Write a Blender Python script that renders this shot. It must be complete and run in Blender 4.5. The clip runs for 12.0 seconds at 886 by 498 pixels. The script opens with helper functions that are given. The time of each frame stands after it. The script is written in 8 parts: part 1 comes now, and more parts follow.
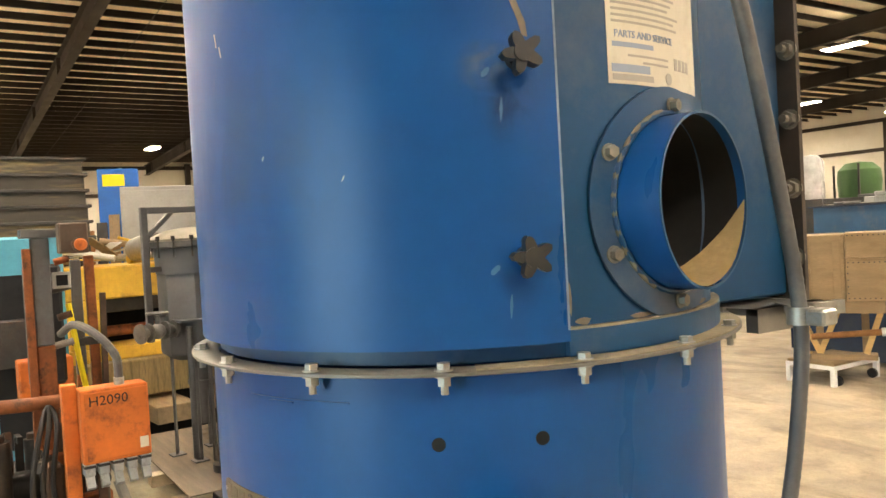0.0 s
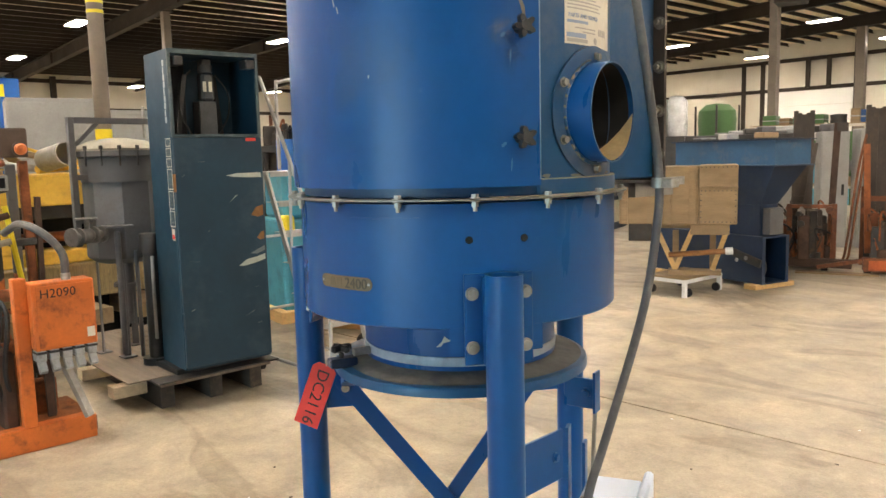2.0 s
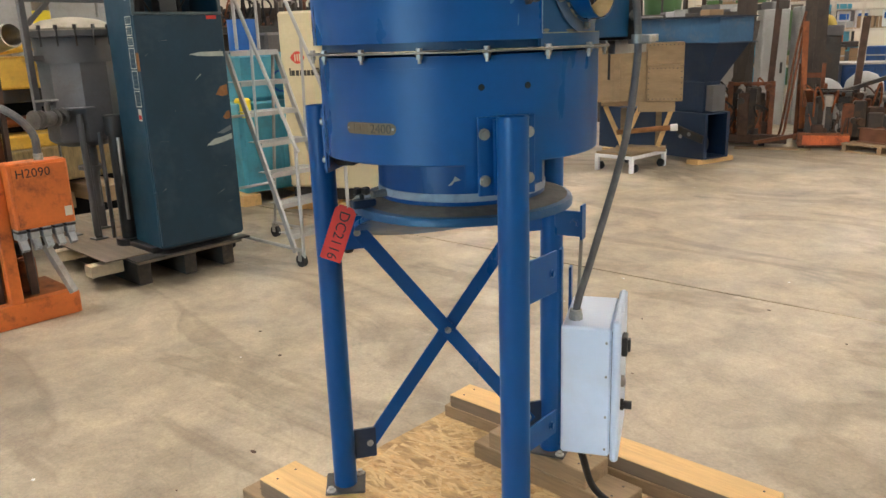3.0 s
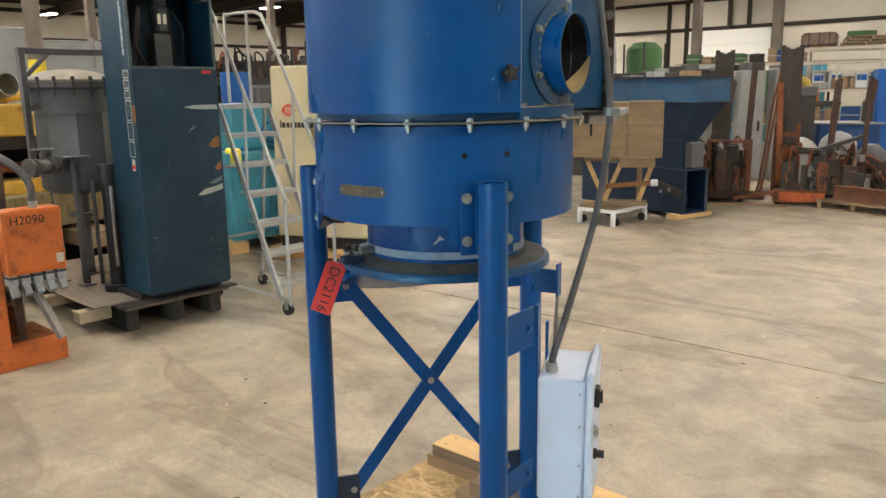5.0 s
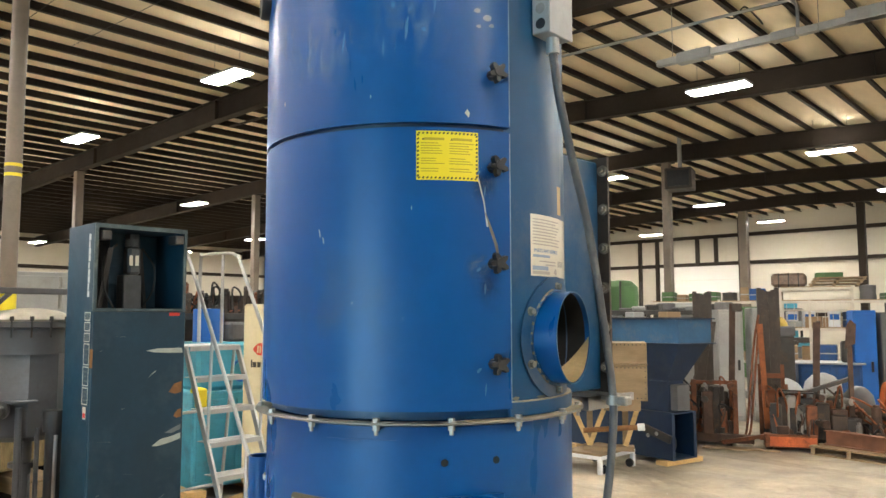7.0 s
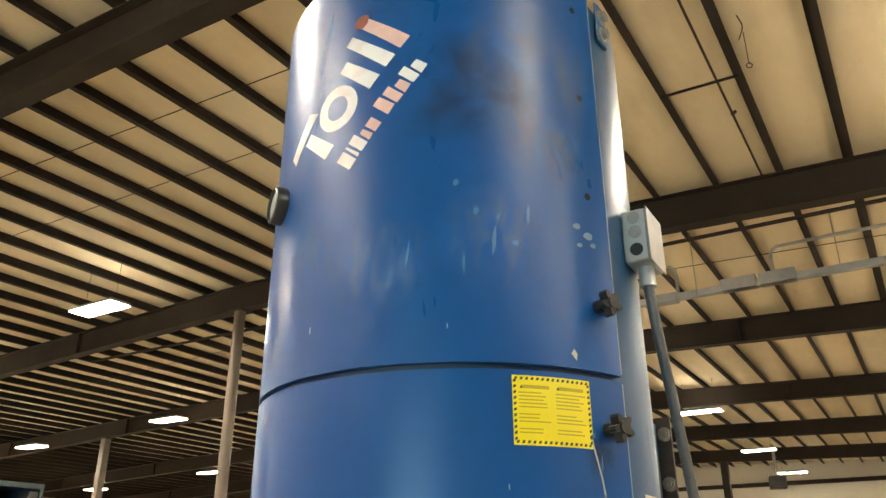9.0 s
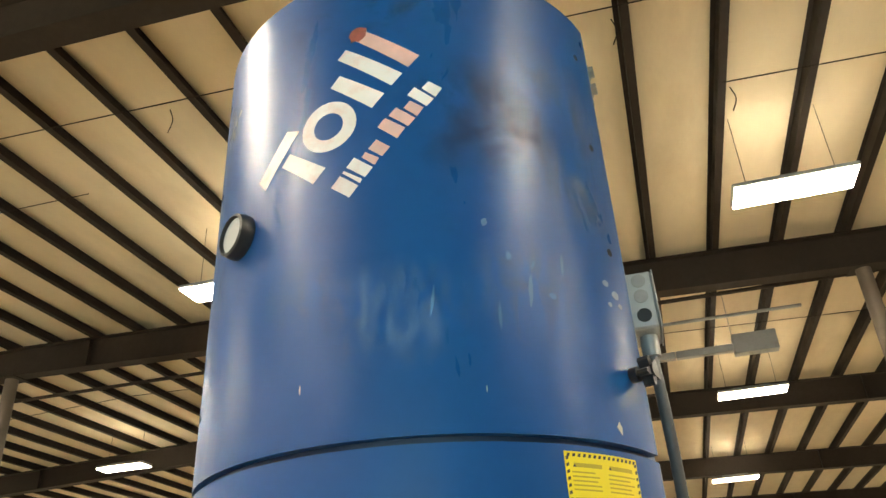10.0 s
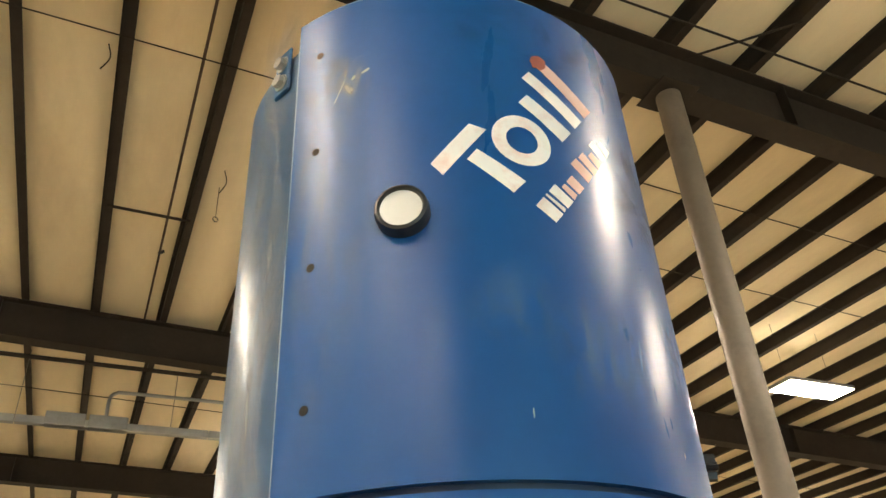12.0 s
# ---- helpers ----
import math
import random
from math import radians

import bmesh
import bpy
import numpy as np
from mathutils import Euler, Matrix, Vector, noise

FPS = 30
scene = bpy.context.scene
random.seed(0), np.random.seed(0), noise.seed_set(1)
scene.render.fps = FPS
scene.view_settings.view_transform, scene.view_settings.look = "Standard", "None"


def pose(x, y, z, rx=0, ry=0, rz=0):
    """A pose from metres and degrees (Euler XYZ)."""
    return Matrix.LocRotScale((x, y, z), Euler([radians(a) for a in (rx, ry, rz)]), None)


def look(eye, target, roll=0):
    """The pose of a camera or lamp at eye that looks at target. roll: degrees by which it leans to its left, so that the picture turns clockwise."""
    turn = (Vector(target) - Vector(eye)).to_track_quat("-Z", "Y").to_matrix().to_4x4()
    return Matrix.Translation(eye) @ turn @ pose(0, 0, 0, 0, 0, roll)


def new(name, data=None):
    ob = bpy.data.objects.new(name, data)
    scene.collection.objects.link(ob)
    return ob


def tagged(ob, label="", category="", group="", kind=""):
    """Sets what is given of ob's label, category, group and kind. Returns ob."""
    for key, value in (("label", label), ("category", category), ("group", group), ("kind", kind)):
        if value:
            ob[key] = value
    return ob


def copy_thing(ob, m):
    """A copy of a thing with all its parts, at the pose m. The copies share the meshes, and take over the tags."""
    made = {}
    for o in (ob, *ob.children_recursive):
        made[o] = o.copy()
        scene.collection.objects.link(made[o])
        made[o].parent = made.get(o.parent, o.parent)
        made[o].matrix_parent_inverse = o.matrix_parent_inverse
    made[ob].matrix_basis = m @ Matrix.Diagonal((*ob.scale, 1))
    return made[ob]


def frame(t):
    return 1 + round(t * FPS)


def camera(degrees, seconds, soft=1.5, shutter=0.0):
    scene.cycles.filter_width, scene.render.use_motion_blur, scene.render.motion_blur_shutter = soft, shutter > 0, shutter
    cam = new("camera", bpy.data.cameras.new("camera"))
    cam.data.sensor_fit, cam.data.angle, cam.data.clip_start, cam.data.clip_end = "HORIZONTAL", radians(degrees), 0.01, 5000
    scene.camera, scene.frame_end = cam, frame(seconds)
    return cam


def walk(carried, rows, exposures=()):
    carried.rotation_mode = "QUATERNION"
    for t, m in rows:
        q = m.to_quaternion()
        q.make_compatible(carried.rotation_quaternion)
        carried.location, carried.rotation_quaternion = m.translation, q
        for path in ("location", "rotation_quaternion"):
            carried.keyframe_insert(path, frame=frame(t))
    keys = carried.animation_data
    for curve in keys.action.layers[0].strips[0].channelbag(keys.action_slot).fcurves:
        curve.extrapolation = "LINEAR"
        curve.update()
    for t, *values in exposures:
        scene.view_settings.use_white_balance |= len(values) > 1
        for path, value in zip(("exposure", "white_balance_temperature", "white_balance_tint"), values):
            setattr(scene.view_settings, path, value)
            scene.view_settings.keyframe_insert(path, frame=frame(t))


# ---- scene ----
cam = camera(59.6, 12.0)
PATH = [
    (0, (0.989, -0.605, 1.770), (-0.739, 0.401, 1.723), -3.2),
    (0.5, (1.039, -0.794, 1.770), (-0.605, 0.345, 1.723), -1.9),
    (1, (1.199, -0.937, 1.791), (-0.406, 0.257, 1.793), 0.1),
    (1.5, (1.343, -1.050, 1.749), (-0.247, 0.162, 1.684), -0.6),
    (2, (1.396, -1.176, 1.710), (-0.147, 0.073, 1.469), -1.4),
    (2.5, (1.422, -1.347, 1.658), (-0.031, -0.047, 1.215), -2.4),
    (2.7, (1.445, -1.401, 1.655), (0.015, -0.096, 1.155), -2.4),
    (4.3, (1.684, -1.626, 1.664), (0.290, -0.304, 1.107), -1.2),
    (4.5, (1.654, -1.596, 1.672), (0.257, -0.263, 1.150), -1.1),
    (5, (1.583, -1.551, 1.705), (0.179, -0.185, 1.300), -0.9),
    (5.5, (1.503, -1.510, 1.728), (0.099, -0.113, 1.451), -0.8),
    (6, (1.462, -1.489, 1.758), (0.059, -0.070, 1.623), -0.7),
    (6.5, (1.428, -1.431, 1.795), (0.028, -0.003, 1.810), -0.5),
    (7, (1.364, -1.330, 1.834), (-0.021, 0.102, 2.008), -0.1),
    (7.2, (1.334, -1.284, 1.844), (-0.045, 0.144, 2.084), 0.1),
    (8.8, (0.869, -1.253, 1.925), (-0.218, 0.260, 2.657), 0.3),
    (9, (0.799, -1.240, 1.932), (-0.231, 0.284, 2.720), -0.1),
    (9.5, (0.612, -1.191, 1.968), (-0.219, 0.392, 2.865), -1.0),
    (10, (0.422, -1.213, 1.976), (-0.107, 0.459, 2.937), -3.3),
    (10.5, (0.200, -1.245, 2.002), (0.026, 0.481, 2.995), -5.2),
    (11, (-0.005, -1.206, 1.990), (0.072, 0.505, 3.024), -4.3),
    (11.2, (-0.083, -1.175, 2.000), (0.094, 0.509, 3.064), -4.1),
    (11.5, (-0.195, -1.136, 1.998), (0.146, 0.515, 3.075), -3.4),
    (11.7, (-0.280, -1.118, 1.989), (0.184, 0.498, 3.073), -3.0),
    (12, (-0.450, -1.112, 1.991), (0.193, 0.446, 3.067), -3.5),
]
EXPOSURE = [(0.0, 0.58, 7550, 15), (1.0, 0.6, 7200, 15), (2.0, 0.32, 6750, 15), (2.7, 0.05, 6450, 15), (4.4, -0.08, 6200, 14), (5.5, 0.08, 6200, 12), (7.2, 0.4, 6250, 11), (8.8, 0.36, 7250, 11), (10.0, 0.3, 7350, 10), (10.5, 0.14, 7400, 10), (11.4, 0.2, 7450, 10), (12.0, 0.24, 7550, 11)]
walk(cam, [(t, look(eye, target, roll)) for t, eye, target, roll in PATH], EXPOSURE)

# ---- world and exposure ----
world = bpy.data.worlds.new("world")
scene.world = world
world.use_nodes = True
sky = world.node_tree.nodes.new("ShaderNodeTexSky")
sky.sky_type, sky.sun_disc = "NISHITA", False
sky.sun_elevation, sky.sun_rotation = radians(38), radians(40)
world.node_tree.links.new(sky.outputs[0], world.node_tree.nodes["Background"].inputs[0])
world.node_tree.nodes["Background"].inputs[1].default_value = 0.15
# daylight through the open loading door
day = bpy.data.lights.new("door_daylight", "AREA")
day.shape, day.size, day.size_y, day.energy, day.color = "RECTANGLE", 3.8, 3.1, 290.0, (0.50, 0.83, 1.0)
day_ob = bpy.data.objects.new("door_daylight", day)
scene.collection.objects.link(day_ob)
day_ob.matrix_basis = pose(0, 0, 0, 0, 0, 3.0) @ pose(1.2, -9.12, 1.62, 90, 0, 0)
LAMP_STRENGTH = 155.0


# ---- materials ----
def surface(name, col, rough=0.5, metal=0.0, var=0.18, scale=2.5, fine=45.0, bump=0.12, dirt=None, amount=0.35, dscale=4.0,
            stretch=(1, 1, 1), coat=0.0, island=0.0, spec=0.5, wipe=0.0):
    """Principled paint, metal or wood: two scales of tone, patches of dirt, varied gloss and fine relief."""
    m = bpy.data.materials.new(name)
    m.use_nodes = True
    nt = m.node_tree
    bsdf = nt.nodes["Principled BSDF"]
    add, link = nt.nodes.new, nt.links.new
    co, mp = add("ShaderNodeTexCoord"), add("ShaderNodeMapping")
    mp.inputs["Scale"].default_value = stretch
    link(co.outputs["Object"], mp.inputs["Vector"])
    info = add("ShaderNodeObjectInfo")
    shift = add("ShaderNodeVectorMath")
    shift.operation = "ADD"
    link(mp.outputs["Vector"], shift.inputs[0])
    link(info.outputs["Random"], shift.inputs[1])

    def noise_tex(sc, detail=4.0, rgh=0.55):
        n = add("ShaderNodeTexNoise")
        n.inputs["Scale"].default_value, n.inputs["Detail"].default_value, n.inputs["Roughness"].default_value = sc, detail, rgh
        link(shift.outputs["Vector"], n.inputs["Vector"])
        return n.outputs["Fac"]

    def span(fac, a, b, lo, hi):
        r = add("ShaderNodeMapRange")
        r.inputs["From Min"].default_value, r.inputs["From Max"].default_value = a, b
        r.inputs["To Min"].default_value, r.inputs["To Max"].default_value = lo, hi
        link(fac, r.inputs["Value"])
        return r.outputs["Result"]

    def blend(fac, a, b, mode="MIX"):
        x = add("ShaderNodeMix")
        x.data_type, x.blend_type = "RGBA", mode
        if isinstance(fac, float):
            x.inputs["Factor"].default_value = fac
        else:
            link(fac, x.inputs["Factor"])
        for k, v in ((6, a), (7, b)):
            if isinstance(v, tuple):
                x.inputs[k].default_value = (*v, 1)
            else:
                link(v, x.inputs[k])
        return x.outputs[2]

    coarse, small = noise_tex(scale), noise_tex(fine, 6.0, 0.65)
    lo, hi = tuple(c * (1 - var) for c in col), tuple(min(1.0, c * (1 + var)) for c in col)
    tone = blend(span(coarse, 0.3, 0.7, 0, 1), lo, hi)
    tone = blend(span(small, 0.35, 0.75, 0, 0.55), tone, tuple(c * (1 - var * 1.4) for c in col))
    if island:
        tone = blend(span(info.outputs["Random"], 0, 1, 0, island), tone, tuple(c * 0.45 for c in col))
    grime = noise_tex(dscale, 7.0, 0.7)
    if dirt:
        tone = blend(span(grime, 0.52, 0.68, 0, amount), tone, dirt)
    link(tone, bsdf.inputs["Base Color"])
    if wipe:
        wm = add("ShaderNodeMapping")
        wm.inputs["Scale"].default_value, wm.inputs["Rotation"].default_value = (3.2, 3.2, 1.1), (0.3, 0.2, 0)
        link(co.outputs["Object"], wm.inputs["Vector"])
        wn = add("ShaderNodeTexNoise")
        wn.inputs["Scale"].default_value, wn.inputs["Detail"].default_value, wn.inputs["Roughness"].default_value, wn.inputs["Distortion"].default_value = 1.6, 5.0, 0.6, 0.6
        link(wm.outputs["Vector"], wn.inputs["Vector"])
        link(span(wn.outputs["Fac"], 0.35, 0.7, rough - 0.04, rough + wipe), bsdf.inputs["Roughness"])
    else:
        link(span(grime, 0.3, 0.75, max(0.05, rough - 0.08), min(1.0, rough + 0.16)), bsdf.inputs["Roughness"])
    bsdf.inputs["Metallic"].default_value = metal
    bsdf.inputs["Coat Weight"].default_value = coat
    bsdf.inputs["Specular IOR Level"].default_value = spec
    b = add("ShaderNodeBump")
    b.inputs["Strength"].default_value, b.inputs["Distance"].default_value = bump, 0.004
    link(small, b.inputs["Height"])
    link(b.outputs["Normal"], bsdf.inputs["Normal"])
    return m


def glow(name, col, strength):
    m = bpy.data.materials.new(name)
    m.use_nodes = True
    b = m.node_tree.nodes["Principled BSDF"]
    b.inputs["Base Color"].default_value = (0.8, 0.8, 0.8, 1)
    b.inputs["Emission Color"].default_value, b.inputs["Emission Strength"].default_value = (*col, 1), strength
    return m


BLUE = surface("blue_paint", (0.002, 0.063, 0.222), 0.31, 0.0, 0.10, 1.2, 30, 0.04, (0.010, 0.075, 0.19), 0.15, 1.5, spec=0.28, wipe=0.10)
BLUE_DUSTY = surface("dusty_blue_paint", (0.005, 0.060, 0.150), 0.33, 0.0, 0.14, 2.0, 30, 0.05, (0.11, 0.125, 0.15), 0.5, 3.0, spec=0.36, wipe=0.14)
BLUE_DARK = surface("shop_blue_paint", (0.003, 0.019, 0.054), 0.5, 0.0, 0.25, 2.0, 30, 0.1, (0.05, 0.055, 0.06), 0.35, 3.0)
BLUE_PALE = surface("pale_blue_paint", (0.016, 0.080, 0.17), 0.5, 0.0, 0.2, 2.0, 30, 0.1, (0.16, 0.13, 0.1), 0.4, 3.0)
BLUE_BRIGHT = surface("bright_blue_paint", (0.008, 0.11, 0.42), 0.45, 0.0, 0.15, 2.0, 30, 0.1)
TEAL = surface("teal_paint", (0.005, 0.034, 0.062), 0.40, 0.0, 0.20, 1.8, 25, 0.08, (0.045, 0.075, 0.095), 0.35, 2.6, spec=0.4)
TEAL_EDGE = surface("worn_teal_edge", (0.055, 0.085, 0.095), 0.45, 0.1, 0.3, 6.0, 40, 0.15, (0.2, 0.2, 0.19), 0.5, 12)
TURQ = surface("turquoise_paint", (0.06, 0.30, 0.42), 0.45, 0.0, 0.15, 2.0, 30, 0.1, (0.08, 0.10, 0.1), 0.4, 5.0)
CREAM = surface("cream_paint", (0.62, 0.55, 0.35), 0.45, 0.0, 0.08, 1.2, 30, 0.05, (0.35, 0.3, 0.2), 0.25, 3.0)
ORANGE = surface("orange_paint", (0.62, 0.15, 0.025), 0.5, 0.0, 0.15, 4.0, 40, 0.12, (0.07, 0.03, 0.015), 0.65, 7.0)
ORANGE_WORN = surface("rusty_orange_paint", (0.26, 0.078, 0.022), 0.62, 0.1, 0.4, 7.0, 50, 0.3, (0.045, 0.028, 0.02), 0.95, 9.0)
YELLOW = surface("yellow_machine_paint", (0.60, 0.36, 0.04), 0.55, 0.0, 0.2, 3.0, 30, 0.1, (0.12, 0.09, 0.05), 0.6, 4.0)
YELLOW_TAPE = surface("safety_yellow", (0.75, 0.60, 0.02), 0.5, 0.0, 0.05, 4.0, 60, 0.02)
LABEL_YELLOW = surface("warning_label_yellow", (0.72, 0.58, 0.01), 0.4, 0.0, 0.04, 6.0, 60, 0.02)
LABEL_INK = surface("label_ink", (0.03, 0.028, 0.02), 0.5, 0.0, 0.1, 6.0, 60, 0.02)
LABEL_FADED = surface("faded_label_ink", (0.38, 0.30, 0.01), 0.5, 0.0, 0.1, 6.0, 60, 0.02)
LABEL_WHITE = surface("label_paper", (0.62, 0.58, 0.48), 0.5, 0.0, 0.08, 8.0, 60, 0.03, (0.4, 0.33, 0.22), 0.35, 14.0)
LABEL_GREY = surface("label_grey_print", (0.36, 0.34, 0.30), 0.5, 0.0, 0.1, 8.0, 60, 0.02)
LABEL_BLUE = surface("label_blue_print", (0.26, 0.33, 0.46), 0.5, 0.0, 0.1, 8.0, 60, 0.02)
MASKING = surface("masking_tape", (0.45, 0.33, 0.17), 0.7, 0.0, 0.1, 8.0, 60, 0.05)
DECAL = surface("white_vinyl_decal", (0.72, 0.71, 0.69), 0.42, 0.0, 0.05, 9.0, 60, 0.03, (0.60, 0.33, 0.28), 0.5, 16.0)
DECAL_PINK = surface("stained_vinyl_decal", (0.62, 0.40, 0.36), 0.45, 0.0, 0.12, 14.0, 60, 0.03)
RED_SPOT = surface("rust_red_stain", (0.25, 0.06, 0.04), 0.6, 0.0, 0.3, 20.0, 60, 0.1)
# for scuffed chips and for the painted light on door edges
SCUFF_LIT = surface("scuff_and_lit_edge", (0.20, 0.27, 0.36), 0.5, 0.0, 0.3, 20.0, 90, 0.05)
SCRATCH = surface("bare_scratch", (0.42, 0.42, 0.38), 0.45, 0.1, 0.3, 15.0, 90, 0.2)
CREAM_CHIP = surface("chipped_pale_filler", (0.38, 0.41, 0.36), 0.6, 0.0, 0.2, 15.0, 90, 0.2)
HAZE = surface("hazy_rub_mark", (0.045, 0.14, 0.28), 0.5, 0.0, 0.2, 20.0, 90, 0.03)
TAN_SMEAR = surface("tan_smear", (0.20, 0.17, 0.13), 0.8, 0.0, 0.3, 20.0, 90, 0.1)
RUST_CHIP = surface("rust_patch", (0.25, 0.11, 0.035), 0.7, 0.0, 0.3, 15.0, 90, 0.2)
DUST = surface("tan_dust", (0.46, 0.34, 0.17), 0.9, 0.0, 0.2, 18.0, 120, 0.4)
BLACK = surface("black_plastic", (0.012, 0.012, 0.013), 0.42, 0.0, 0.3, 9.0, 60, 0.08, (0.05, 0.045, 0.035), 0.4, 12.0)
# near-black that paints the shade inside holes and hollows
HOLLOW_SHADE = surface("painted_hollow_shade", (0.006, 0.006, 0.007), 0.9, 0.0, 0.2, 6.0, 60, 0.1)
RUBBER = surface("black_rubber", (0.015, 0.015, 0.015), 0.75, 0.0, 0.3, 9.0, 60, 0.15)
ZINC = surface("zinc_plated_steel", (0.36, 0.35, 0.32), 0.42, 0.6, 0.2, 30.0, 90, 0.08, (0.22, 0.17, 0.10), 0.5, 40.0)
BOLT_DULL = surface("dull_dusty_bolt", (0.24, 0.22, 0.18), 0.5, 0.5, 0.25, 30.0, 90, 0.1, (0.12, 0.09, 0.06), 0.5, 40.0)
STEEL = surface("dull_steel", (0.33, 0.32, 0.30), 0.45, 0.7, 0.2, 6.0, 60, 0.1, (0.2, 0.15, 0.1), 0.3, 8.0)
STEEL_DARK = surface("dark_mill_steel", (0.055, 0.052, 0.05), 0.5, 0.4, 0.3, 4.0, 60, 0.15, (0.10, 0.06, 0.035), 0.5, 5.0)
GALV = surface("galvanised_steel", (0.42, 0.42, 0.41), 0.42, 0.5, 0.15, 5.0, 40, 0.06)
GREY_PAINT = surface("grey_machine_paint", (0.105, 0.105, 0.11), 0.5, 0.0, 0.2, 2.0, 30, 0.1, (0.07, 0.06, 0.05), 0.5, 4.0)
GREY_LIGHT = surface("light_grey_paint", (0.33, 0.335, 0.33), 0.5, 0.0, 0.12, 2.0, 30, 0.08, (0.2, 0.18, 0.15), 0.3, 3.0)
BOX_WHITE = surface("off_white_enamel", (0.70, 0.72, 0.74), 0.32, 0.0, 0.05, 3.0, 50, 0.04, (0.5, 0.48, 0.42), 0.25, 8.0)
# pale enamel with the daylight's blue tint mixed into the colour
BOX_BLUISH = surface("daylight_tinted_enamel", (0.58, 0.67, 0.82), 0.36, 0.0, 0.04, 3.0, 50, 0.04, (0.5, 0.52, 0.55), 0.2, 8.0)
PLATE = surface("brass_nameplate", (0.16, 0.125, 0.08), 0.45, 0.5, 0.25, 20.0, 80, 0.2, (0.12, 0.10, 0.07), 0.6, 25.0)
PLATE_INK = surface("nameplate_relief", (0.07, 0.06, 0.045), 0.5, 0.3, 0.2, 20.0, 80, 0.1)
TAG_RED = surface("red_paper_tag", (0.55, 0.035, 0.025), 0.6, 0.0, 0.1, 12.0, 90, 0.05)
TAG_INK = surface("black_marker_ink", (0.01, 0.01, 0.01), 0.6, 0.0, 0.1, 12.0, 90, 0.02)
CONDUIT = surface("grey_flexible_conduit", (0.085, 0.085, 0.088), 0.5, 0.0, 0.2, 12.0, 120, 0.1, (0.2, 0.18, 0.15), 0.4, 12)
OSB = surface("osb_board", (0.47, 0.31, 0.135), 0.75, 0.0, 0.45, 9.0, 55, 0.5, (0.22, 0.12, 0.045), 0.75, 16.0, (1, 2.4, 1))
OSB2 = surface("osb_flake", (0.58, 0.41, 0.20), 0.75, 0.0, 0.3, 20.0, 90, 0.3, None, 0.3, 9.0, (1, 6, 1), island=0.55)
PINE = surface("pine_lumber", (0.66, 0.43, 0.18), 0.65, 0.0, 0.22, 3.0, 22, 0.25, (0.22, 0.12, 0.05), 0.35, 3.0, (0.5, 9, 9))
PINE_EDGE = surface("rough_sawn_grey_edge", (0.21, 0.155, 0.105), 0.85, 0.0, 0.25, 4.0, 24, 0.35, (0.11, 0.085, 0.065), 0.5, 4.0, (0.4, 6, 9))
PINE_OLD = surface("weathered_pallet_wood", (0.30, 0.21, 0.12), 0.8, 0.0, 0.3, 3.0, 22, 0.3, (0.10, 0.07, 0.045), 0.5, 3.0, (0.6, 8, 8))
SKID_WOOD = surface("dark_oily_skid_wood", (0.19, 0.15, 0.11), 0.75, 0.0, 0.35, 3.0, 22, 0.3, (0.2, 0.15, 0.09), 0.4, 3.0, (0.6, 8, 8))
PALE_WOOD = surface("pale_cut_wood", (0.60, 0.50, 0.35), 0.75, 0.0, 0.15, 3.0, 22, 0.2, None, 0.3, 3.0, (0.6, 8, 8))
RUSTY = surface("brown_rust", (0.078, 0.044, 0.029), 0.75, 0.1, 0.4, 5.0, 40, 0.3, (0.04, 0.025, 0.018), 0.7, 6.0)
GREASY = surface("greasy_machine_steel", (0.035, 0.028, 0.022), 0.5, 0.3, 0.4, 6.0, 60, 0.2, (0.12, 0.07, 0.035), 0.5, 8.0)
MAST = surface("brown_grey_mast_steel", (0.055, 0.042, 0.034), 0.55, 0.2, 0.3, 3.0, 40, 0.15, (0.11, 0.075, 0.05), 0.5, 4.0)
PLYWOOD = surface("crate_plywood", (0.25, 0.175, 0.095), 0.75, 0.0, 0.2, 2.0, 25, 0.2, (0.17, 0.11, 0.06), 0.4, 2.5, (1, 1, 4))
CEIL = surface("ceiling_insulation_sheet", (0.80, 0.68, 0.47), 0.75, 0.0, 0.1, 0.35, 6, 0.3, (0.58, 0.44, 0.27), 0.4, 0.6, (1, 0.3, 1))
BEAM = surface("brown_primer_steel", (0.032, 0.023, 0.016), 0.7, 0.0, 0.25, 0.8, 15, 0.1, (0.05, 0.038, 0.028), 0.35, 1.5, spec=0.25)
COLUMN = surface("column_paint", (0.16, 0.13, 0.10), 0.5, 0.0, 0.15, 1.5, 30, 0.08, (0.09, 0.07, 0.05), 0.4, 2.5)
WALL = surface("cream_liner_panel", (0.60, 0.56, 0.47), 0.6, 0.0, 0.06, 0.4, 8, 0.1, (0.5, 0.43, 0.32), 0.3, 0.7)
DOORWHITE = surface("white_overhead_door", (0.78, 0.77, 0.73), 0.5, 0.0, 0.04, 0.5, 20, 0.05)
GREEN = surface("green_bin_paint", (0.05, 0.12, 0.035), 0.55, 0.0, 0.2, 2.0, 30, 0.1)
CARD = surface("brown_cardboard", (0.30, 0.20, 0.11), 0.8, 0.0, 0.15, 2.0, 40, 0.1)
FILMWRAP = surface("cloudy_plastic_film", (0.55, 0.56, 0.56), 0.25, 0.0, 0.2, 6.0, 30, 0.3)
LAMP_GLOW = glow("lamp_diffuser", (1.0, 0.93, 0.80), LAMP_STRENGTH)
# glow of an added strip that lights the ceiling from the lamp tops
ADDED_UPGLOW = glow("added_ceiling_glow", (1.0, 0.93, 0.80), LAMP_STRENGTH * 0.3)
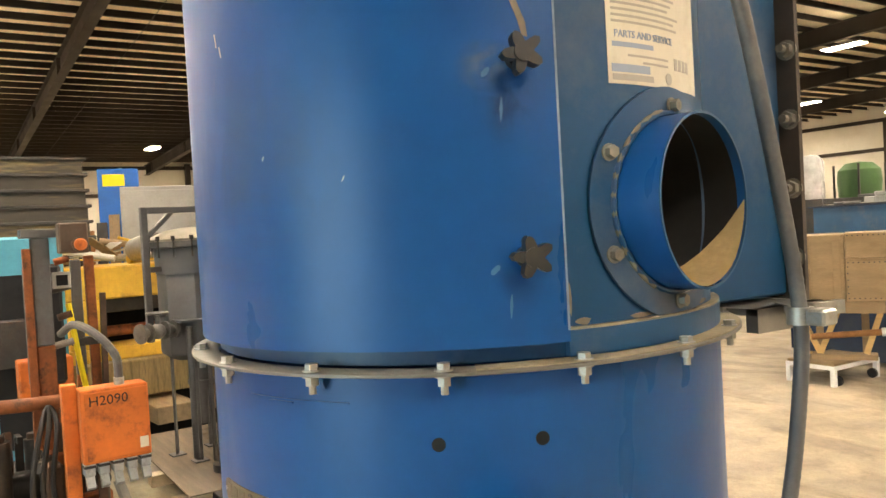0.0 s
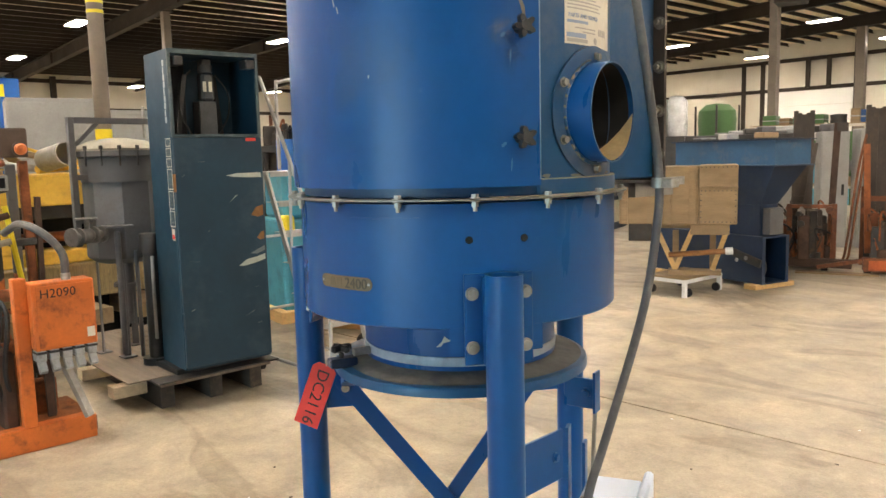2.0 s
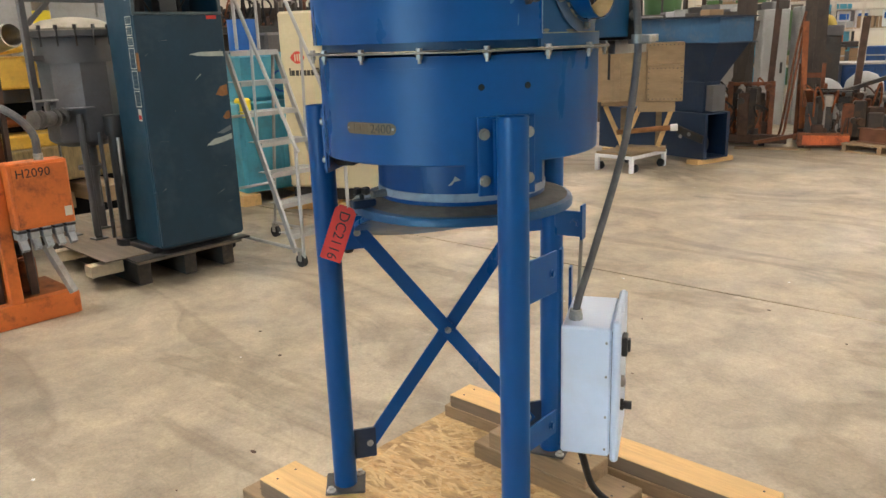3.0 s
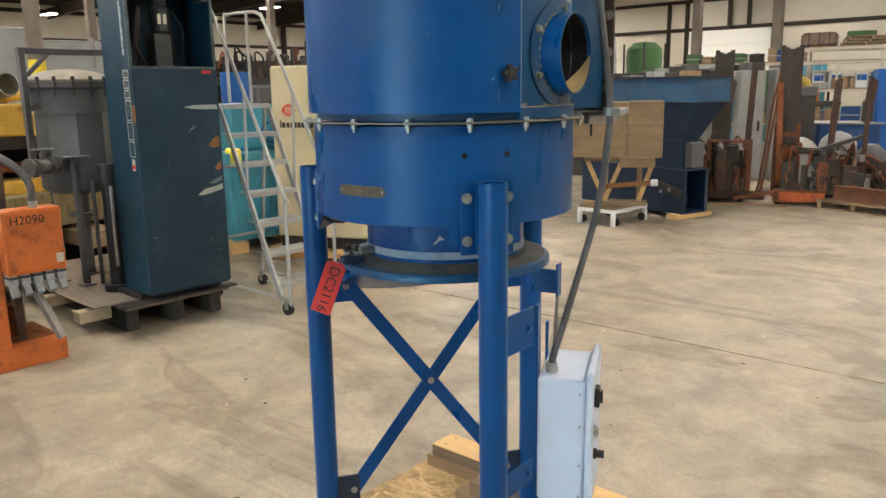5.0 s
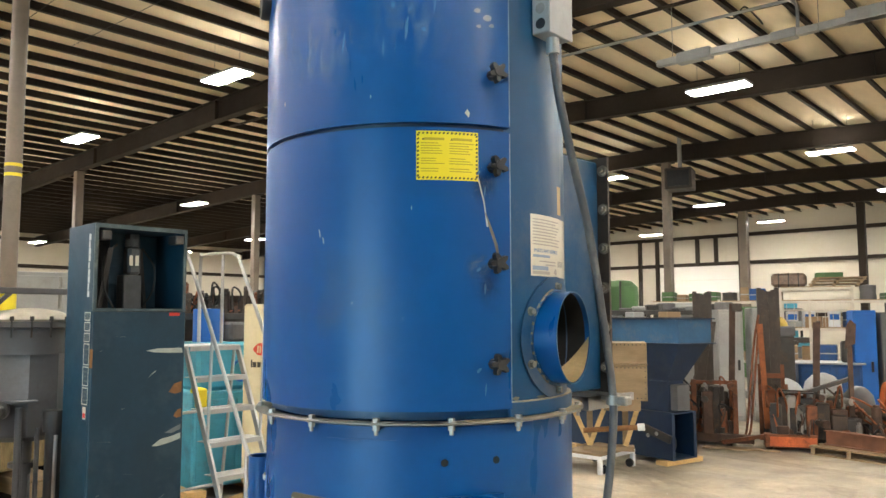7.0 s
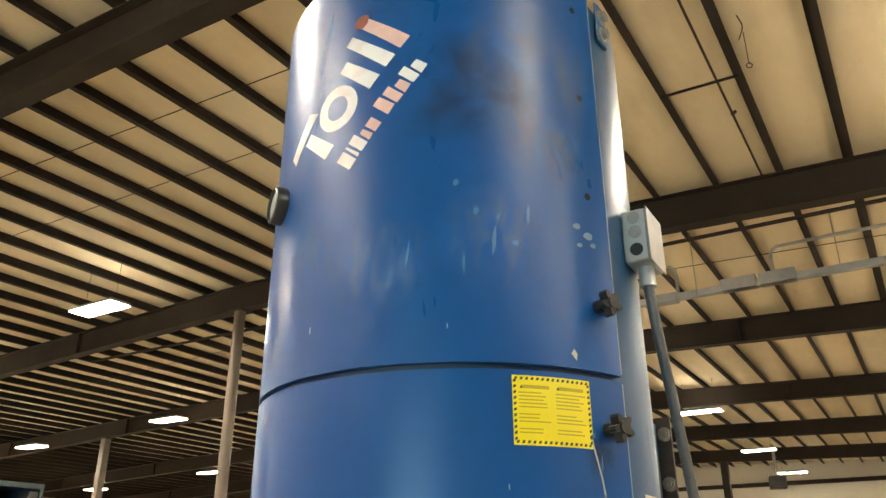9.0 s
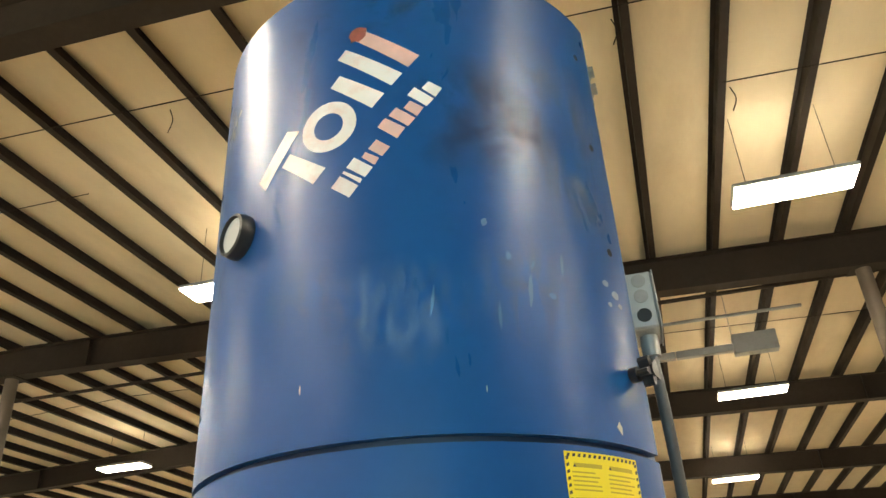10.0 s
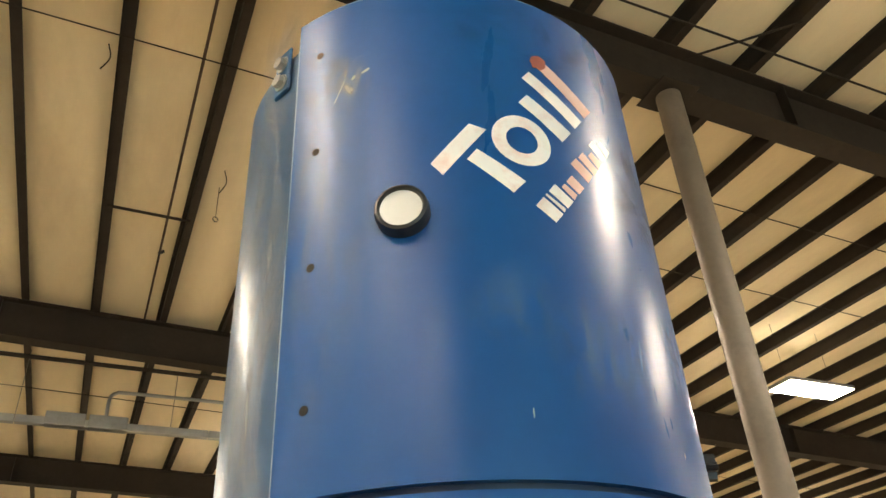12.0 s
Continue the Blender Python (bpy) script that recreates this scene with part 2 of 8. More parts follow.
GAUGE_RIM = surface("glossy_black_bezel", (0.018, 0.018, 0.018), 0.34, 0.0, 0.2, 9.0, 60, 0.05)


def concrete():
    m = bpy.data.materials.new("worn_concrete")
    m.use_nodes = True
    nt = m.node_tree
    bsdf = nt.nodes["Principled BSDF"]
    add, link = nt.nodes.new, nt.links.new
    co = add("ShaderNodeTexCoord")

    def tex(sc, detail, rgh, dist=0.0, stretch=None, turn=0.0):
        n = add("ShaderNodeTexNoise")
        n.inputs["Scale"].default_value, n.inputs["Detail"].default_value = sc, detail
        n.inputs["Roughness"].default_value, n.inputs["Distortion"].default_value = rgh, dist
        src = co.outputs["Object"]
        if stretch:
            mp = add("ShaderNodeMapping")
            mp.inputs["Scale"].default_value, mp.inputs["Rotation"].default_value = stretch, (0, 0, turn)
            link(src, mp.inputs["Vector"])
            src = mp.outputs["Vector"]
        link(src, n.inputs["Vector"])
        return n.outputs["Fac"]

    def ramp(fac, stops):
        r = add("ShaderNodeValToRGB")
        e = r.color_ramp.elements
        e[0].position, e[0].color = stops[0][0], (*stops[0][1], 1)
        e[1].position, e[1].color = stops[1][0], (*stops[1][1], 1)
        for p, c in stops[2:]:
            k = e.new(p)
            k.color = (*c, 1)
        link(fac, r.inputs["Fac"])
        return r.outputs["Color"]

    def mix(fac, a, b, mode="MIX", f=1.0):
        x = add("ShaderNodeMix")
        x.data_type, x.blend_type = "RGBA", mode
        if fac is None:
            x.inputs["Factor"].default_value = f
        else:
            link(fac, x.inputs["Factor"])
        link(a, x.inputs[6])
        link(b, x.inputs[7])
        return x.outputs[2]

    base = ramp(tex(0.55, 6, 0.6, 0.4), [(0.30, (0.255, 0.218, 0.160)), (0.66, (0.45, 0.383, 0.282))])
    cloud = ramp(tex(2.2, 7, 0.68, 0.3), [(0.32, (0.66, 0.67, 0.70)), (0.68, (1.20, 1.18, 1.15))])
    col = mix(None, base, cloud, "MULTIPLY", 1.0)
    tyre = ramp(tex(0.42, 4, 0.55, 1.5, (1, 2.0, 1), 0.5), [(0.52, (1, 1, 1)), (0.57, (0.58, 0.56, 0.54)), (0.68, (1, 1, 1))])
    col = mix(None, col, tyre, "MULTIPLY", 0.7)
    arcs = ramp(tex(0.9, 2, 0.4, 2.6, (1, 1.6, 1), 1.1), [(0.485, (1, 1, 1)), (0.50, (0.62, 0.61, 0.60)), (0.515, (1, 1, 1))])
    col = mix(None, col, arcs, "MULTIPLY", 0.25)
    scratch = ramp(tex(5.0, 5, 0.6, 0.4, (0.35, 2.4, 1), 0.8), [(0.66, (0, 0, 0)), (0.72, (0.14, 0.14, 0.135))])
    col = mix(None, col, scratch, "ADD", 0.35)
    scrape = ramp(tex(1.1, 9, 0.72, 0.8, (1.6, 1, 1), 0.2), [(0.62, (0, 0, 0)), (0.75, (0.12, 0.115, 0.10))])
    col = mix(None, col, scrape, "ADD", 0.5)
    spots = ramp(tex(6.0, 6, 0.7, 0.5), [(0.62, (1, 1, 1)), (0.72, (0.66, 0.64, 0.61))])
    col = mix(None, col, spots, "MULTIPLY", 0.55)
    speck = ramp(tex(19, 8, 0.75, 0.3), [(0.34, (0.80, 0.79, 0.78)), (0.62, (1.08, 1.08, 1.08))])
    col = mix(None, col, speck, "MULTIPLY", 0.6)
    grain = ramp(tex(70, 3, 0.6), [(0.3, (0.85, 0.85, 0.85)), (0.7, (1.09, 1.09, 1.09))])
    col = mix(None, col, grain, "MULTIPLY", 1.0)
    link(col, bsdf.inputs["Base Color"])
    r = add("ShaderNodeMapRange")
    r.inputs["From Min"].default_value, r.inputs["From Max"].default_value = 0.3, 0.7
    r.inputs["To Min"].default_value, r.inputs["To Max"].default_value = 0.34, 0.6
    link(tex(1.1, 6, 0.65, 0.5), r.inputs["Value"])
    link(r.outputs["Result"], bsdf.inputs["Roughness"])
    b = add("ShaderNodeBump")
    b.inputs["Strength"].default_value, b.inputs["Distance"].default_value = 0.12, 0.004
    link(tex(35, 6, 0.7), b.inputs["Height"])
    link(b.outputs["Normal"], bsdf.inputs["Normal"])
    return m


CONCRETE = concrete()
JOINT = surface("dark_joint_filler", (0.05, 0.042, 0.032), 0.9, 0.0, 0.2, 3.0, 40, 0.2)


# ---- mesh helpers ----
def B():
    return bmesh.new()


def bx(bm, x0, y0, z0, x1, y1, z1, m=None, bevel=0.0):
    """A box between two corners, turned by m, with small bevels."""
    t = Matrix.LocRotScale(((x0 + x1) / 2, (y0 + y1) / 2, (z0 + z1) / 2), None, (abs(x1 - x0), abs(y1 - y0), abs(z1 - z0)))
    g = bmesh.ops.create_cube(bm, size=1, matrix=(m @ t) if m else t)
    if bevel:
        es = list({e for v in g["verts"] for e in v.link_edges})
        bmesh.ops.bevel(bm, geom=es, offset=bevel, segments=1, affect="EDGES", profile=0.5)
    return bm


def rod(bm, a, b, r, n=12, r2=None, caps=True):
    """A round bar from a to b."""
    a, b = Vector(a), Vector(b)
    d = b - a
    q = d.to_track_quat("Z", "Y").to_matrix().to_4x4()
    bmesh.ops.create_cone(bm, cap_ends=caps, segments=n, radius1=r, radius2=r if r2 is None else r2, depth=d.length,
                          matrix=Matrix.Translation((a + b) / 2) @ q)
    return bm


def bar(bm, a, b, w, t, up=(0, 0, 1), bevel=0.0):
    """A flat bar from a to b, w wide and t thick; t lies towards up."""
    a, b, up = Vector(a), Vector(b), Vector(up)
    z = (b - a).normalized()
    y = (up - z * up.dot(z)).normalized()
    x = y.cross(z)
    m = Matrix((x, y, z)).transposed().to_4x4()
    m.translation = a
    return bx(bm, -w / 2, -t / 2, 0, w / 2, t / 2, (b - a).length, m, bevel)


def spline(pts, n=8):
    """Points of a smooth curve through pts."""
    p = [Vector(v) for v in pts]
    p = [2 * p[0] - p[1]] + p + [2 * p[-1] - p[-2]]
    out = []
    for i in range(1, len(p) - 2):
        for k in range(n):
            t = k / n
            out.append(0.5 * (2 * p[i] + (p[i + 1] - p[i - 1]) * t + (2 * p[i - 1] - 5 * p[i] + 4 * p[i + 1] - p[i + 2]) * t * t
                              + (3 * p[i] - p[i - 1] - 3 * p[i + 1] + p[i + 2]) * t ** 3))
    return out + [p[-2]]


def tube(bm, pts, r, n=10, rib=0.0):
    """A hose along pts; rib: depth of its rings."""
    pts = [Vector(p) for p in pts]
    ref = Vector((0.31, 0.87, 0.38))
    rings = []
    for i, p in enumerate(pts):
        d = (pts[min(i + 1, len(pts) - 1)] - pts[max(i - 1, 0)]).normalized()
        x = (ref - d * ref.dot(d)).normalized()
        y = d.cross(x)
        ref = x
        rr = r - (rib if i % 2 else 0)
        rings.append([bm.verts.new(p + rr * (math.cos(k * math.tau / n) * x + math.sin(k * math.tau / n) * y)) for k in range(n)])
    for a, b in zip(rings, rings[1:]):
        for k in range(n):
            bm.faces.new((a[k], a[(k + 1) % n], b[(k + 1) % n], b[k]))
    bm.faces.new(rings[0][::-1])
    bm.faces.new(rings[-1])
    return bm


def lathe(bm, prof, n=48, a0=0.0, a1=360.0, m=None):
    """A profile of (radius, z) turned about z from a0 to a1 degrees; a closed turn if that is all round."""
    full = abs(a1 - a0 - 360) < 1e-6
    cols = n if full else n + 1
    grid = []
    for k in range(cols):
        a = radians(a0 + (a1 - a0) * k / n)
        col = [Vector((r * math.cos(a), r * math.sin(a), z)) for r, z in prof]
        grid.append([bm.verts.new(m @ v if m else v) for v in col])
    for k in range(n):
        a, b = grid[k], grid[(k + 1) % cols]
        for i in range(len(prof) - 1):
            bm.faces.new((a[i], b[i], b[i + 1], a[i + 1]))
    if not full:
        for g in (grid[0], grid[-1]):
            if len(g) > 2 and (g[0].co - g[-1].co).length < 1e-6:
                bm.faces.new(g[:-1])
    return bm


def shell(bm, r0, r1, z0, z1, a0, a1, n=48):
    """A curved sheet between two radii, heights and angles, closed on all sides."""
    prof = [(r0, z0), (r1, z0), (r1, z1), (r0, z1)]
    grid = [[bm.verts.new((r * math.cos(radians(a0 + (a1 - a0) * k / n)), r * math.sin(radians(a0 + (a1 - a0) * k / n)), z)) for r, z in prof]
            for k in range(n + 1)]
    for a, b in zip(grid, grid[1:]):
        for i in range(4):
            bm.faces.new((a[i], b[i], b[(i + 1) % 4], a[(i + 1) % 4]))
    bm.faces.new(grid[0][::-1])
    bm.faces.new(grid[-1])
    return bm


def bend(bm, r, phi, z):
    """Lays a flat mesh (x along, y up, z out) round a cylinder of radius r, with its origin at angle phi and height z."""
    for v in bm.verts:
        a = radians(phi) + v.co.x / r
        rr = r + v.co.z
        v.co = Vector((rr * math.cos(a), rr * math.sin(a), z + v.co.y))
    return bm


def sheet(bm, x0, y0, x1, y1, t=0.0006, nx=8, m=None):
    """A thin flat plate in x and y, cut into strips so that it can bend."""
    for k in range(nx):
        a, b = x0 + (x1 - x0) * k / nx, x0 + (x1 - x0) * (k + 1) / nx
        bx(bm, a, y0, 0, b, y1, t, m)
    bmesh.ops.remove_doubles(bm, verts=bm.verts, dist=1e-5)
    return bm


def strip(bm, x0, y0, x1, y1, z0=0.0007, z1=0.0010):
    """A thin printed line, cut short enough to follow a curved sheet."""
    n = max(1, int(abs(x1 - x0) / 0.010))
    for k in range(n):
        bx(bm, x0 + (x1 - x0) * k / n, y0, z0, x0 + (x1 - x0) * (k + 1) / n, y1, z1)
    return bm


def poly(bm, pts, z0, z1, m=None):
    """A prism over a flat outline."""
    lo = [bm.verts.new((m @ Vector((x, y, z0))) if m else (x, y, z0)) for x, y in pts]
    hi = [bm.verts.new((m @ Vector((x, y, z1))) if m else (x, y, z1)) for x, y in pts]
    bm.faces.new(lo[::-1])
    bm.faces.new(hi)
    n = len(pts)
    for i in range(n):
        bm.faces.new((lo[i], lo[(i + 1) % n], hi[(i + 1) % n], hi[i]))
    return bm


def hexhead(bm, p, d, r=0.009, h=0.007, shank=0.0, washer=True):
    """A hexagon bolt head at p that looks towards d."""
    p, d = Vector(p), Vector(d).normalized()
    if washer:
        rod(bm, p, p + d * 0.002, r * 1.35, 14)
    rod(bm, p + d * 0.002, p + d * (h + 0.002), r, 6)
    if shank:
        rod(bm, p + d * h, p + d * (h + shank), r * 0.55, 8)
    return bm


def finish(name, bm, material, parent=None, angle=32.0):
    bmesh.ops.recalc_face_normals(bm, faces=bm.faces)
    me = bpy.data.meshes.new(name)
    bm.to_mesh(me)
    bm.free()
    me.materials.append(material)
    me.shade_smooth()
    me.set_sharp_from_angle(angle=radians(angle))
    ob = new(name, me)
    if parent:
        ob.parent = parent
    return ob


def part(name, bm, material, parent, label=""):
    ob = finish(name, bm, material, parent)
    return tagged(ob, label) if label else ob


def thing(name, label, category, at=(0, 0, 0), turn=0.0, group="", kind=""):
    ob = new(name)
    ob.matrix_basis = pose(*at, 0, 0, turn)
    return tagged(ob, label, category, group, kind)


def setting(name, bm, material, label, category="structure"):
    return tagged(finish(name, bm, material), label, category, kind="structure")


def words(text, size, depth=0.0004):
    """A flat bmesh of lettering in the built-in font, centred."""
    cu = bpy.data.curves.new("words", "FONT")
    cu.body, cu.size, cu.extrude, cu.align_x, cu.align_y, cu.resolution_u = text, size, depth, "CENTER", "CENTER", 3
    ob = bpy.data.objects.new("words", cu)
    me = bpy.data.meshes.new_from_object(ob)
    bm = bmesh.new()
    bm.from_mesh(me)
    bpy.data.objects.remove(ob)
    bpy.data.curves.remove(cu)
    bpy.data.meshes.remove(me)
    return bm


def moved(bm, m):
    bmesh.ops.transform(bm, matrix=m, verts=bm.verts)
    return bm


# ---- the hall ----
YAW = 2.79
HALL = pose(0, 0, 0, 0, 0, YAW)
X0, X1, Y0, Y1, TOP = -40.0, 22.0, -9.0, 38.5, 6.815


# the roof is a low gable: its ridge runs along y and lies over the middle row of columns
RIDGE, SLOPE_X = -9.22, 0.0352


def lift(x):
    """How much higher the roof lies at x than over the collector."""
    return SLOPE_X * (abs(RIDGE) - abs(x - RIDGE))


def sloped(bm):
    for v in bm.verts:
        v.co.z += lift(v.co.x)
    return bm


def in_hall(ob, at=(0, 0, 0), turn=0.0):
    ob.matrix_basis = HALL @ pose(*at, 0, 0, turn)
    return ob


bm = B()
bx(bm, X0 - 1, Y0 - 1, -0.3, X1 + 1, Y1 + 1, -0.012)
floor = in_hall(setting("floor", bm, JOINT, "worn tan concrete floor with a saw-cut joint", "floor"))
# the joint runs nearly along x, across the open floor
for k, (ya, yb) in enumerate(((Y0 - 3, 3.146), (3.166, Y1 + 4))):
    slab = part("floor_slab", bx(B(), X0 - 4, ya, -0.2, X1 + 3, yb, 0.0), CONCRETE, floor)
    slab.matrix_basis = pose(0, 0, 0, 0, 0, 2.7)

RAFTERS = (-3.96, 2.13, 8.33, 14.38, 20.52, 26.6, 32.7)
UNDER, SEAT, PITCH = 6.163, 6.647, 0.788  # underside of the rafters, underside of the purlins, purlin spacing
FIRST = -0.109 - PITCH * 49
bm = bx(B(), X0, Y0, TOP + 0.004, RIDGE, Y1, TOP + 0.1)
bx(bm, RIDGE, Y0, TOP + 0.004, X1, Y1, TOP + 0.1)
x = FIRST
while x < X1 - PITCH:
    for k in range(8):
        u, v = k / 8, (k + 1) / 8
        za, zb = TOP - 0.062 * math.sin(math.pi * u) ** 0.7, TOP - 0.062 * math.sin(math.pi * v) ** 0.7
        bm.faces.new([bm.verts.new(p) for p in ((x + PITCH * u, Y0, za), (x + PITCH * u, Y1, za), (x + PITCH * v, Y1, zb), (x + PITCH * v, Y0, zb))])
    x += PITCH
bmesh.ops.remove_doubles(bm, verts=bm.verts[:], dist=0.0005)
in_hall(setting("ceiling", sloped(bm), CEIL, "beige insulation sheeting between the roof purlins", "ceiling"))
roof = tagged(new("roof_framing"), "dark brown steel roof purlins under the sheeting", "roof framing", kind="structure")
in_hall(roof)
bm = bx(B(), -0.004, Y0, SEAT, 0.004, Y1, TOP - 0.002)
bx(bm, 0.0041, Y0, SEAT, 0.072, Y1, SEAT + 0.007)
bx(bm, 0.068, Y0, SEAT + 0.0071, 0.072, Y1, SEAT + 0.024)
bx(bm, -0.072, Y0, TOP - 0.014, -0.0041, Y1, TOP - 0.005)
purlin = part("purlin", bm, BEAM, roof)
purlin.location = (FIRST, 0, lift(FIRST))
x = FIRST + PITCH
while x < X1:
    p = new("purlin", purlin.data)
    p.parent = roof
    p.location = (x, 0, lift(x))
    x += PITCH
for k, y in enumerate(RAFTERS):
    # one I-section, bent at the ridge
    outline = [(-0.11, UNDER), (0.11, UNDER), (0.11, UNDER + 0.018), (0.012, UNDER + 0.018), (0.012, SEAT - 0.016), (0.11, SEAT - 0.016), (0.11, SEAT - 0.001),
               (-0.11, SEAT - 0.001), (-0.11, SEAT - 0.016), (-0.012, SEAT - 0.016), (-0.012, UNDER + 0.018), (-0.11, UNDER + 0.018)]
    bm = B()
    rings = [[bm.verts.new((x, y + dy, z)) for dy, z in outline] for x in (X0, RIDGE, X1)]
    for p, q in zip(rings, rings[1:]):
        for i in range(12):
            bm.faces.new((p[i], p[(i + 1) % 12], q[(i + 1) % 12], q[i]))
    bm.faces.new(rings[0][::-1])
    bm.faces.new(rings[-1])
    rafter = in_hall(setting("rafter", sloped(bm), BEAM, "deep dark brown steel roof rafter", "rafter"))
    for i in range(10):
        xs = X0 + 1.5 + 6.1 * i
        for q in (-1, 1):
            part("stiffener", sloped(bx(B(), xs, y + q * 0.0125, UNDER + 0.0185, xs + 0.012, y + q * 0.1, SEAT - 0.0165)), BEAM, rafter)
# thin wires and rods under the sheeting
wires = tagged(new("roof_wires"), "thin dark wires and rods strung below the purlins", "wire", kind="structure")
in_hall(wires)
Z = SEAT - 0.008
for p, q, r in (((X0, 3.44, Z), (RIDGE, 3.52, Z), 0.006), ((RIDGE, 3.52, Z), (X1, 3.66, Z), 0.006), ((-0.88, 5.88, Z), (-0.08, 5.86, Z), 0.016), ((1.5, 4.81, Z), (9.0, 4.85, Z), 0.006),
                ((2.4, 1.81, Z), (9.0, 1.72, Z), 0.010), ((3.2, 2.15, Z), (3.85, 1.45, Z), 0.010), ((X0, 11.0, Z), (RIDGE, 11.0, Z), 0.006), ((RIDGE, 11.0, Z), (X1, 11.0, Z), 0.006),
                ((-13.0, 4.55, Z), (-5.2, 4.65, Z), 0.005)):
    part("wire", sloped(rod(B(), p, q, r, 8)), BEAM, wires)
for x, y in ((0.6, 3.7), (-1.0, 3.68), (0.1, 4.9), (1.57, 4.9), (-3.5, 3.64)):
    part("loose_end", sloped(tube(B(), spline([(x, y, Z), (x + 0.03, y + 0.02, Z - 0.12), (x - 0.02, y + 0.04, Z - 0.24)], 5), 0.005, 6)), BEAM, wires)


def wall(name, a, b, label, spacing=6.1, girts=(1.9, 4.4, 5.75), gap=None):
    """A wall from a to b with girts and posts inside; gap: (start, end, height) of an opening."""
    a, b = Vector(a), Vector(b)
    d = (b - a).normalized()
    n = Vector((-d.y, d.x, 0))
    length = (b - a).length
    bm = B()
    eave = TOP + lift(X0) + 0.02
    runs = [(0.0, length, 0.0, eave)] if not gap else [(0.0, gap[0], 0.0, eave), (gap[1], length, 0.0, eave), (gap[0], gap[1], gap[2], eave)]
    for s0, s1, z0, z1 in runs:
        up = Vector((0, 0, (z0 + z1) / 2))
        bar(bm, a + d * s0 - n * 0.1 + up, a + d * s1 - n * 0.1 + up, 0.2, z1 - z0)
    if abs(d.y) < 0.1:
        # the gable above the eaves
        lo, hi = sorted((a.y, a.y - n.y * 0.2))
        for x0, x1 in ((X0, RIDGE), (RIDGE, X1)):
            zs = [(x0, eave), (x1, eave), (x1, TOP + lift(x1) + 0.02), (x0, TOP + lift(x0) + 0.021)]
            poly(bm, zs, -hi, -lo, Matrix(((1, 0, 0, 0), (0, 0, -1, 0), (0, 1, 0, 0), (0, 0, 0, 1))))
    ob = in_hall(setting(name, bm, WALL, label, "wall"))
    for z in girts:
        for s0, s1, z0, z1 in runs:
            if z0 < z < z1 and s1 - s0 > 1:
                p = Vector((0, 0, z))
                g = part("wall_girt", bar(B(), a + d * (s0 + 0.05) + n * 0.09 + p, a + d * (s1 - 0.05) + n * 0.09 + p, 0.14, 0.18), BEAM, ob, "dark brown wall girt")
    for k in range(int(length / spacing) + 1):
        s0 = min(length - 0.2, spacing * k + 1.2)
        if gap and gap[0] - 0.3 < s0 < gap[1] + 0.3:
            continue
        p = a + d * s0 + n * 0.29
        part("wall_post", bx(B(), p.x - 0.12, p.y - 0.12, 0, p.x + 0.12, p.y + 0.12, TOP + lift(p.x) - 0.12), BEAM, ob, "dark brown wall post")
    return ob


wall("wall_north", (X1, Y1, 0), (X0, Y1, 0), "cream metal liner wall with dark girts", 17.0, (1.9, 4.56, 6.0))
wall("wall_west", (X0, Y1, 0), (X0, Y0, 0), "cream metal liner wall with dark girts", 9.0)
wall("wall_south", (X0, Y0, 0), (X1, Y0, 0), "cream metal liner wall with an open loading door", 12.0, gap=(39.2, 43.2, 3.3))
wall("wall_east", (X1, Y0, 0), (X1, Y1, 0), "cream metal liner wall with dark girts")
bm = B()
bx(bm, -0.95, Y0 - 0.2, 0, -0.8, Y0 + 0.06, 3.45)
bx(bm, 3.2, Y0 - 0.2, 0, 3.35, Y0 + 0.06, 3.45)
bx(bm, -0.8, Y0 - 0.2, 3.3, 3.2, Y0 + 0.06, 3.45)
in_hall(setting("door_frame_2", bm, BEAM, "dark steel frame of the open loading door", "door frame"))
bm = B()
bx(bm, -60, Y0 - 90, -0.35, 60, Y0 - 1.01, -0.02)
in_hall(setting("ground", bm, surface("pale_yard_concrete", (0.40, 0.39, 0.36), 0.9, 0, 0.15, 0.4, 12, 0.2), "pale concrete yard outside the loading door", "ground"))
door = thing("door_1", "white overhead door in the far wall", "door", kind="structure")
in_hall(door, (-15.5, Y1 - 0.22, 0))
for k in range(6):
    part("door_section", bx(B(), -2.17, -0.03, 0.05 + 0.735 * k, 2.17, 0.03, 0.77 + 0.735 * k, bevel=0.01), DOORWHITE, door)
for x in (-3.3, -2.28, 0.0, 1.0, 2.28):
    bm = bx(B(), x - 0.10, -0.14, 0.0 if abs(x) > 2.1 else 4.58, x + 0.10, -0.035, 5.98)
    part("frame_post", bm, BEAM, door, "dark brown steel door post")


def column(at, r, material, label, tape=None, top=UNDER, square=False):
    top += lift(at[0])
    ob = thing("column", label, "column", kind="structure")
    in_hall(ob, (*at, 0))
    shaft = B()
    if square:
        bx(shaft, -r, -r, 0.02, r, r, top, bevel=0.01)
    else:
        rod(shaft, (0, 0, 0.02), (0, 0, top), r, 24)
    part("shaft", shaft, material, ob)
    part("base_plate", bx(B(), -r * 1.7, -r * 1.7, 0, r * 1.7, r * 1.7, 0.02, bevel=0.004), BEAM, ob)
    part("cap_plate", bx(B(), -r * 1.8, -r * 1.8, top - 0.016, r * 1.8, r * 1.8, top - 0.001, bevel=0.004), BEAM, ob)
    for z, h in tape or ():
        part("yellow_band", lathe(B(), [(r + 0.001, z), (r + 0.004, z), (r + 0.004, z + h), (r + 0.001, z + h)], 24), YELLOW_TAPE, ob,
             "yellow band round the column")
    return ob


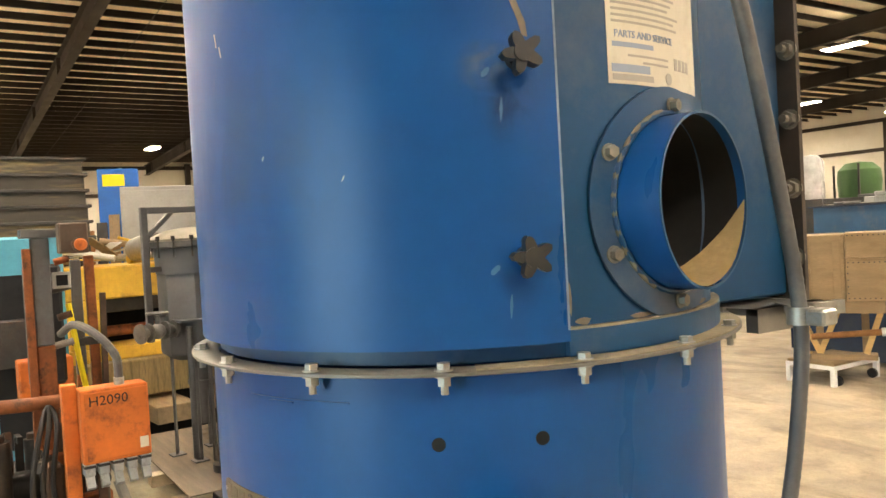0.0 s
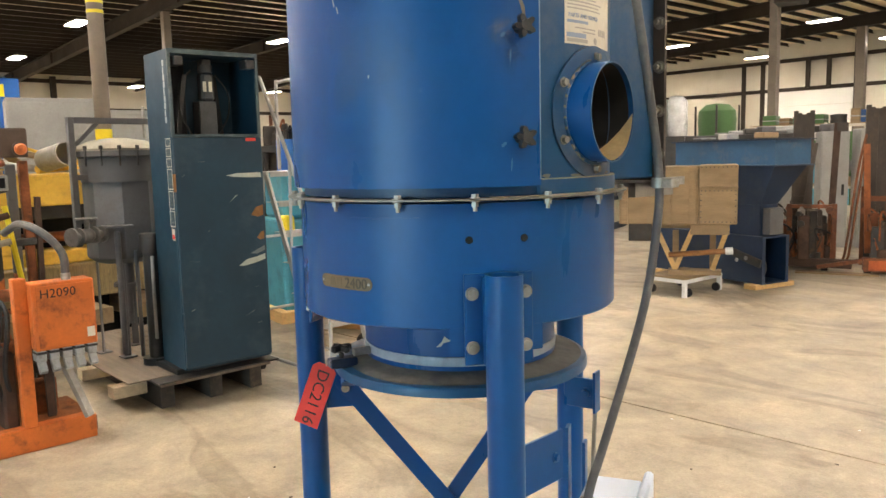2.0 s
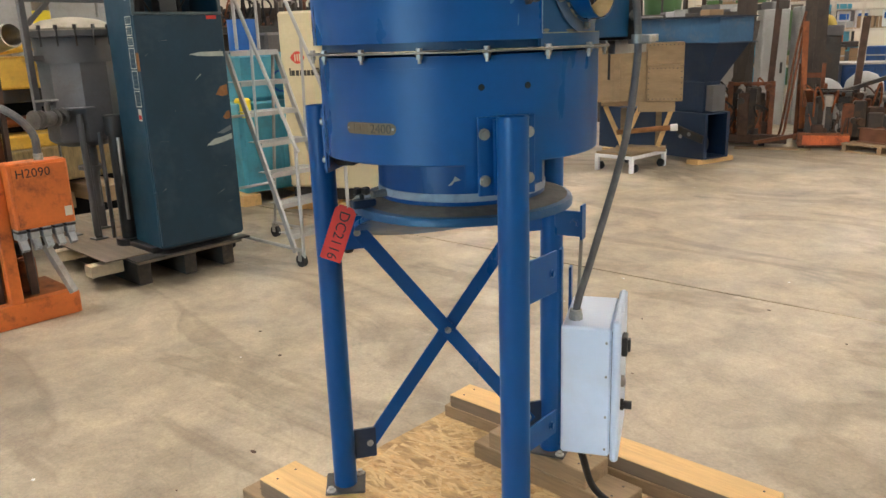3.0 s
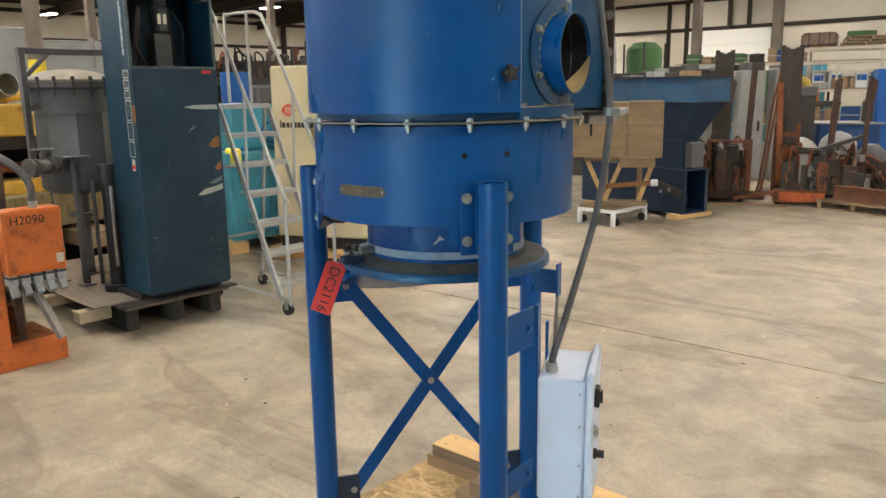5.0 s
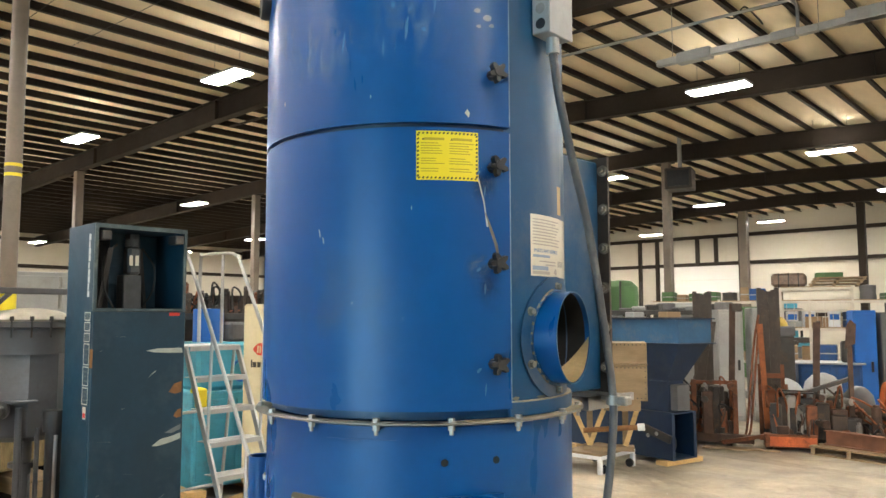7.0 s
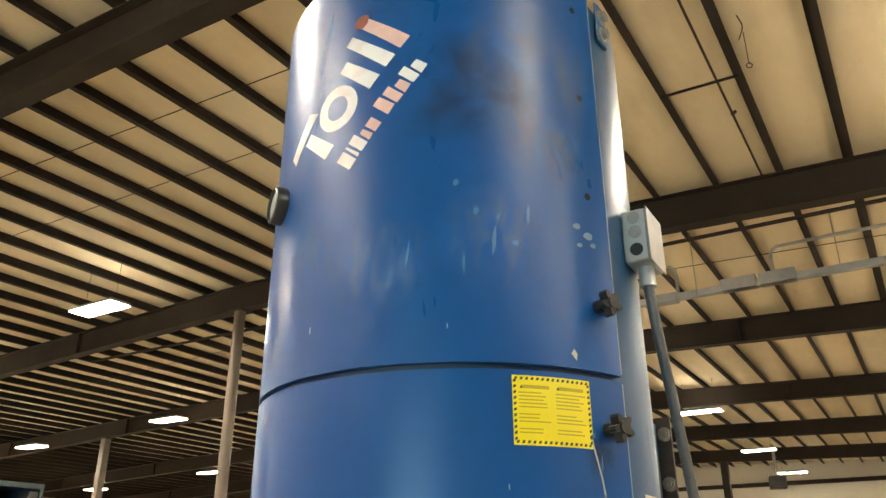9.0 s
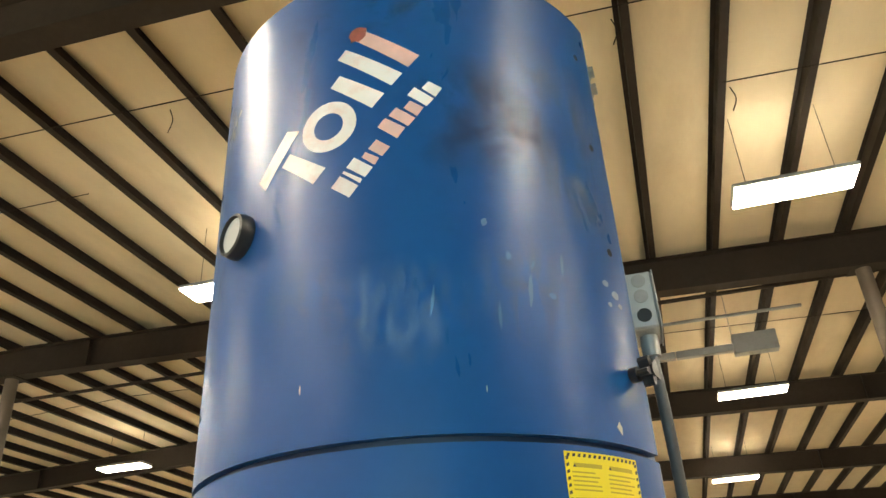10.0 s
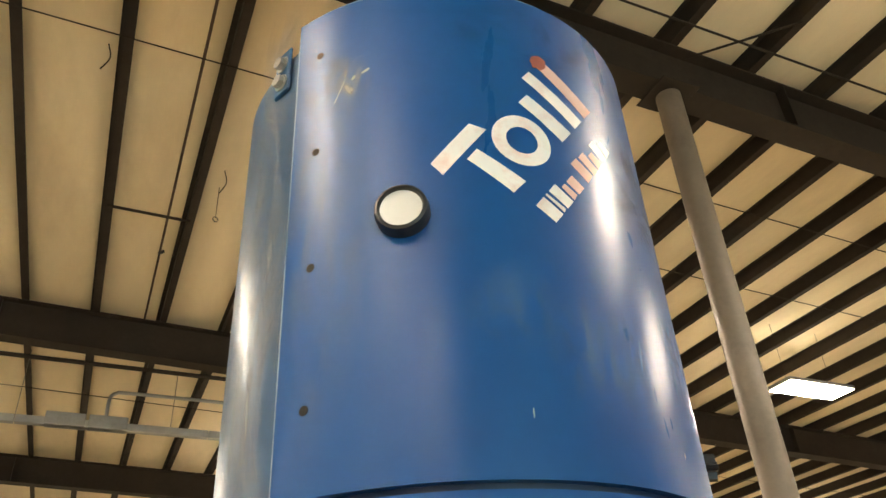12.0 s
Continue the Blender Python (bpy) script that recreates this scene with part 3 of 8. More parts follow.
column((2.98, 2.13), 0.095, COLUMN, "brown painted round steel column")
column((3.53, 7.06), 0.06, GALV, "bare galvanised pipe column up to a purlin", top=SEAT)
column((3.12, 8.33), 0.09, COLUMN, "brown painted round steel column")
column((-9.45, 8.33), 0.10, COLUMN, "grey brown round steel column")
column((-8.72, 2.13), 0.095, COLUMN, "tall grey brown pipe column with yellow tape bands", ((3.53, 0.04), (3.65, 0.04), (1.2, 0.93)))
column((-8.9, 20.52), 0.115, COLUMN, "grey brown square steel column", square=True)
column((-11.05, 32.7), 0.17, COLUMN, "wide brown steel column", square=True)
column((-6.38, 32.7), 0.14, BEAM, "dark brown steel column", square=True)
column((-21.3, 8.33), 0.11, COLUMN, "grey brown steel column", square=True)
column((-21.2, 14.38), 0.11, COLUMN, "grey brown steel column", square=True)


# ---- ceiling lamps ----
def ceiling_lamp():
    ob = thing("ceiling_lamp", "lit white linear high-bay lamp under the roof", "lamp", group="ceiling lamps")
    h = B()
    bx(h, -0.56, -0.20, 0.0, 0.56, 0.20, 0.05, bevel=0.012)
    bx(h, -0.30, -0.07, 0.05, 0.30, 0.07, 0.10, bevel=0.012)
    part("housing", h, GREY_LIGHT, ob)
    part("diffuser", bx(B(), -0.54, -0.19, -0.012, 0.54, 0.19, -0.001, bevel=0.003), LAMP_GLOW, ob, "glowing white diffuser")
    # unseen glowing strip, added to brighten the ceiling
    part("added_uplight", bx(B(), -0.36, 0.10, 0.0505, 0.36, 0.17, 0.056, bevel=0.002), ADDED_UPGLOW, ob, "added glow that brightens the ceiling")
    for x in (-0.4, 0.4):
        part("hanger", rod(B(), (x, 0, 0.05), (x, 0, TOP - 5.88), 0.003, 6), BEAM, ob)
    return ob


LAMP_X = (14.0, 7.8, 2.0, -4.1, -10.65, -16.6, -22.7, -29.5, -36.0)
# the row at -6.6 is unseen, added to brighten the left floor
LAMP_Y = (-6.6, -0.4, 5.9, 12.5, 19.8, 27.6, 34.7)
first = None
for i, lx in enumerate(LAMP_X):
    for j, ly in enumerate(LAMP_Y):
        if ly < -1 and lx > -3:
            continue  # the bay by the loading door has no lamps
        px, py = (4.3, -1.6) if ly < 0 and lx == 2.0 else (lx, ly + (0.4 if ly > 0 and lx < -5 else -0.3 if ly > 0 and lx > 0 else 0.0))
        m = HALL @ pose(px, py, 5.88 + lift(px))
        if first is None:
            first = ceiling_lamp()
            first.matrix_basis = m
        else:
            copy_thing(first, m)
# unseen extra lamp, added for the bright floor and broad highlight on the left
copy_thing(first, HALL @ pose(-4.1, -3.5, 5.88 + lift(-4.1)))


# ---- the dust collector: its axis stands at the origin ----
collector = thing("dust_collector", "tall blue cylindrical dust collector on three pipe legs", "dust collector")
RB, RD, RL = 0.352, 0.374, 0.362
DOOR0, DOOR1 = -146.0, -14.4
SEAM = 2.219
Z0, Z1 = 1.626, 3.03

bm = lathe(B(), [(RB - 0.004, Z0 + 0.004)] + [(RB, Z0 + 0.004 + (Z1 - 0.054 - Z0) * k / 64) for k in range(65)] + [(RB - 0.012, Z1 - 0.018), (RB - 0.05, Z1),
                                                                                                 (0.001, Z1 + 0.01)], 120)
IN_PHI, IN_Z = 13.6, 1.788
gap = []
for f in bm.faces:
    c = f.calc_center_median()
    arc = RB * (math.atan2(c.y, c.x) - radians(IN_PHI))
    if math.hypot(arc, c.z - IN_Z) < 0.106:
        gap.append(f)
bmesh.ops.delete(bm, geom=gap, context="FACES")
part("body", bm, BLUE_DUSTY, collector, "dusty blue sheet-steel shell")


def door_panel(z0, z1, name, top_round):
    bm = shell(B(), RD - 0.006, RD, z0, z1, DOOR0, DOOR1, 72)
    for a in (DOOR0, DOOR1):
        s = 0.9 if a == DOOR0 else -0.9
        shell(bm, RB + 0.0005, RD - 0.0062, z0, z1, min(a, a + s), max(a, a + s), 2)
    shell(bm, RB + 0.0005, RD - 0.0062, z0, z0 + 0.006, DOOR0 + 1, DOOR1 - 1, 60)
    shell(bm, RB + 0.0005, RD - 0.0062, z1 - 0.006, z1, DOOR0 + 1, DOOR1 - 1, 60)
    if top_round:
        lathe(bm, [(RD - 0.0062, z1 - 0.02), (RD - 0.0006, z1), (RD - 0.01, z1 + 0.016), (RD - 0.05, z1 + 0.027), (0.05, z1 + 0.03)], 72, DOOR0, DOOR1)
    return part(name, bm, BLUE, collector, "smooth blue curved access door")


door_panel(1.648, SEAM - 0.004, "lower_door", False)
door_panel(SEAM + 0.006, Z1 - 0.015, "upper_door", True)
part("seam_strip", shell(B(), RB + 0.0005, RB + 0.010, SEAM - 0.012, SEAM + 0.014, DOOR0 + 1.2, DOOR1 - 1.2, 60), BLUE_DARK, collector, "dark gap between the doors")

# band under the bare shell, with dust on its ledge
GREY_DUST = surface("grey_tan_dust", (0.32, 0.275, 0.19), 0.9, 0.0, 0.25, 18.0, 120, 0.3, (0.12, 0.12, 0.13), 0.6, 14.0)
part("base_band", shell(B(), RB + 0.0005, RB + 0.011, Z0 + 0.004, 1.658, DOOR1 + 0.6, 359.4 + DOOR0, 80), BLUE_DUSTY, collector, "dusty blue band above the flange")
part("band_dust", shell(B(), RB + 0.0008, RB + 0.0105, 1.6581, 1.6605, DOOR1 + 1, 52, 40), GREY_DUST, collector, "tan dust on the band")

# flange with its bolts
FLANGE = surface("dusty_flange_steel", (0.165, 0.16, 0.145), 0.5, 0.3, 0.15, 6, 60, 0.1, (0.27, 0.245, 0.19), 0.5, 5.0)
part("flange", lathe(B(), [(RL - 0.006, Z0 - 0.0025), (0.3885, Z0 - 0.0025), (0.390, Z0 - 0.0018), (0.390, Z0 + 0.0012), (0.3885, Z0 + 0.002), (RL - 0.006, Z0 + 0.002)], 96),
     FLANGE, collector, "dull steel flange ring with dust")
for phi0, phi1, z in ((-76, -52, Z0 - 0.036), (-70, -64, Z0 - 0.039)):
    part("dent_crease", shell(B(), RL - 0.001, RL + 0.0016, z, z + 0.0022, phi0, phi1, 16), BLUE, collector, "creased dent in the lower shell")
part("flange_dust", shell(B(), RB + 0.003, 0.3875, Z0 + 0.0022, Z0 + 0.0030, -30, 60, 60), GREY_DUST, collector, "grey tan dust along the flange")
for k in range(16):
    a = radians(-35.0 + 22.5 * k)
    p = Vector((0.377 * math.cos(a), 0.377 * math.sin(a), 0))
    bm = B()
    hexhead(bm, p + Vector((0, 0, Z0 + 0.002)), (0, 0, 1), 0.0075, 0.006)
    hexhead(bm, p + Vector((0, 0, Z0 - 0.0025)), (0, 0, -1), 0.0075, 0.009, 0.011)
    part("flange_bolt", bm, ZINC, collector, "zinc flange bolt with nut")

# drum, neck and lid ring
part("drum", lathe(B(), [(0.22, 1.376), (RL - 0.003, 1.374), (RL, 1.377), (RL, Z0 - 0.008), (RL - 0.02, Z0 - 0.008)], 96), BLUE, collector,
            "blue lower drum section")
part("neck", lathe(B(), [(0.2255, 1.2525), (0.2255, 1.375)], 72), BLUE, collector)
part("neck_band", lathe(B(), [(0.2258, 1.263), (0.2275, 1.264), (0.2282, 1.274), (0.2275, 1.283), (0.2258, 1.284)], 72),
     surface("pale_sealing_band", (0.34, 0.40, 0.47), 0.42, 0.1, 0.2, 12, 80, 0.1, (0.12, 0.15, 0.2), 0.5, 14.0), collector, "pale grey sealing band round the neck")
part("outlet_flange", lathe(B(), [(0.19, 1.250), (0.226, 1.252), (0.285, 1.240), (0.298, 1.238), (0.301, 1.233), (0.301, 1.218), (0.297, 1.217), (0.19, 1.222)], 72),
     BLUE_DUSTY, collector, "dusty blue outlet flange")
FILM = surface("grey_dust_film", (0.13, 0.122, 0.107), 0.85, 0, 0.3, 9, 70, 0.2, (0.05, 0.055, 0.07), 0.6, 10.0)
bm = B()
for k in range(60):
    a0, a1 = radians(-118 + 3.3 * k), radians(-118 + 3.3 * (k + 1))
    o0 = 0.292 - 0.006 * math.sin(3.1 * k) ** 2 - 0.02 * max(0, 14 - k) / 14
    o1 = 0.292 - 0.006 * math.sin(3.1 * (k + 1)) ** 2 - 0.02 * max(0, 13 - k) / 14
    vs = [bm.verts.new((r * math.cos(a), r * math.sin(a), z)) for r, a, z in ((0.2262, a0, 1.2532), (o0, a0, 1.2402 + (0.292 - o0) * 0.2), (o1, a1, 1.2402 + (0.292 - o1) * 0.2), (0.2262, a1, 1.2532))]
    bm.faces.new(vs)
part("flange_film", bm, FILM, collector, "dark grey dust on the outlet flange")
# the drum lid hangs a little open from its hinge
tilt = Matrix.Translation((-0.135, 0.036, 1.140)) @ pose(0, 0, 0, 0, 0, 151) @ pose(0, 0, 0, 0, 22, 0)
lid = part("drum_lid", lathe(B(), [(0.001, 0.003), (0.238, 0.003), (0.242, 0.014), (0.248, 0.015), (0.250, 0.012), (0.250, 0.001), (0.247, -0.001), (0.001, -0.001)], 72, m=tilt), BLUE, collector, "blue round lid hanging open below the flange")
part("lid_seal", lathe(B(), [(0.222, 0.0035), (0.236, 0.0035), (0.236, 0.010), (0.222, 0.010)], 60, m=tilt), FILM, lid, "dusty sealing strip")
for a in (-105, 18, 138):
    c, s = math.cos(radians(a)), math.sin(radians(a))
    m = pose(0, 0, 0, 0, 0, a)
    if a == 18:
        bm = bx(B(), 0.272, -0.005, 1.150, 0.345, 0.005, 1.2165, m, 0.002)
        bx(bm, 0.345, -0.018, 1.145, 0.351, 0.012, 1.236, m, 0.001)
        part("lid_hinge", hexhead(bm, (0.325 * c + 0.005 * s, 0.325 * s - 0.005 * c, 1.185), (s, -c, 0), 0.009, 0.008), BLUE, collector, "blue hinge plate")
        part("latch_rod", rod(B(), (0.337 * c, 0.337 * s, 0.97), (0.345 * c, 0.345 * s, 1.18), 0.005, 8), STEEL, collector)
        continue
    part("lid_lug", bx(B(), 0.262, -0.016, 1.241, 0.326, 0.016, 1.262, m, 0.003), BLUE_DARK, collector)
    part("clamp_sleeve", rod(B(), (0.229 * c, 0.229 * s, 1.272), (0.268 * c, 0.268 * s, 1.272), 0.010, 14), ZINC, collector, "short zinc clamp sleeve")
    k = rod(B(), (0.296 * c, 0.296 * s, 1.262), (0.296 * c, 0.296 * s, 1.280), 0.006, 10)
    for j in range(4):
        q = Matrix.Translation((0.296 * c, 0.296 * s, 1.284)) @ pose(0, 0, 0, 0, 0, 90 * j + a + 20)
        bx(k, 0.002, -0.008, -0.008, 0.026, 0.008, 0.008, q, 0.004)
    part("lid_knob", k, BLACK, collector, "black plastic clamp knob")

# threaded holes in the drum and the doors: black discs paint their shade
def hole(phi, z, r, name="hole", rad=0.0065):
    c, s = math.cos(radians(phi)), math.sin(radians(phi))
    bm = rod(B(), (c * (r - 0.004), s * (r - 0.004), z), (c * (r + 0.0006), s * (r + 0.0006), z), rad, 16)
    return part(name, bm, HOLLOW_SHADE, collector, "black disc painting a shaded bolt hole")


for phi in (-36.7, -19.4):
    hole(phi, 1.548, RL, "drum_hole", 0.0075)
for z in (2.527, 2.724, 2.921):
    hole(-21.5, z, RD, "door_hole")
for z in (2.329, 2.526, 2.723, 2.92):
    hole(-139.0, z, RD, "door_hole")


def star_knob(phi, z):
    m = pose(0, 0, z, 0, 0, phi) @ pose(RD, 0, 0, 0, 90, 0)
    bm = B()
    rod(bm, m @ Vector((0, 0, 0)), m @ Vector((0, 0, 0.012)), 0.011, 16)
    rod(bm, m @ Vector((0, 0, 0.012)), m @ Vector((0, 0, 0.020)), 0.006, 12)
    outline = []
    for k in range(30):
        a = k * math.tau / 30
        reach = 0.0095 + 0.0125 * abs(math.cos(2.5 * a)) ** 1.6
        outline.append((reach * math.cos(a + 7 * z), reach * math.sin(a + 7 * z)))
    poly(bm, outline, 0.018, 0.034, m)
    rod(bm, m @ Vector((0, 0, 0.034)), m @ Vector((0, 0, 0.037)), 0.010, 16)
    part("star_knob", bm, BLACK, collector, "black star-shaped clamp knob")


for z in (1.739, 1.940, 2.137, 2.330):
    star_knob(-21.2, z)

# legs, brackets, braces, feet
LEG = (-28.2, 91.8, -148.2)
LR, FOOT = 0.408, 0.286
for a in LEG:
    c, s = math.cos(radians(a)), math.sin(radians(a))
    m = pose(0, 0, 0, 0, 0, a)
    leg = part("leg", lathe(B(), [(0.030, 1.486), (0.036, 1.487), (0.036, FOOT + 0.006), (0.030, FOOT + 0.006), (0.030, 1.486)], 28, m=m @ Matrix.Translation((LR, 0, 0))),
               BLUE, collector, "blue steel pipe leg")
    cap = rod(B(), (LR * c, LR * s, 1.470), (LR * c, LR * s, 1.474), 0.0305, 24)
    part("leg_plug", cap, STEEL_DARK, leg)
    bm = bx(B(), RL + 0.0008, -0.068, 1.306, RL + 0.0078, 0.068, 1.484, m, 0.0015)
    shell(bm, RL - 0.004, RL - 0.0005, 1.325, 1.378, a - 15, a + 15, 12)
    bx(bm, RL + 0.0079, -0.033, 1.31, LR - 0.02, 0.033, 1.478, m)
    part("leg_bracket", bm, BLUE, collector)
    for da in (-8.7, 8.7):
        for z in (1.446, 1.341):
            p = m @ Vector((RL + 0.0078, RL * math.sin(radians(da)) * 0.97, z))
            part("bracket_bolt", hexhead(B(), p, (c, s, 0), 0.0098, 0.008), ZINC, collector, "zinc hexagon bolt")
    # black blocks paint the backlit dark of the two rear brackets
    if a != LEG[0]:
        part("rubber_pad", bx(B(), RL - 0.075, -0.05, 1.322, RL - 0.006, 0.05, 1.3735, m, 0.012), RUBBER, collector, "black block painting the backlit bracket under the drum")
    bm = B()
    f = pose(LR * c, LR * s, 0, 0, 0, a + 20)
    bx(bm, -0.062, -0.062, FOOT - 0.002, 0.062, 0.062, FOOT + 0.006, f, 0.003)
    part("foot_plate", bm, STEEL_DARK, collector, "dark steel foot plate")
    for q in ((0.045, 0.045), (-0.045, -0.045)):
        p = f @ Vector((*q, FOOT + 0.006))
        part("foot_bolt", hexhead(rod(B(), p, p + Vector((0, 0, 0.003)), 0.015, 18), p + Vector((0, 0, 0.003)), (0, 0, 1), 0.009, 0.008), ZINC, collector, "zinc bolt and washer")


def leg_at(k, z):
    return Vector((LR * math.cos(radians(LEG[k])), LR * math.sin(radians(LEG[k])), z))


def cross_brace(i, j):
    a, b = leg_at(i, 0), leg_at(j, 0)
    d = (b - a).normalized()
    n = d.cross(Vector((0, 0, 1)))
    lo, hi = 0.40, 1.135
    for (p, q), off in (((a, b), 0.004), ((b, a), -0.004)):
        u = (q - p).normalized()
        s, e = p + u * 0.075 + Vector((0, 0, hi)), q - u * 0.075 + Vector((0, 0, lo))
        part("brace_bar", bar(B(), s + n * off, e + n * off, 0.044, 0.006, n, 0.001), BLUE, collector)
    for p, u in ((a, d), (b, -d)):
        for z in (lo - 0.02, hi - 0.085 + 0.02):
            bm = B()
            bar(bm, p + u * 0.034 + Vector((0, 0, z + 0.04)), p + u * 0.105 + Vector((0, 0, z + 0.04)), 0.008, 0.10)
            # lower lugs take the dark blue, painting the shadow on them
            part("brace_lug", bm, BLUE if z > 0.6 else BLUE_DARK, collector)
            part("brace_bolt", hexhead(B(), p + u * 0.085 + Vector((0, 0, z + 0.04)) + n * 0.008, n, 0.008, 0.007), ZINC, collector)
    mid = (a + b) / 2 + Vector((0, 0, (lo + hi) / 2))
    part("brace_bolt", hexhead(B(), mid - n * 0.008, -n, 0.008, 0.007), ZINC, collector)
    part("brace_bolt", hexhead(B(), mid + n * 0.008, n, 0.008, 0.007), ZINC, collector)


cross_brace(2, 1)

# inlet duct with its flange: a round collar that stands out of the shell
IN = pose(0, 0, 1.788, 0, 0, 13.6) @ pose(RB, 0, 0, 0, 90, 0)
bm = B()
ring = []
for k in range(48):
    a = k * math.tau / 48
    for r in (0.098, 0.134):
        y, zv = r * math.cos(a), r * math.sin(a)
        q = y / RB
        ring.append((q, zv, r))
for (off0, off1) in ((0.0015, 0.0055),):
    vs = [[bm.verts.new(((RB + o) * math.cos(radians(13.6) + q), (RB + o) * math.sin(radians(13.6) + q), 1.788 + z)) for o in (off0, off1)] for q, z, r in ring]
    for k in range(48):
        i0, o0, i1, o1 = vs[2 * k], vs[2 * k + 1], vs[(2 * k + 2) % 96], vs[(2 * k + 3) % 96]
        bm.faces.new((i0[1], o0[1], o1[1], i1[1]))
        bm.faces.new((o0[0], o0[1], o1[1], o1[0]))
        bm.faces.new((i0[0], i0[1], i1[1], i1[0]))
part("inlet_flange", bm, BLUE_DUSTY, collector, "dusty blue round inlet flange")
TILT = IN @ pose(0, 0, 0, 0, 0, 0)
bm = lathe(B(), [(0.0985, -0.12), (0.1005, -0.12), (0.1005, 0.044), (0.099, 0.0445), (0.0985, 0.044), (0.0985, -0.12)], 56, m=TILT)
part("inlet_collar", bm, BLUE, collector, "blue round inlet collar with a raw edge")
part("inlet_rim", lathe(B(), [(0.0979, 0.0438), (0.1009, 0.0438), (0.1009, 0.0455), (0.0979, 0.0455), (0.0979, 0.0438)], 56, m=TILT), BLUE_DUSTY, collector, "worn metal lip")
# near-black cup paints the shade deep inside the inlet
part("inlet_bore", lathe(B(), [(0.0981, 0.034), (0.0981, -0.095), (0.080, -0.113), (0.040, -0.117), (0.001, -0.118), (0.001, -0.121), (0.0984, -0.121), (0.0984, 0.034), (0.0981, 0.034)], 48, m=TILT), HOLLOW_SHADE, collector, "inside of the inlet, its shade painted near-black")
bm = B()
grid = []
for i in range(9):
    d = i / 8
    lim = 90 - 82 * d
    row = []
    for k in range(15):
        a = radians(-38 + 30 * d + (lim + 38 - 30 * d) * k / 14)
        r = 0.0976 - 0.004 * math.sin(math.pi * k / 14) * (0.35 + d) + 0.0006 * math.sin(5 * k + 3 * i)
        row.append(bm.verts.new(TILT @ Vector((r * math.cos(a), r * math.sin(a), 0.043 - 0.10 * d))))
    grid.append(row)
for p, q in zip(grid, grid[1:]):
    for k in range(14):
        bm.faces.new((p[k], p[k + 1], q[k + 1], q[k]))
part("inlet_dust", bm, DUST, collector, "tan dust lying in the inlet")
bead = []
for k in range(65):
    a = k * math.tau / 64
    y = 0.1035 * math.sin(a)
    q = math.asin(y / RB)
    bead.append(pose(0, 0, IN_Z, 0, 0, IN_PHI) @ Vector(((RB + 0.006) * math.cos(q), y, 0.1035 * math.cos(a))))
part("inlet_weld", tube(B(), bead, 0.0042, 8, 0.0012), BLUE_DUSTY, collector, "rough dusty weld bead")
part("inlet_weld_dust", tube(B(), [p + (p - Vector((p.x, p.y, IN_Z))) * 0.025 for p in bead[37:63]], 0.0036, 6, 0.0009), TAN_SMEAR, collector, "tan dust on the weld")
for da, dz in ((-17.3, 0.057), (-17.3, -0.054), (0.2, 0.112), (-0.1, -0.114), (17.5, 0.057), (17.5, -0.054)):
    p = Vector((math.cos(radians(13.6 + da)), math.sin(radians(13.6 + da)), 0))
    part("inlet_bolt", hexhead(B(), p * (RB + 0.0056) + Vector((0, 0, 1.788 + dz)), p, 0.0072, 0.008), BOLT_DULL, collector, "dusty zinc bolt")

# square outlet housing behind, with its bolted steel flange
bm = B()
bx(bm, -0.20, 0.15, 1.642, 0.222, 0.455, 2.25, bevel=0.004)
part("outlet_housing", bm, BLUE_DUSTY, collector, "flat blue outlet housing")
for a, b in (((-0.235, 0.456, 1.635), (-0.19, 0.464, 2.262)), ((0.205, 0.456, 1.635), (0.252, 0.464, 2.262)), ((-0.1899, 0.456, 1.635), (0.2049, 0.464, 1.68)), ((-0.1899, 0.456, 2.215), (0.2049, 0.464, 2.262))):
    part("outlet_flange", bx(B(), *a, *b), MAST, collector, "dark steel angle flange")
for k in range(6):
    z = 1.70 + 0.105 * k
    part("outlet_bolt", hexhead(B(), (0.238, 0.4555, z), (0.2, -1, 0), 0.0115, 0.012, 0.014), BOLT_DULL, collector, "rusty flange bolt")
bm = bx(B(), -0.1, 0.32, 1.624, 0.27, 0.47, 1.634)
bx(bm, 0.25, 0.32, 1.60, 0.27, 0.47, 1.634)
part("outlet_ledge", bm, STEEL, collector, "steel angle under the outlet housing")

# lifting lugs on the rear shell
for phi in (-2.0, -156.0):
    m = pose(0, 0, 0, 0, 0, phi)
    lug = part("lifting_lug", bx(B(), RB, -0.022, 2.915, RB + 0.006, 0.022, 3.015, m, 0.004), BLUE_DUSTY, collector, "blue lifting lug")
    for z in (2.942, 2.984):
        part("lug_bolt", hexhead(B(), m @ Vector((RB + 0.006, 0, z)), m.to_3x3() @ Vector((1, 0, 0)), 0.012, 0.009), ZINC, lug)

# sight glass in the upper door
SG = pose(0, 0, 2.576, 0, 0, -118.7) @ pose(RD, 0, 0, 0, 90, 0)
gauge = part("sight_gauge", lathe(B(), [(0.022, 0.0), (0.036, -0.002), (0.0365, 0.010), (0.0345, 0.020), (0.0305, 0.022), (0.0282, 0.018), (0.0282, 0.004)], 40, m=SG), GAUGE_RIM, collector,
             "black-rimmed round gauge")
part("gauge_face", rod(B(), SG @ Vector((0, 0, 0.004)), SG @ Vector((0, 0, 0.0165)), 0.0285, 36), surface("gauge_glass_white", (0.50, 0.51, 0.50), 0.12, 0, 0.05, 20, 80, 0.02), gauge, "pale glass face")

# decal on the upper door: plain slabs and a disc in its colours, climbing to the upper right
SLOPE, ANCH = radians(51.5), (-95.4, 2.610)


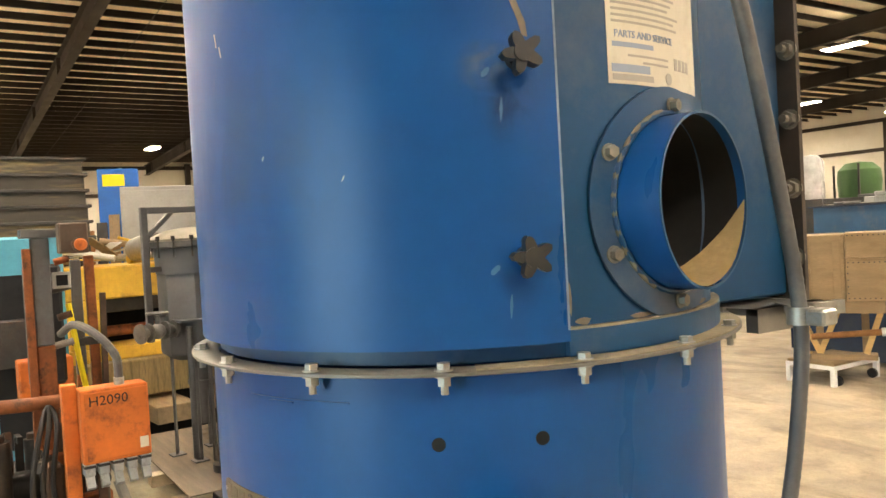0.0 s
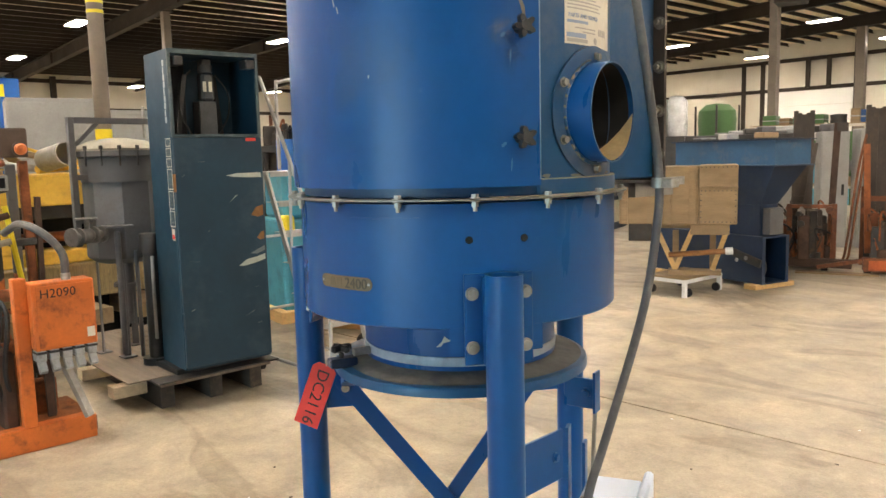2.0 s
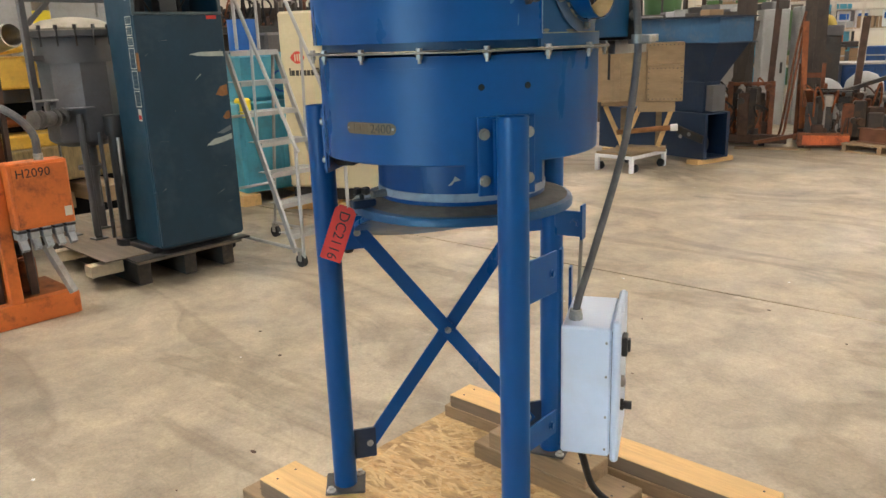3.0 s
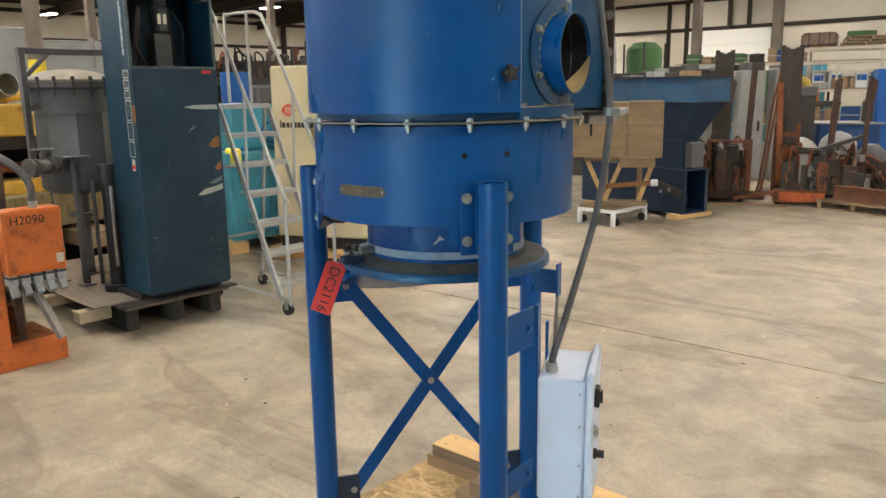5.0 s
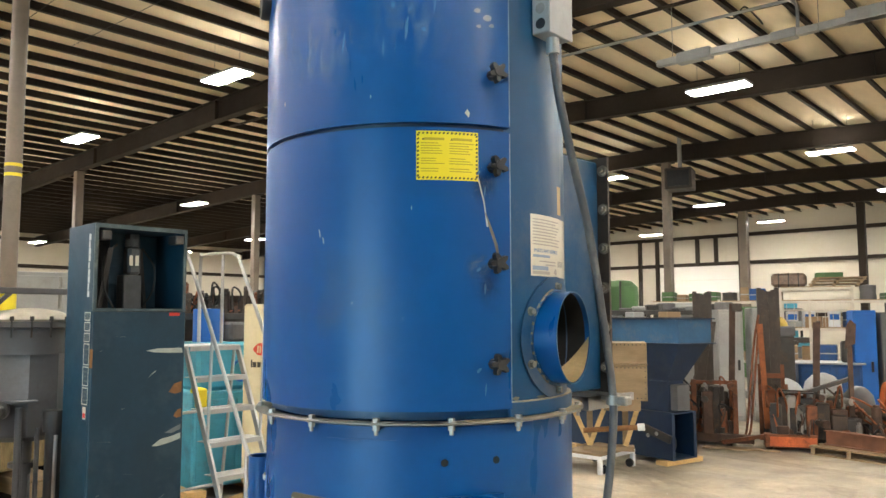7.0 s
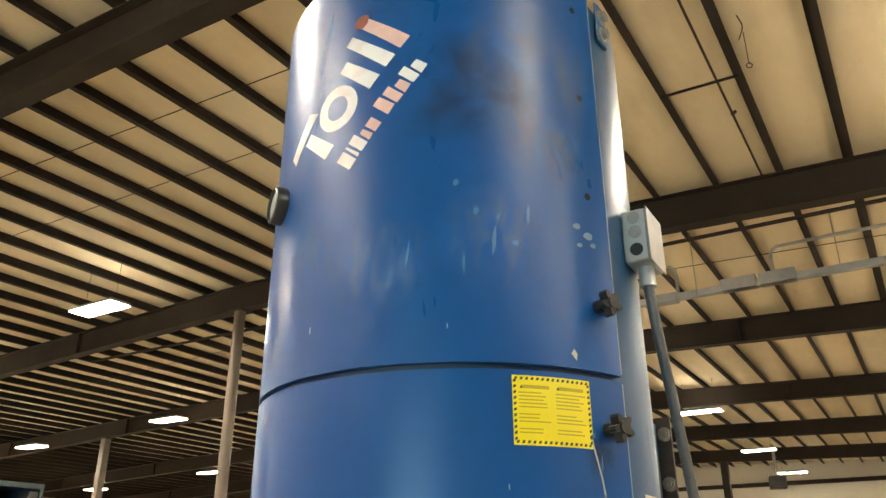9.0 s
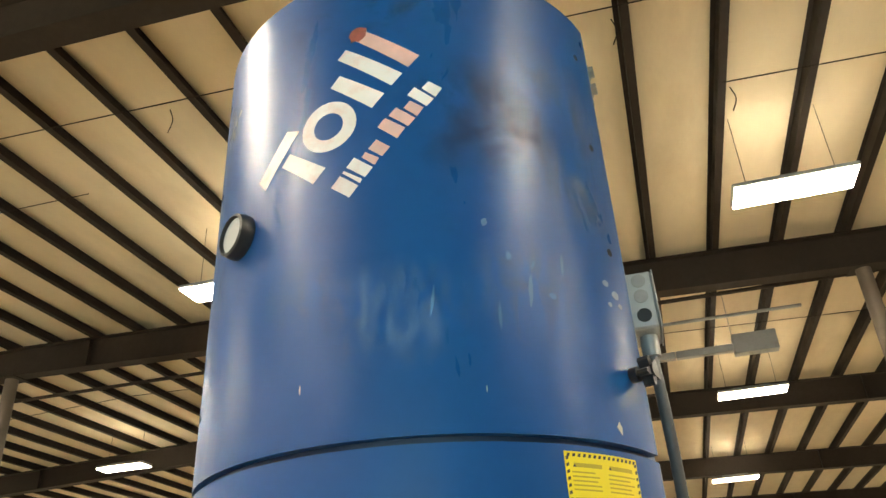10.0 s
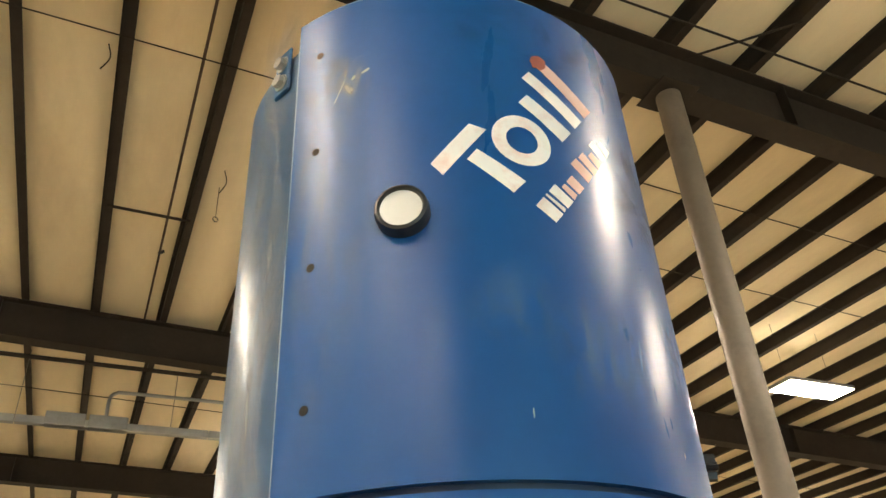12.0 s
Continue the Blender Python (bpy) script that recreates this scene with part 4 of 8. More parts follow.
def decal(bm, name, material, label=""):
    ca, sa = math.cos(SLOPE), math.sin(SLOPE)
    bmesh.ops.subdivide_edges(bm, edges=[e for e in bm.edges if e.calc_length() > 0.03], cuts=3, use_grid_fill=True)
    for v in bm.verts:
        x, y = v.co.x, v.co.y
        v.co.x, v.co.y = x * ca - y * sa, x * sa + y * ca
    return part(name, bend(bm, RD, *ANCH), material, collector, label)


def slab(pts, material=DECAL, name="decal_slab"):
    return decal(poly(B(), pts, 0.0003, 0.0008), name, material)


slab([(-0.040, 0.092), (0.066, 0.092), (0.058, 0.117), (-0.034, 0.117)])
slab([(0.0, 0.002), (0.030, 0.0), (0.027, 0.082), (0.003, 0.082)])
n = 28
bm = B()
rows = [[bm.verts.new((0.090 + r * math.cos(k * math.tau / n), 0.044 + r * math.sin(k * math.tau / n), 0.0007)) for k in range(n)] for r in (0.046, 0.039, 0.032, 0.0245)]
for a, b in zip(rows, rows[1:]):
    for k in range(n):
        bm.faces.new((a[k], a[(k + 1) % n], b[(k + 1) % n], b[k]))
decal(bm, "decal_disc", DECAL)
for x0, x1, hgt, m in ((0.147, 0.178, 0.088, DECAL), (0.196, 0.224, 0.112, DECAL), (0.239, 0.268, 0.108, DECAL_PINK)):
    slab([(x0, 0.0), (x1, 0.0), (x1 - 0.004, hgt), (x0 + 0.002, hgt)], m)
bm = B()
poly(bm, [(0.253 + 0.016 * math.cos(k * math.tau / 14) * (1 + 0.2 * math.sin(3 * k)), 0.113 + 0.014 * math.sin(k * math.tau / 14)) for k in range(14)], 0.0008, 0.0011)
decal(bm, "decal_stain", RED_SPOT)
x = 0.006
for k, (w, hgt) in enumerate(((0.022, 0.036), (0.007, 0.036), (0.019, 0.036), (0.013, 0.026), (0.019, 0.026), (0.022, 0.038), (0.018, 0.036), (0.019, 0.026), (0.018, 0.036), (0.020, 0.026))):
    if k == 5:
        x += 0.013
    y0 = -0.068
    slab([(x, y0), (x + w, y0), (x + w, y0 + hgt), (x, y0 + hgt)] if k % 2 == 0 else [(x, y0), (x + w, y0 + 0.002), (x + w - 0.002, y0 + hgt), (x + 0.001, y0 + hgt)],
         DECAL_PINK if 3 <= k <= 7 else DECAL, "decal_bar")
    x += w + 0.0045

# yellow warning label on the lower door
yl = part("warning_label", bend(sheet(B(), -0.064, -0.050, 0.064, 0.050, 0.0006, 12), RD, -35.8, 2.157), LABEL_YELLOW, collector, "yellow warning label with a striped border")
bm = B()
for k in range(15):
    for y in (-0.0475, 0.0435):
        x = -0.061 + 0.0083 * k
        poly(bm, [(x, y), (x + 0.004, y), (x + 0.0055, y + 0.004), (x + 0.0015, y + 0.004)], 0.0007, 0.0010)
for k in range(11):
    for x in (-0.0625, 0.0585):
        y = -0.044 + 0.0083 * k
        poly(bm, [(x, y), (x + 0.004, y + 0.0015), (x + 0.004, y + 0.0055), (x, y + 0.004)], 0.0007, 0.0010)
part("label_border", bend(bm, RD, -35.8, 2.157), LABEL_INK, yl, "black hazard stripes")
bm = B()
rnd = random.Random(3)
for col in (-0.055, 0.003):
    strip(bm, col + 0.006, 0.031, col + 0.048, 0.036)
    for r in range(12):
        if r in (5, 9):
            continue
        y = 0.024 - 0.0052 * r
        strip(bm, col, y, col + 0.030 + 0.022 * rnd.random(), y + 0.0018)
tagged(part("small_print", bend(bm, RD, -35.8, 2.157), LABEL_FADED, yl), "faded lines of small print", kind="stuff")
bm = B()
for col in (-0.053, 0.005):
    poly(bm, [(col, 0.031), (col + 0.005, 0.031), (col + 0.0025, 0.036)], 0.0007, 0.0010)
part("label_sign", bend(bm, RD, -35.8, 2.157), LABEL_INK, yl)

# white service label above the inlet
R2 = RB
svc = part("service_label", bend(sheet(B(), -0.075, -0.067, 0.115, 0.067, 0.0006, 14), R2, 10.0, 1.988), LABEL_WHITE, collector, "stained white service label")
bm = B()
for r in range(9):
    y = 0.055 - 0.0068 * r
    strip(bm, -0.068, y, -0.068 + 0.10 + 0.03 * rnd.random(), y + 0.0028)
strip(bm, -0.045, -0.036, 0.03, -0.0335)
strip(bm, -0.020, -0.043, 0.03, -0.0405)
strip(bm, -0.069, -0.063, -0.002, -0.056)
for k in range(4):
    strip(bm, 0.045 + 0.011 * k, -0.044, 0.053 + 0.011 * k, -0.030)
rod(bm, (0.030, -0.056, 0.0007), (0.030, -0.056, 0.0011), 0.007, 16)
tagged(part("small_print", bend(bm, R2, 10.0, 1.988), LABEL_GREY, svc), "grey lines of print", kind="stuff")
bm = moved(words("PARTS AND SERVICE", 0.0115), Matrix.Translation((-0.012, -0.012, 0.0012)))
part("label_heading", bend(bm, R2, 10.0, 1.988), LABEL_BLUE, svc, "blue printed heading")
for x0, y0, x1, y1 in ((-0.068, -0.026, 0.0, -0.0205), (-0.070, -0.054, -0.008, -0.045)):
    bm = B()
    strip(bm, x0, y0, x1, y1)
    part("print_bar", bend(bm, R2, 10.0, 1.988), LABEL_BLUE, svc, "blue printed bar")
part("tape_strip", bend(sheet(B(), 0.05, -0.02, 0.075, 0.045, 0.0005, 4), R2, 10.0, 2.085), MASKING, collector, "strip of masking tape")

# brass nameplate on the drum
bm = B()
sheet(bm, -0.062, -0.0135, 0.062, 0.0135, 0.0016, 12)
for q in (-1, 1):
    poly(bm, [(q * (0.0621 + 0.0135 * math.sin(k * math.pi / 10)), 0.0135 * math.cos(k * math.pi / 10)) for k in range(11)][::q], 0.0, 0.0016)
npl = part("nameplate", bend(bm, RL, -80.2, 1.4585), PLATE, collector, "worn brass nameplate")
part("nameplate_text", bend(moved(words("2400", 0.030), Matrix.Translation((0.034, -0.001, 0.0019))), RL, -80.2, 1.4585), PLATE_INK, npl, "raised number")
bm = B()
for k in range(3):
    bx(bm, -0.062 + 0.021 * k, -0.009, 0.0017, -0.047 + 0.021 * k, 0.009, 0.0021)
part("nameplate_worn_text", bend(bm, RL, -80.2, 1.4585), PLATE, npl, "worn unreadable marks")
for s in (-1, 1):
    p = B()
    rod(p, (0.068 * s, 0, 0.0014), (0.068 * s, 0, 0.003), 0.003, 10)
    part("rivet", bend(p, RL, -80.2, 1.4585), ZINC, npl)
part("torn_sticker", bend(poly(B(), [(-0.016, -0.010), (-0.004, 0.002), (0.002, 0.014), (0.016, 0.004), (0.0, 0.0), (-0.006, -0.008)], 0.0004, 0.001), 0.2256, -49.0, 1.315), SCRATCH, collector, "torn foil sticker")


# scuffs, chips and dust streaks on the doors
def streak(phi, z, pts, material, r=RD, name="scuff"):
    return part(name, bend(poly(B(), pts, 0.0003, 0.0007), r, phi, z), material, collector)


streak(-24.5, 2.065, [(-0.012, 0.05), (-0.009, 0.05), (0.004, 0.0), (0.012, -0.05), (0.008, -0.05), (0.001, 0.0)], SCRATCH, name="scratch")
streak(-29.5, 2.243, [(-0.006, 0.004), (0.0, 0.012), (0.005, 0.004), (0.003, -0.006)], CREAM_CHIP, name="paint_chip")
for phi, z, s in ((-26.0, 2.465, 1.0), (-22.5, 2.452, 1.3), (-25.5, 2.432, 0.7), (-21.0, 2.437, 0.8)):
    streak(phi, z, [(0.007 * s * math.cos(k) * (1 + 0.3 * math.sin(2.3 * k)), 0.0055 * s * math.sin(k)) for k in [j * math.tau / 9 for j in range(9)]], SCUFF_LIT, name="paint_chip")
for phi, z, s in ((-78, 2.005, 1), (-76.5, 1.99, 0.8)):
    streak(phi, z, [(-0.002, 0.008 * s), (0.0, 0.008 * s), (0.003, -0.008 * s), (0.001, -0.008 * s)], SCRATCH, name="scratch")

# pale strips paint the light caught along the door edges
for z0, z1 in ((1.66, SEAM - 0.006), (SEAM + 0.01, Z1 - 0.03)):
    part("worn_edge", shell(B(), RD - 0.003, RD + 0.0004, z0, z1, DOOR1 - 0.34, DOOR1 + 0.03, 2), SCUFF_LIT, collector, "pale strip painting the lit door edge")
    part("worn_edge", shell(B(), RD - 0.003, RD + 0.0004, z0, z1, DOOR0 - 0.03, DOOR0 + 0.25, 2), SCUFF_LIT, collector, "pale strip painting the lit door edge")
rnd = random.Random(77)


def smear(phi, z, w, h, lean, material):
    """A thin uneven upright smear on a door."""
    pts = []
    n = 7
    for k in range(n):
        t = k / (n - 1)
        pts.append((-w * (0.25 + 0.75 * math.sin(math.pi * t)) * (0.6 + 0.4 * rnd.random()) + lean * t, -h + 2 * h * t))
    for k in reversed(range(n)):
        t = k / (n - 1)
        pts.append((w * (0.25 + 0.75 * math.sin(math.pi * t)) * (0.6 + 0.4 * rnd.random()) + lean * t, -h + 2 * h * t))
    streak(phi, z, pts, material)


for phi, z, w, h, lean, m in ((-70, 2.40, 0.0025, 0.022, 0.006, HAZE), (-56, 2.38, 0.003, 0.018, 0.0, HAZE), (-49, 2.42, 0.004, 0.024, 0.005, HAZE),
                              (-40, 2.47, 0.003, 0.016, 0.002, HAZE), (-53, 2.47, 0.005, 0.007, 0.0, HAZE),
                              (-58, 2.52, 0.006, 0.006, 0.003, HAZE),
                              (-60, 2.28, 0.001, 0.004, 0.0, SCRATCH), (-97, 2.30, 0.0012, 0.006, 0.0, SCRATCH), (-127.5, 2.853, 0.006, 0.004, 0.010, CREAM_CHIP), (-130, 2.845, 0.003, 0.005, 0.004, CREAM_CHIP), (-134.5, 2.825, 0.0008, 0.022, 0.018, CREAM_CHIP),
                              (-47, 2.05, 0.0012, 0.004, 0.0, SCRATCH), (-66, 1.86, 0.001, 0.003, 0.003, SCRATCH), (-50, 1.83, 0.0007, 0.003, 0.004, SCRATCH)):
    smear(phi, z, w, h, lean, m)


def stain(phi, z, w, h, col, amount, scale, stretch, name, label, rough=0.5, on=RD):
    """A thin cloudy film on a door: noise that fades out towards its rim."""
    m = bpy.data.materials.new(name)
    m.use_nodes = True
    nt = m.node_tree
    add, link = nt.nodes.new, nt.links.new
    bsdf, out = nt.nodes["Principled BSDF"], nt.nodes["Material Output"]
    bsdf.inputs["Base Color"].default_value = (*col, 1)
    bsdf.inputs["Roughness"].default_value = rough
    co, fit, tilt_map = add("ShaderNodeTexCoord"), add("ShaderNodeMapping"), add("ShaderNodeMapping")
    p = Vector((on * math.cos(radians(phi)), on * math.sin(radians(phi)), z))
    fit.inputs["Scale"].default_value = (1 / w, 1 / w, 1 / h)
    fit.inputs["Location"].default_value = (-p.x / w, -p.y / w, -p.z / h)
    tilt_map.inputs["Scale"].default_value, tilt_map.inputs["Rotation"].default_value = stretch, (0.5, 0.3, 0)
    link(co.outputs["Object"], fit.inputs["Vector"])
    link(co.outputs["Object"], tilt_map.inputs["Vector"])
    grad, noise = add("ShaderNodeTexGradient"), add("ShaderNodeTexNoise")
    grad.gradient_type = "SPHERICAL"
    noise.inputs["Scale"].default_value, noise.inputs["Detail"].default_value, noise.inputs["Roughness"].default_value, noise.inputs["Distortion"].default_value = scale, 6.0, 0.62, 0.8
    link(fit.outputs["Vector"], grad.inputs["Vector"])
    link(tilt_map.outputs["Vector"], noise.inputs["Vector"])
    soft, patchy, both = add("ShaderNodeMapRange"), add("ShaderNodeMapRange"), add("ShaderNodeMath")
    soft.inputs["From Max"].default_value = 0.65
    patchy.inputs["From Min"].default_value, patchy.inputs["From Max"].default_value, patchy.inputs["To Max"].default_value = 0.42, 0.68, amount
    link(grad.outputs["Fac"], soft.inputs["Value"])
    link(noise.outputs["Fac"], patchy.inputs["Value"])
    both.operation = "MULTIPLY"
    link(soft.outputs["Result"], both.inputs[0])
    link(patchy.outputs["Result"], both.inputs[1])
    clear, mixed = add("ShaderNodeBsdfTransparent"), add("ShaderNodeMixShader")
    link(both.outputs["Value"], mixed.inputs["Fac"])
    link(clear.outputs["BSDF"], mixed.inputs[1])
    link(bsdf.outputs["BSDF"], mixed.inputs[2])
    link(mixed.outputs["Shader"], out.inputs["Surface"])
    bm = B()
    bmesh.ops.create_grid(bm, x_segments=14, y_segments=8, size=1.0)
    for v in bm.verts:
        v.co = Vector((v.co.x * w, v.co.y * h, 0.00025))
    part(name, bend(bm, on, phi, z), m, collector, label)


stain(-52, 2.685, 0.12, 0.10, (0.018, 0.022, 0.030), 0.52, 9.0, (1, 1, 1), "dark_smear", "dark sooty smear beside the decal")
stain(-60, 2.71, 0.13, 0.12, (0.024, 0.027, 0.034), 0.42, 7.0, (1, 1, 0.8), "dark_smear", "dark sooty smear beside the decal")
stain(-84, 2.93, 0.17, 0.07, (0.012, 0.018, 0.030), 0.7, 6.0, (1, 1, 1.4), "dark_smear", "darker film along the top of the door")
stain(-38, 2.76, 0.13, 0.16, (0.20, 0.25, 0.31), 0.70, 6.0, (1.7, 1.7, 0.7), "haze_and_sheen", "broad pale haze wiped over the paint")
stain(-33, 2.62, 0.10, 0.10, (0.17, 0.24, 0.33), 0.55, 8.0, (2.4, 2.4, 0.7), "haze_and_sheen", "broad pale haze wiped over the paint")
stain(-132, 2.84, 0.05, 0.06, (0.42, 0.41, 0.36), 0.6, 22.0, (1.6, 1.6, 0.8), "paint_scrape", "chalky scraped patch by the door edge")
# these two pale films paint the bright reflection on the rear shell
stain(-160, 2.72, 0.10, 0.50, (0.34, 0.37, 0.40), 0.75, 5.0, (1.2, 1.2, 0.5), "haze_and_sheen", "pale film painting the sheen on the rear shell", 0.45, RB)
stain(-160, 2.40, 0.10, 0.40, (0.34, 0.37, 0.40), 0.70, 5.0, (1.2, 1.2, 0.5), "haze_and_sheen", "pale film painting the sheen on the rear shell", 0.45, RB)
stain(-78, 2.39, 0.11, 0.09, (0.11, 0.25, 0.50), 0.55, 16.0, (2.2, 2.2, 0.8), "haze_and_sheen", "pale wiped haze and painted sheen")
stain(-48, 2.43, 0.10, 0.10, (0.11, 0.25, 0.50), 0.55, 15.0, (2.4, 2.4, 0.8), "haze_and_sheen", "pale wiped haze and painted sheen")
stain(-98, 2.44, 0.07, 0.07, (0.10, 0.23, 0.46), 0.40, 18.0, (2.0, 2.0, 0.9), "haze_and_sheen", "pale wiped haze and painted sheen")
# wiped haze at the left edge, part of its highlight painted in
stain(-138, 2.66, 0.09, 0.40, (0.24, 0.30, 0.36), 0.50, 8.0, (1.6, 1.6, 0.6), "haze_and_sheen", "pale wiped haze and painted sheen")
stain(-70, 1.86, 0.20, 0.15, (0.10, 0.18, 0.28), 0.22, 10.0, (1.5, 1.5, 0.7), "haze_and_sheen", "pale wiped haze and painted sheen")
# dark film: a streak, with the knob's cast shadow painted in
stain(-23, 1.905, 0.036, 0.055, (0.02, 0.025, 0.035), 0.8, 14.0, (1, 1, 0.6), "knob_shadow_streak", "dark streak and painted shadow below a knob")
stain(-26, 1.935, 0.035, 0.028, (0.15, 0.22, 0.30), 0.6, 26.0, (1, 1, 1), "rub_mark", "pale rub mark round a knob")
# same painted knob shadow, one knob higher
stain(-24, 2.10, 0.030, 0.05, (0.02, 0.025, 0.035), 0.6, 14.0, (1, 1, 0.6), "knob_shadow_streak", "dark streak and painted shadow below a knob")
# rubbed marks by the clamp knobs
for z in (1.739, 1.940, 2.137):
    smear(-26.5, z - 0.012, 0.005, 0.005, 0.006, HAZE)
    smear(-24.0, z - 0.05, 0.002, 0.012, 0.002, HAZE)
streak(-21.5, 2.0, [(-0.016, 0.044), (-0.013, 0.044), (0.004, 0.004), (0.014, -0.022), (0.016, -0.038), (0.010, -0.036), (0.006, -0.020), (-0.003, 0.004)], TAN_SMEAR, name="scratch")
# dust lying along the foot of the shell beside the door
for phi, z, w, h in ((-12.6, 1.69, 0.002, 0.022), (-10.0, 1.665, 0.010, 0.004), (3.0, 1.664, 0.02, 0.003), (26.0, 1.665, 0.02, 0.003)):
    pts = [(w * math.cos(k * math.tau / 11) * (0.7 + 0.5 * rnd.random()), h * math.sin(k * math.tau / 11) * (0.7 + 0.5 * rnd.random())) for k in range(11)]
    part("dust_patch", bend(poly(B(), pts, 0.0003, 0.0009), RB, phi, z), TAN_SMEAR, collector, "thin tan dust patch")

for z in (1.80, 2.10, 2.235, 2.35, 2.60, 2.64, 2.85):
    hole(DOOR0 - 2.0, z, RB, "hinge_slot", 0.005)

# ---- what stands with the collector ----
tag = thing("paper_tag", "red paper tag wired to the lid clamp with handwriting", "tag", (-0.158, -0.247, 1.238))
TM = pose(0.03, -0.05, 0, 0, 0, 44) @ pose(0, 0, 0, 90, 0, 0) @ pose(0, 0, 0, 0, 0, -21)
part("card", poly(B(), [(-0.029, -0.155), (0.029, -0.155), (0.029, -0.012), (0.017, 0), (-0.017, 0), (-0.029, -0.012)], 0, 0.0008, TM), TAG_RED, tag)
part("writing", moved(words("DC2116", 0.040, 0.0002), TM @ pose(0, -0.083, 0.0014, 0, 0, -90)), TAG_INK, tag, "black handwritten marker letters")
part("string", tube(B(), spline([(0.03, -0.05, -0.004), (0.05, -0.048, 0.02), (0.08, -0.038, 0.034)], 5), 0.0012, 6), ZINC, tag, "thin wire tie")

pallet = thing("pallet", "wooden pallet with a flake-board deck under the collector", "pallet", (0.0, 0.10, 0), 4.5)
part("deck_sheet", bx(B(), -0.64, -0.56, 0.130, 0.66, 0.55, 0.148, bevel=0.002), OSB, pallet, "tan oriented strand board")
for y in (-0.54, -0.02, 0.50):
    part("stringer", bx(B(), -0.63, y - 0.02, 0.018, 0.65, y + 0.02, 0.112, bevel=0.003), PINE_OLD, pallet)
for k in range(5):
    x = -0.60 + 0.30 * k
    part("bottom_board", bx(B(), x - 0.045, -0.55, 0, x + 0.045, 0.54, 0.018, bevel=0.002), PINE_OLD, pallet)
for k in range(7):
    x = -0.59 + 0.2 * k
    part("top_board", bx(B(), x - 0.045, -0.55, 0.112, x + 0.045, 0.54, 0.130, bevel=0.002), PINE_OLD, pallet)
bm = B()
rnd = random.Random(11)
for k in range(900):
    x, y, a = rnd.uniform(-0.61, 0.62), rnd.uniform(-0.53, 0.52), rnd.gauss(0.25, 0.7)
    l, w = rnd.uniform(0.02, 0.06), rnd.uniform(0.003, 0.010)
    c, s = math.cos(a), math.sin(a)
    z = 0.1483 + 0.0008 * rnd.random()
    vs = [bm.verts.new((x + u * c - v * s, y + u * s + v * c, z)) for u, v in ((-l, -w), (l * 0.8, -w * 0.7), (l, w * 0.6), (-l * 0.9, w))]
    bm.faces.new(vs)
flakes = part("board_grain", bm, OSB2, pallet, "pale wood flakes pressed into the board")
tagged(flakes, kind="stuff")


def lumber(at, turn, length, w, h, material=PINE, label="yellow pine board lying on the pallet"):
    ob = thing("lumber_board", label, "lumber", at, turn, group="boards on the pallet")
    board = part("board", bx(B(), -length / 2, -w / 2, 0, length / 2, w / 2, h, bevel=0.003), material, ob)
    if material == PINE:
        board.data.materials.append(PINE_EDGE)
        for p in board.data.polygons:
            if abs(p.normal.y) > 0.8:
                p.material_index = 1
    for s in (-1, 1):
        for d in (-0.25, 0.25):
            part("nail", rod(B(), (s * (length / 2 - 0.05), w * d, h), (s * (length / 2 - 0.05), w * d, h + 0.0012), 0.004, 8), STEEL_DARK, ob)
    return ob


T = 0.1488
under = lumber((0.0, -0.275, T), 4.5, 1.37, 0.165, 0.064, PINE_OLD, "weathered board under the front legs with a painted end")
part("paint_mark", bx(B(), -0.6866, -0.060, 0.004, -0.6851, -0.022, 0.060), BOX_WHITE, under, "white paint mark on the board end")
part("paint_mark", bx(B(), -0.6866, -0.076, 0.004, -0.6851, -0.0605, 0.060), GREEN, under, "green paint mark on the board end")
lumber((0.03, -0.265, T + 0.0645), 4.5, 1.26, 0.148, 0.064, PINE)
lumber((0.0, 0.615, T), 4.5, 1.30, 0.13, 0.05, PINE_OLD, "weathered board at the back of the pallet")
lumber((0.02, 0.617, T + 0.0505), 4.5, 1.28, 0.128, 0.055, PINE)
lumber((-0.02, 0.43, T), 2.0, 0.62, 0.14, 0.064, PINE_OLD, "weathered short board under the rear leg")
lumber((-0.05, 0.43, T + 0.0645), 2.0, 0.42, 0.135, 0.064, PINE_OLD, "weathered short block under the rear leg")

# control box on the brace between two legs
cb = thing("control_box", "off-white electrical control box fixed beside the legs", "control box", (0.0, 0.0, 0.0), 30.0)
OX0, OX1, SY0, SY1, CZ0, CZ1 = 0.306, 0.430, -0.216, 0.030, 0.608, 0.957
part("case", bx(B(), OX0, SY0, CZ0, OX1, SY1, CZ1, bevel=0.006), BOX_BLUISH, cb)
part("gasket", bx(B(), OX1 - 0.002, SY0 + 0.010, CZ0 + 0.010, OX1 + 0.0025, SY1 - 0.010, CZ1 - 0.010), RUBBER, cb, "dark door seal")
part("door", bx(B(), OX1 + 0.0015, SY0 - 0.004, CZ0 - 0.012, OX1 + 0.022, SY1 + 0.008, CZ1 + 0.022, bevel=0.006), BOX_BLUISH, cb, "white hinged box door")
for z in (0.63, 0.72, 0.83, 0.92):
    part("screw", rod(B(), (OX1 - 0.012, SY0 - 0.0022, z), (OX1 - 0.012, SY0 + 0.002, z), 0.0032, 10), STEEL, cb)
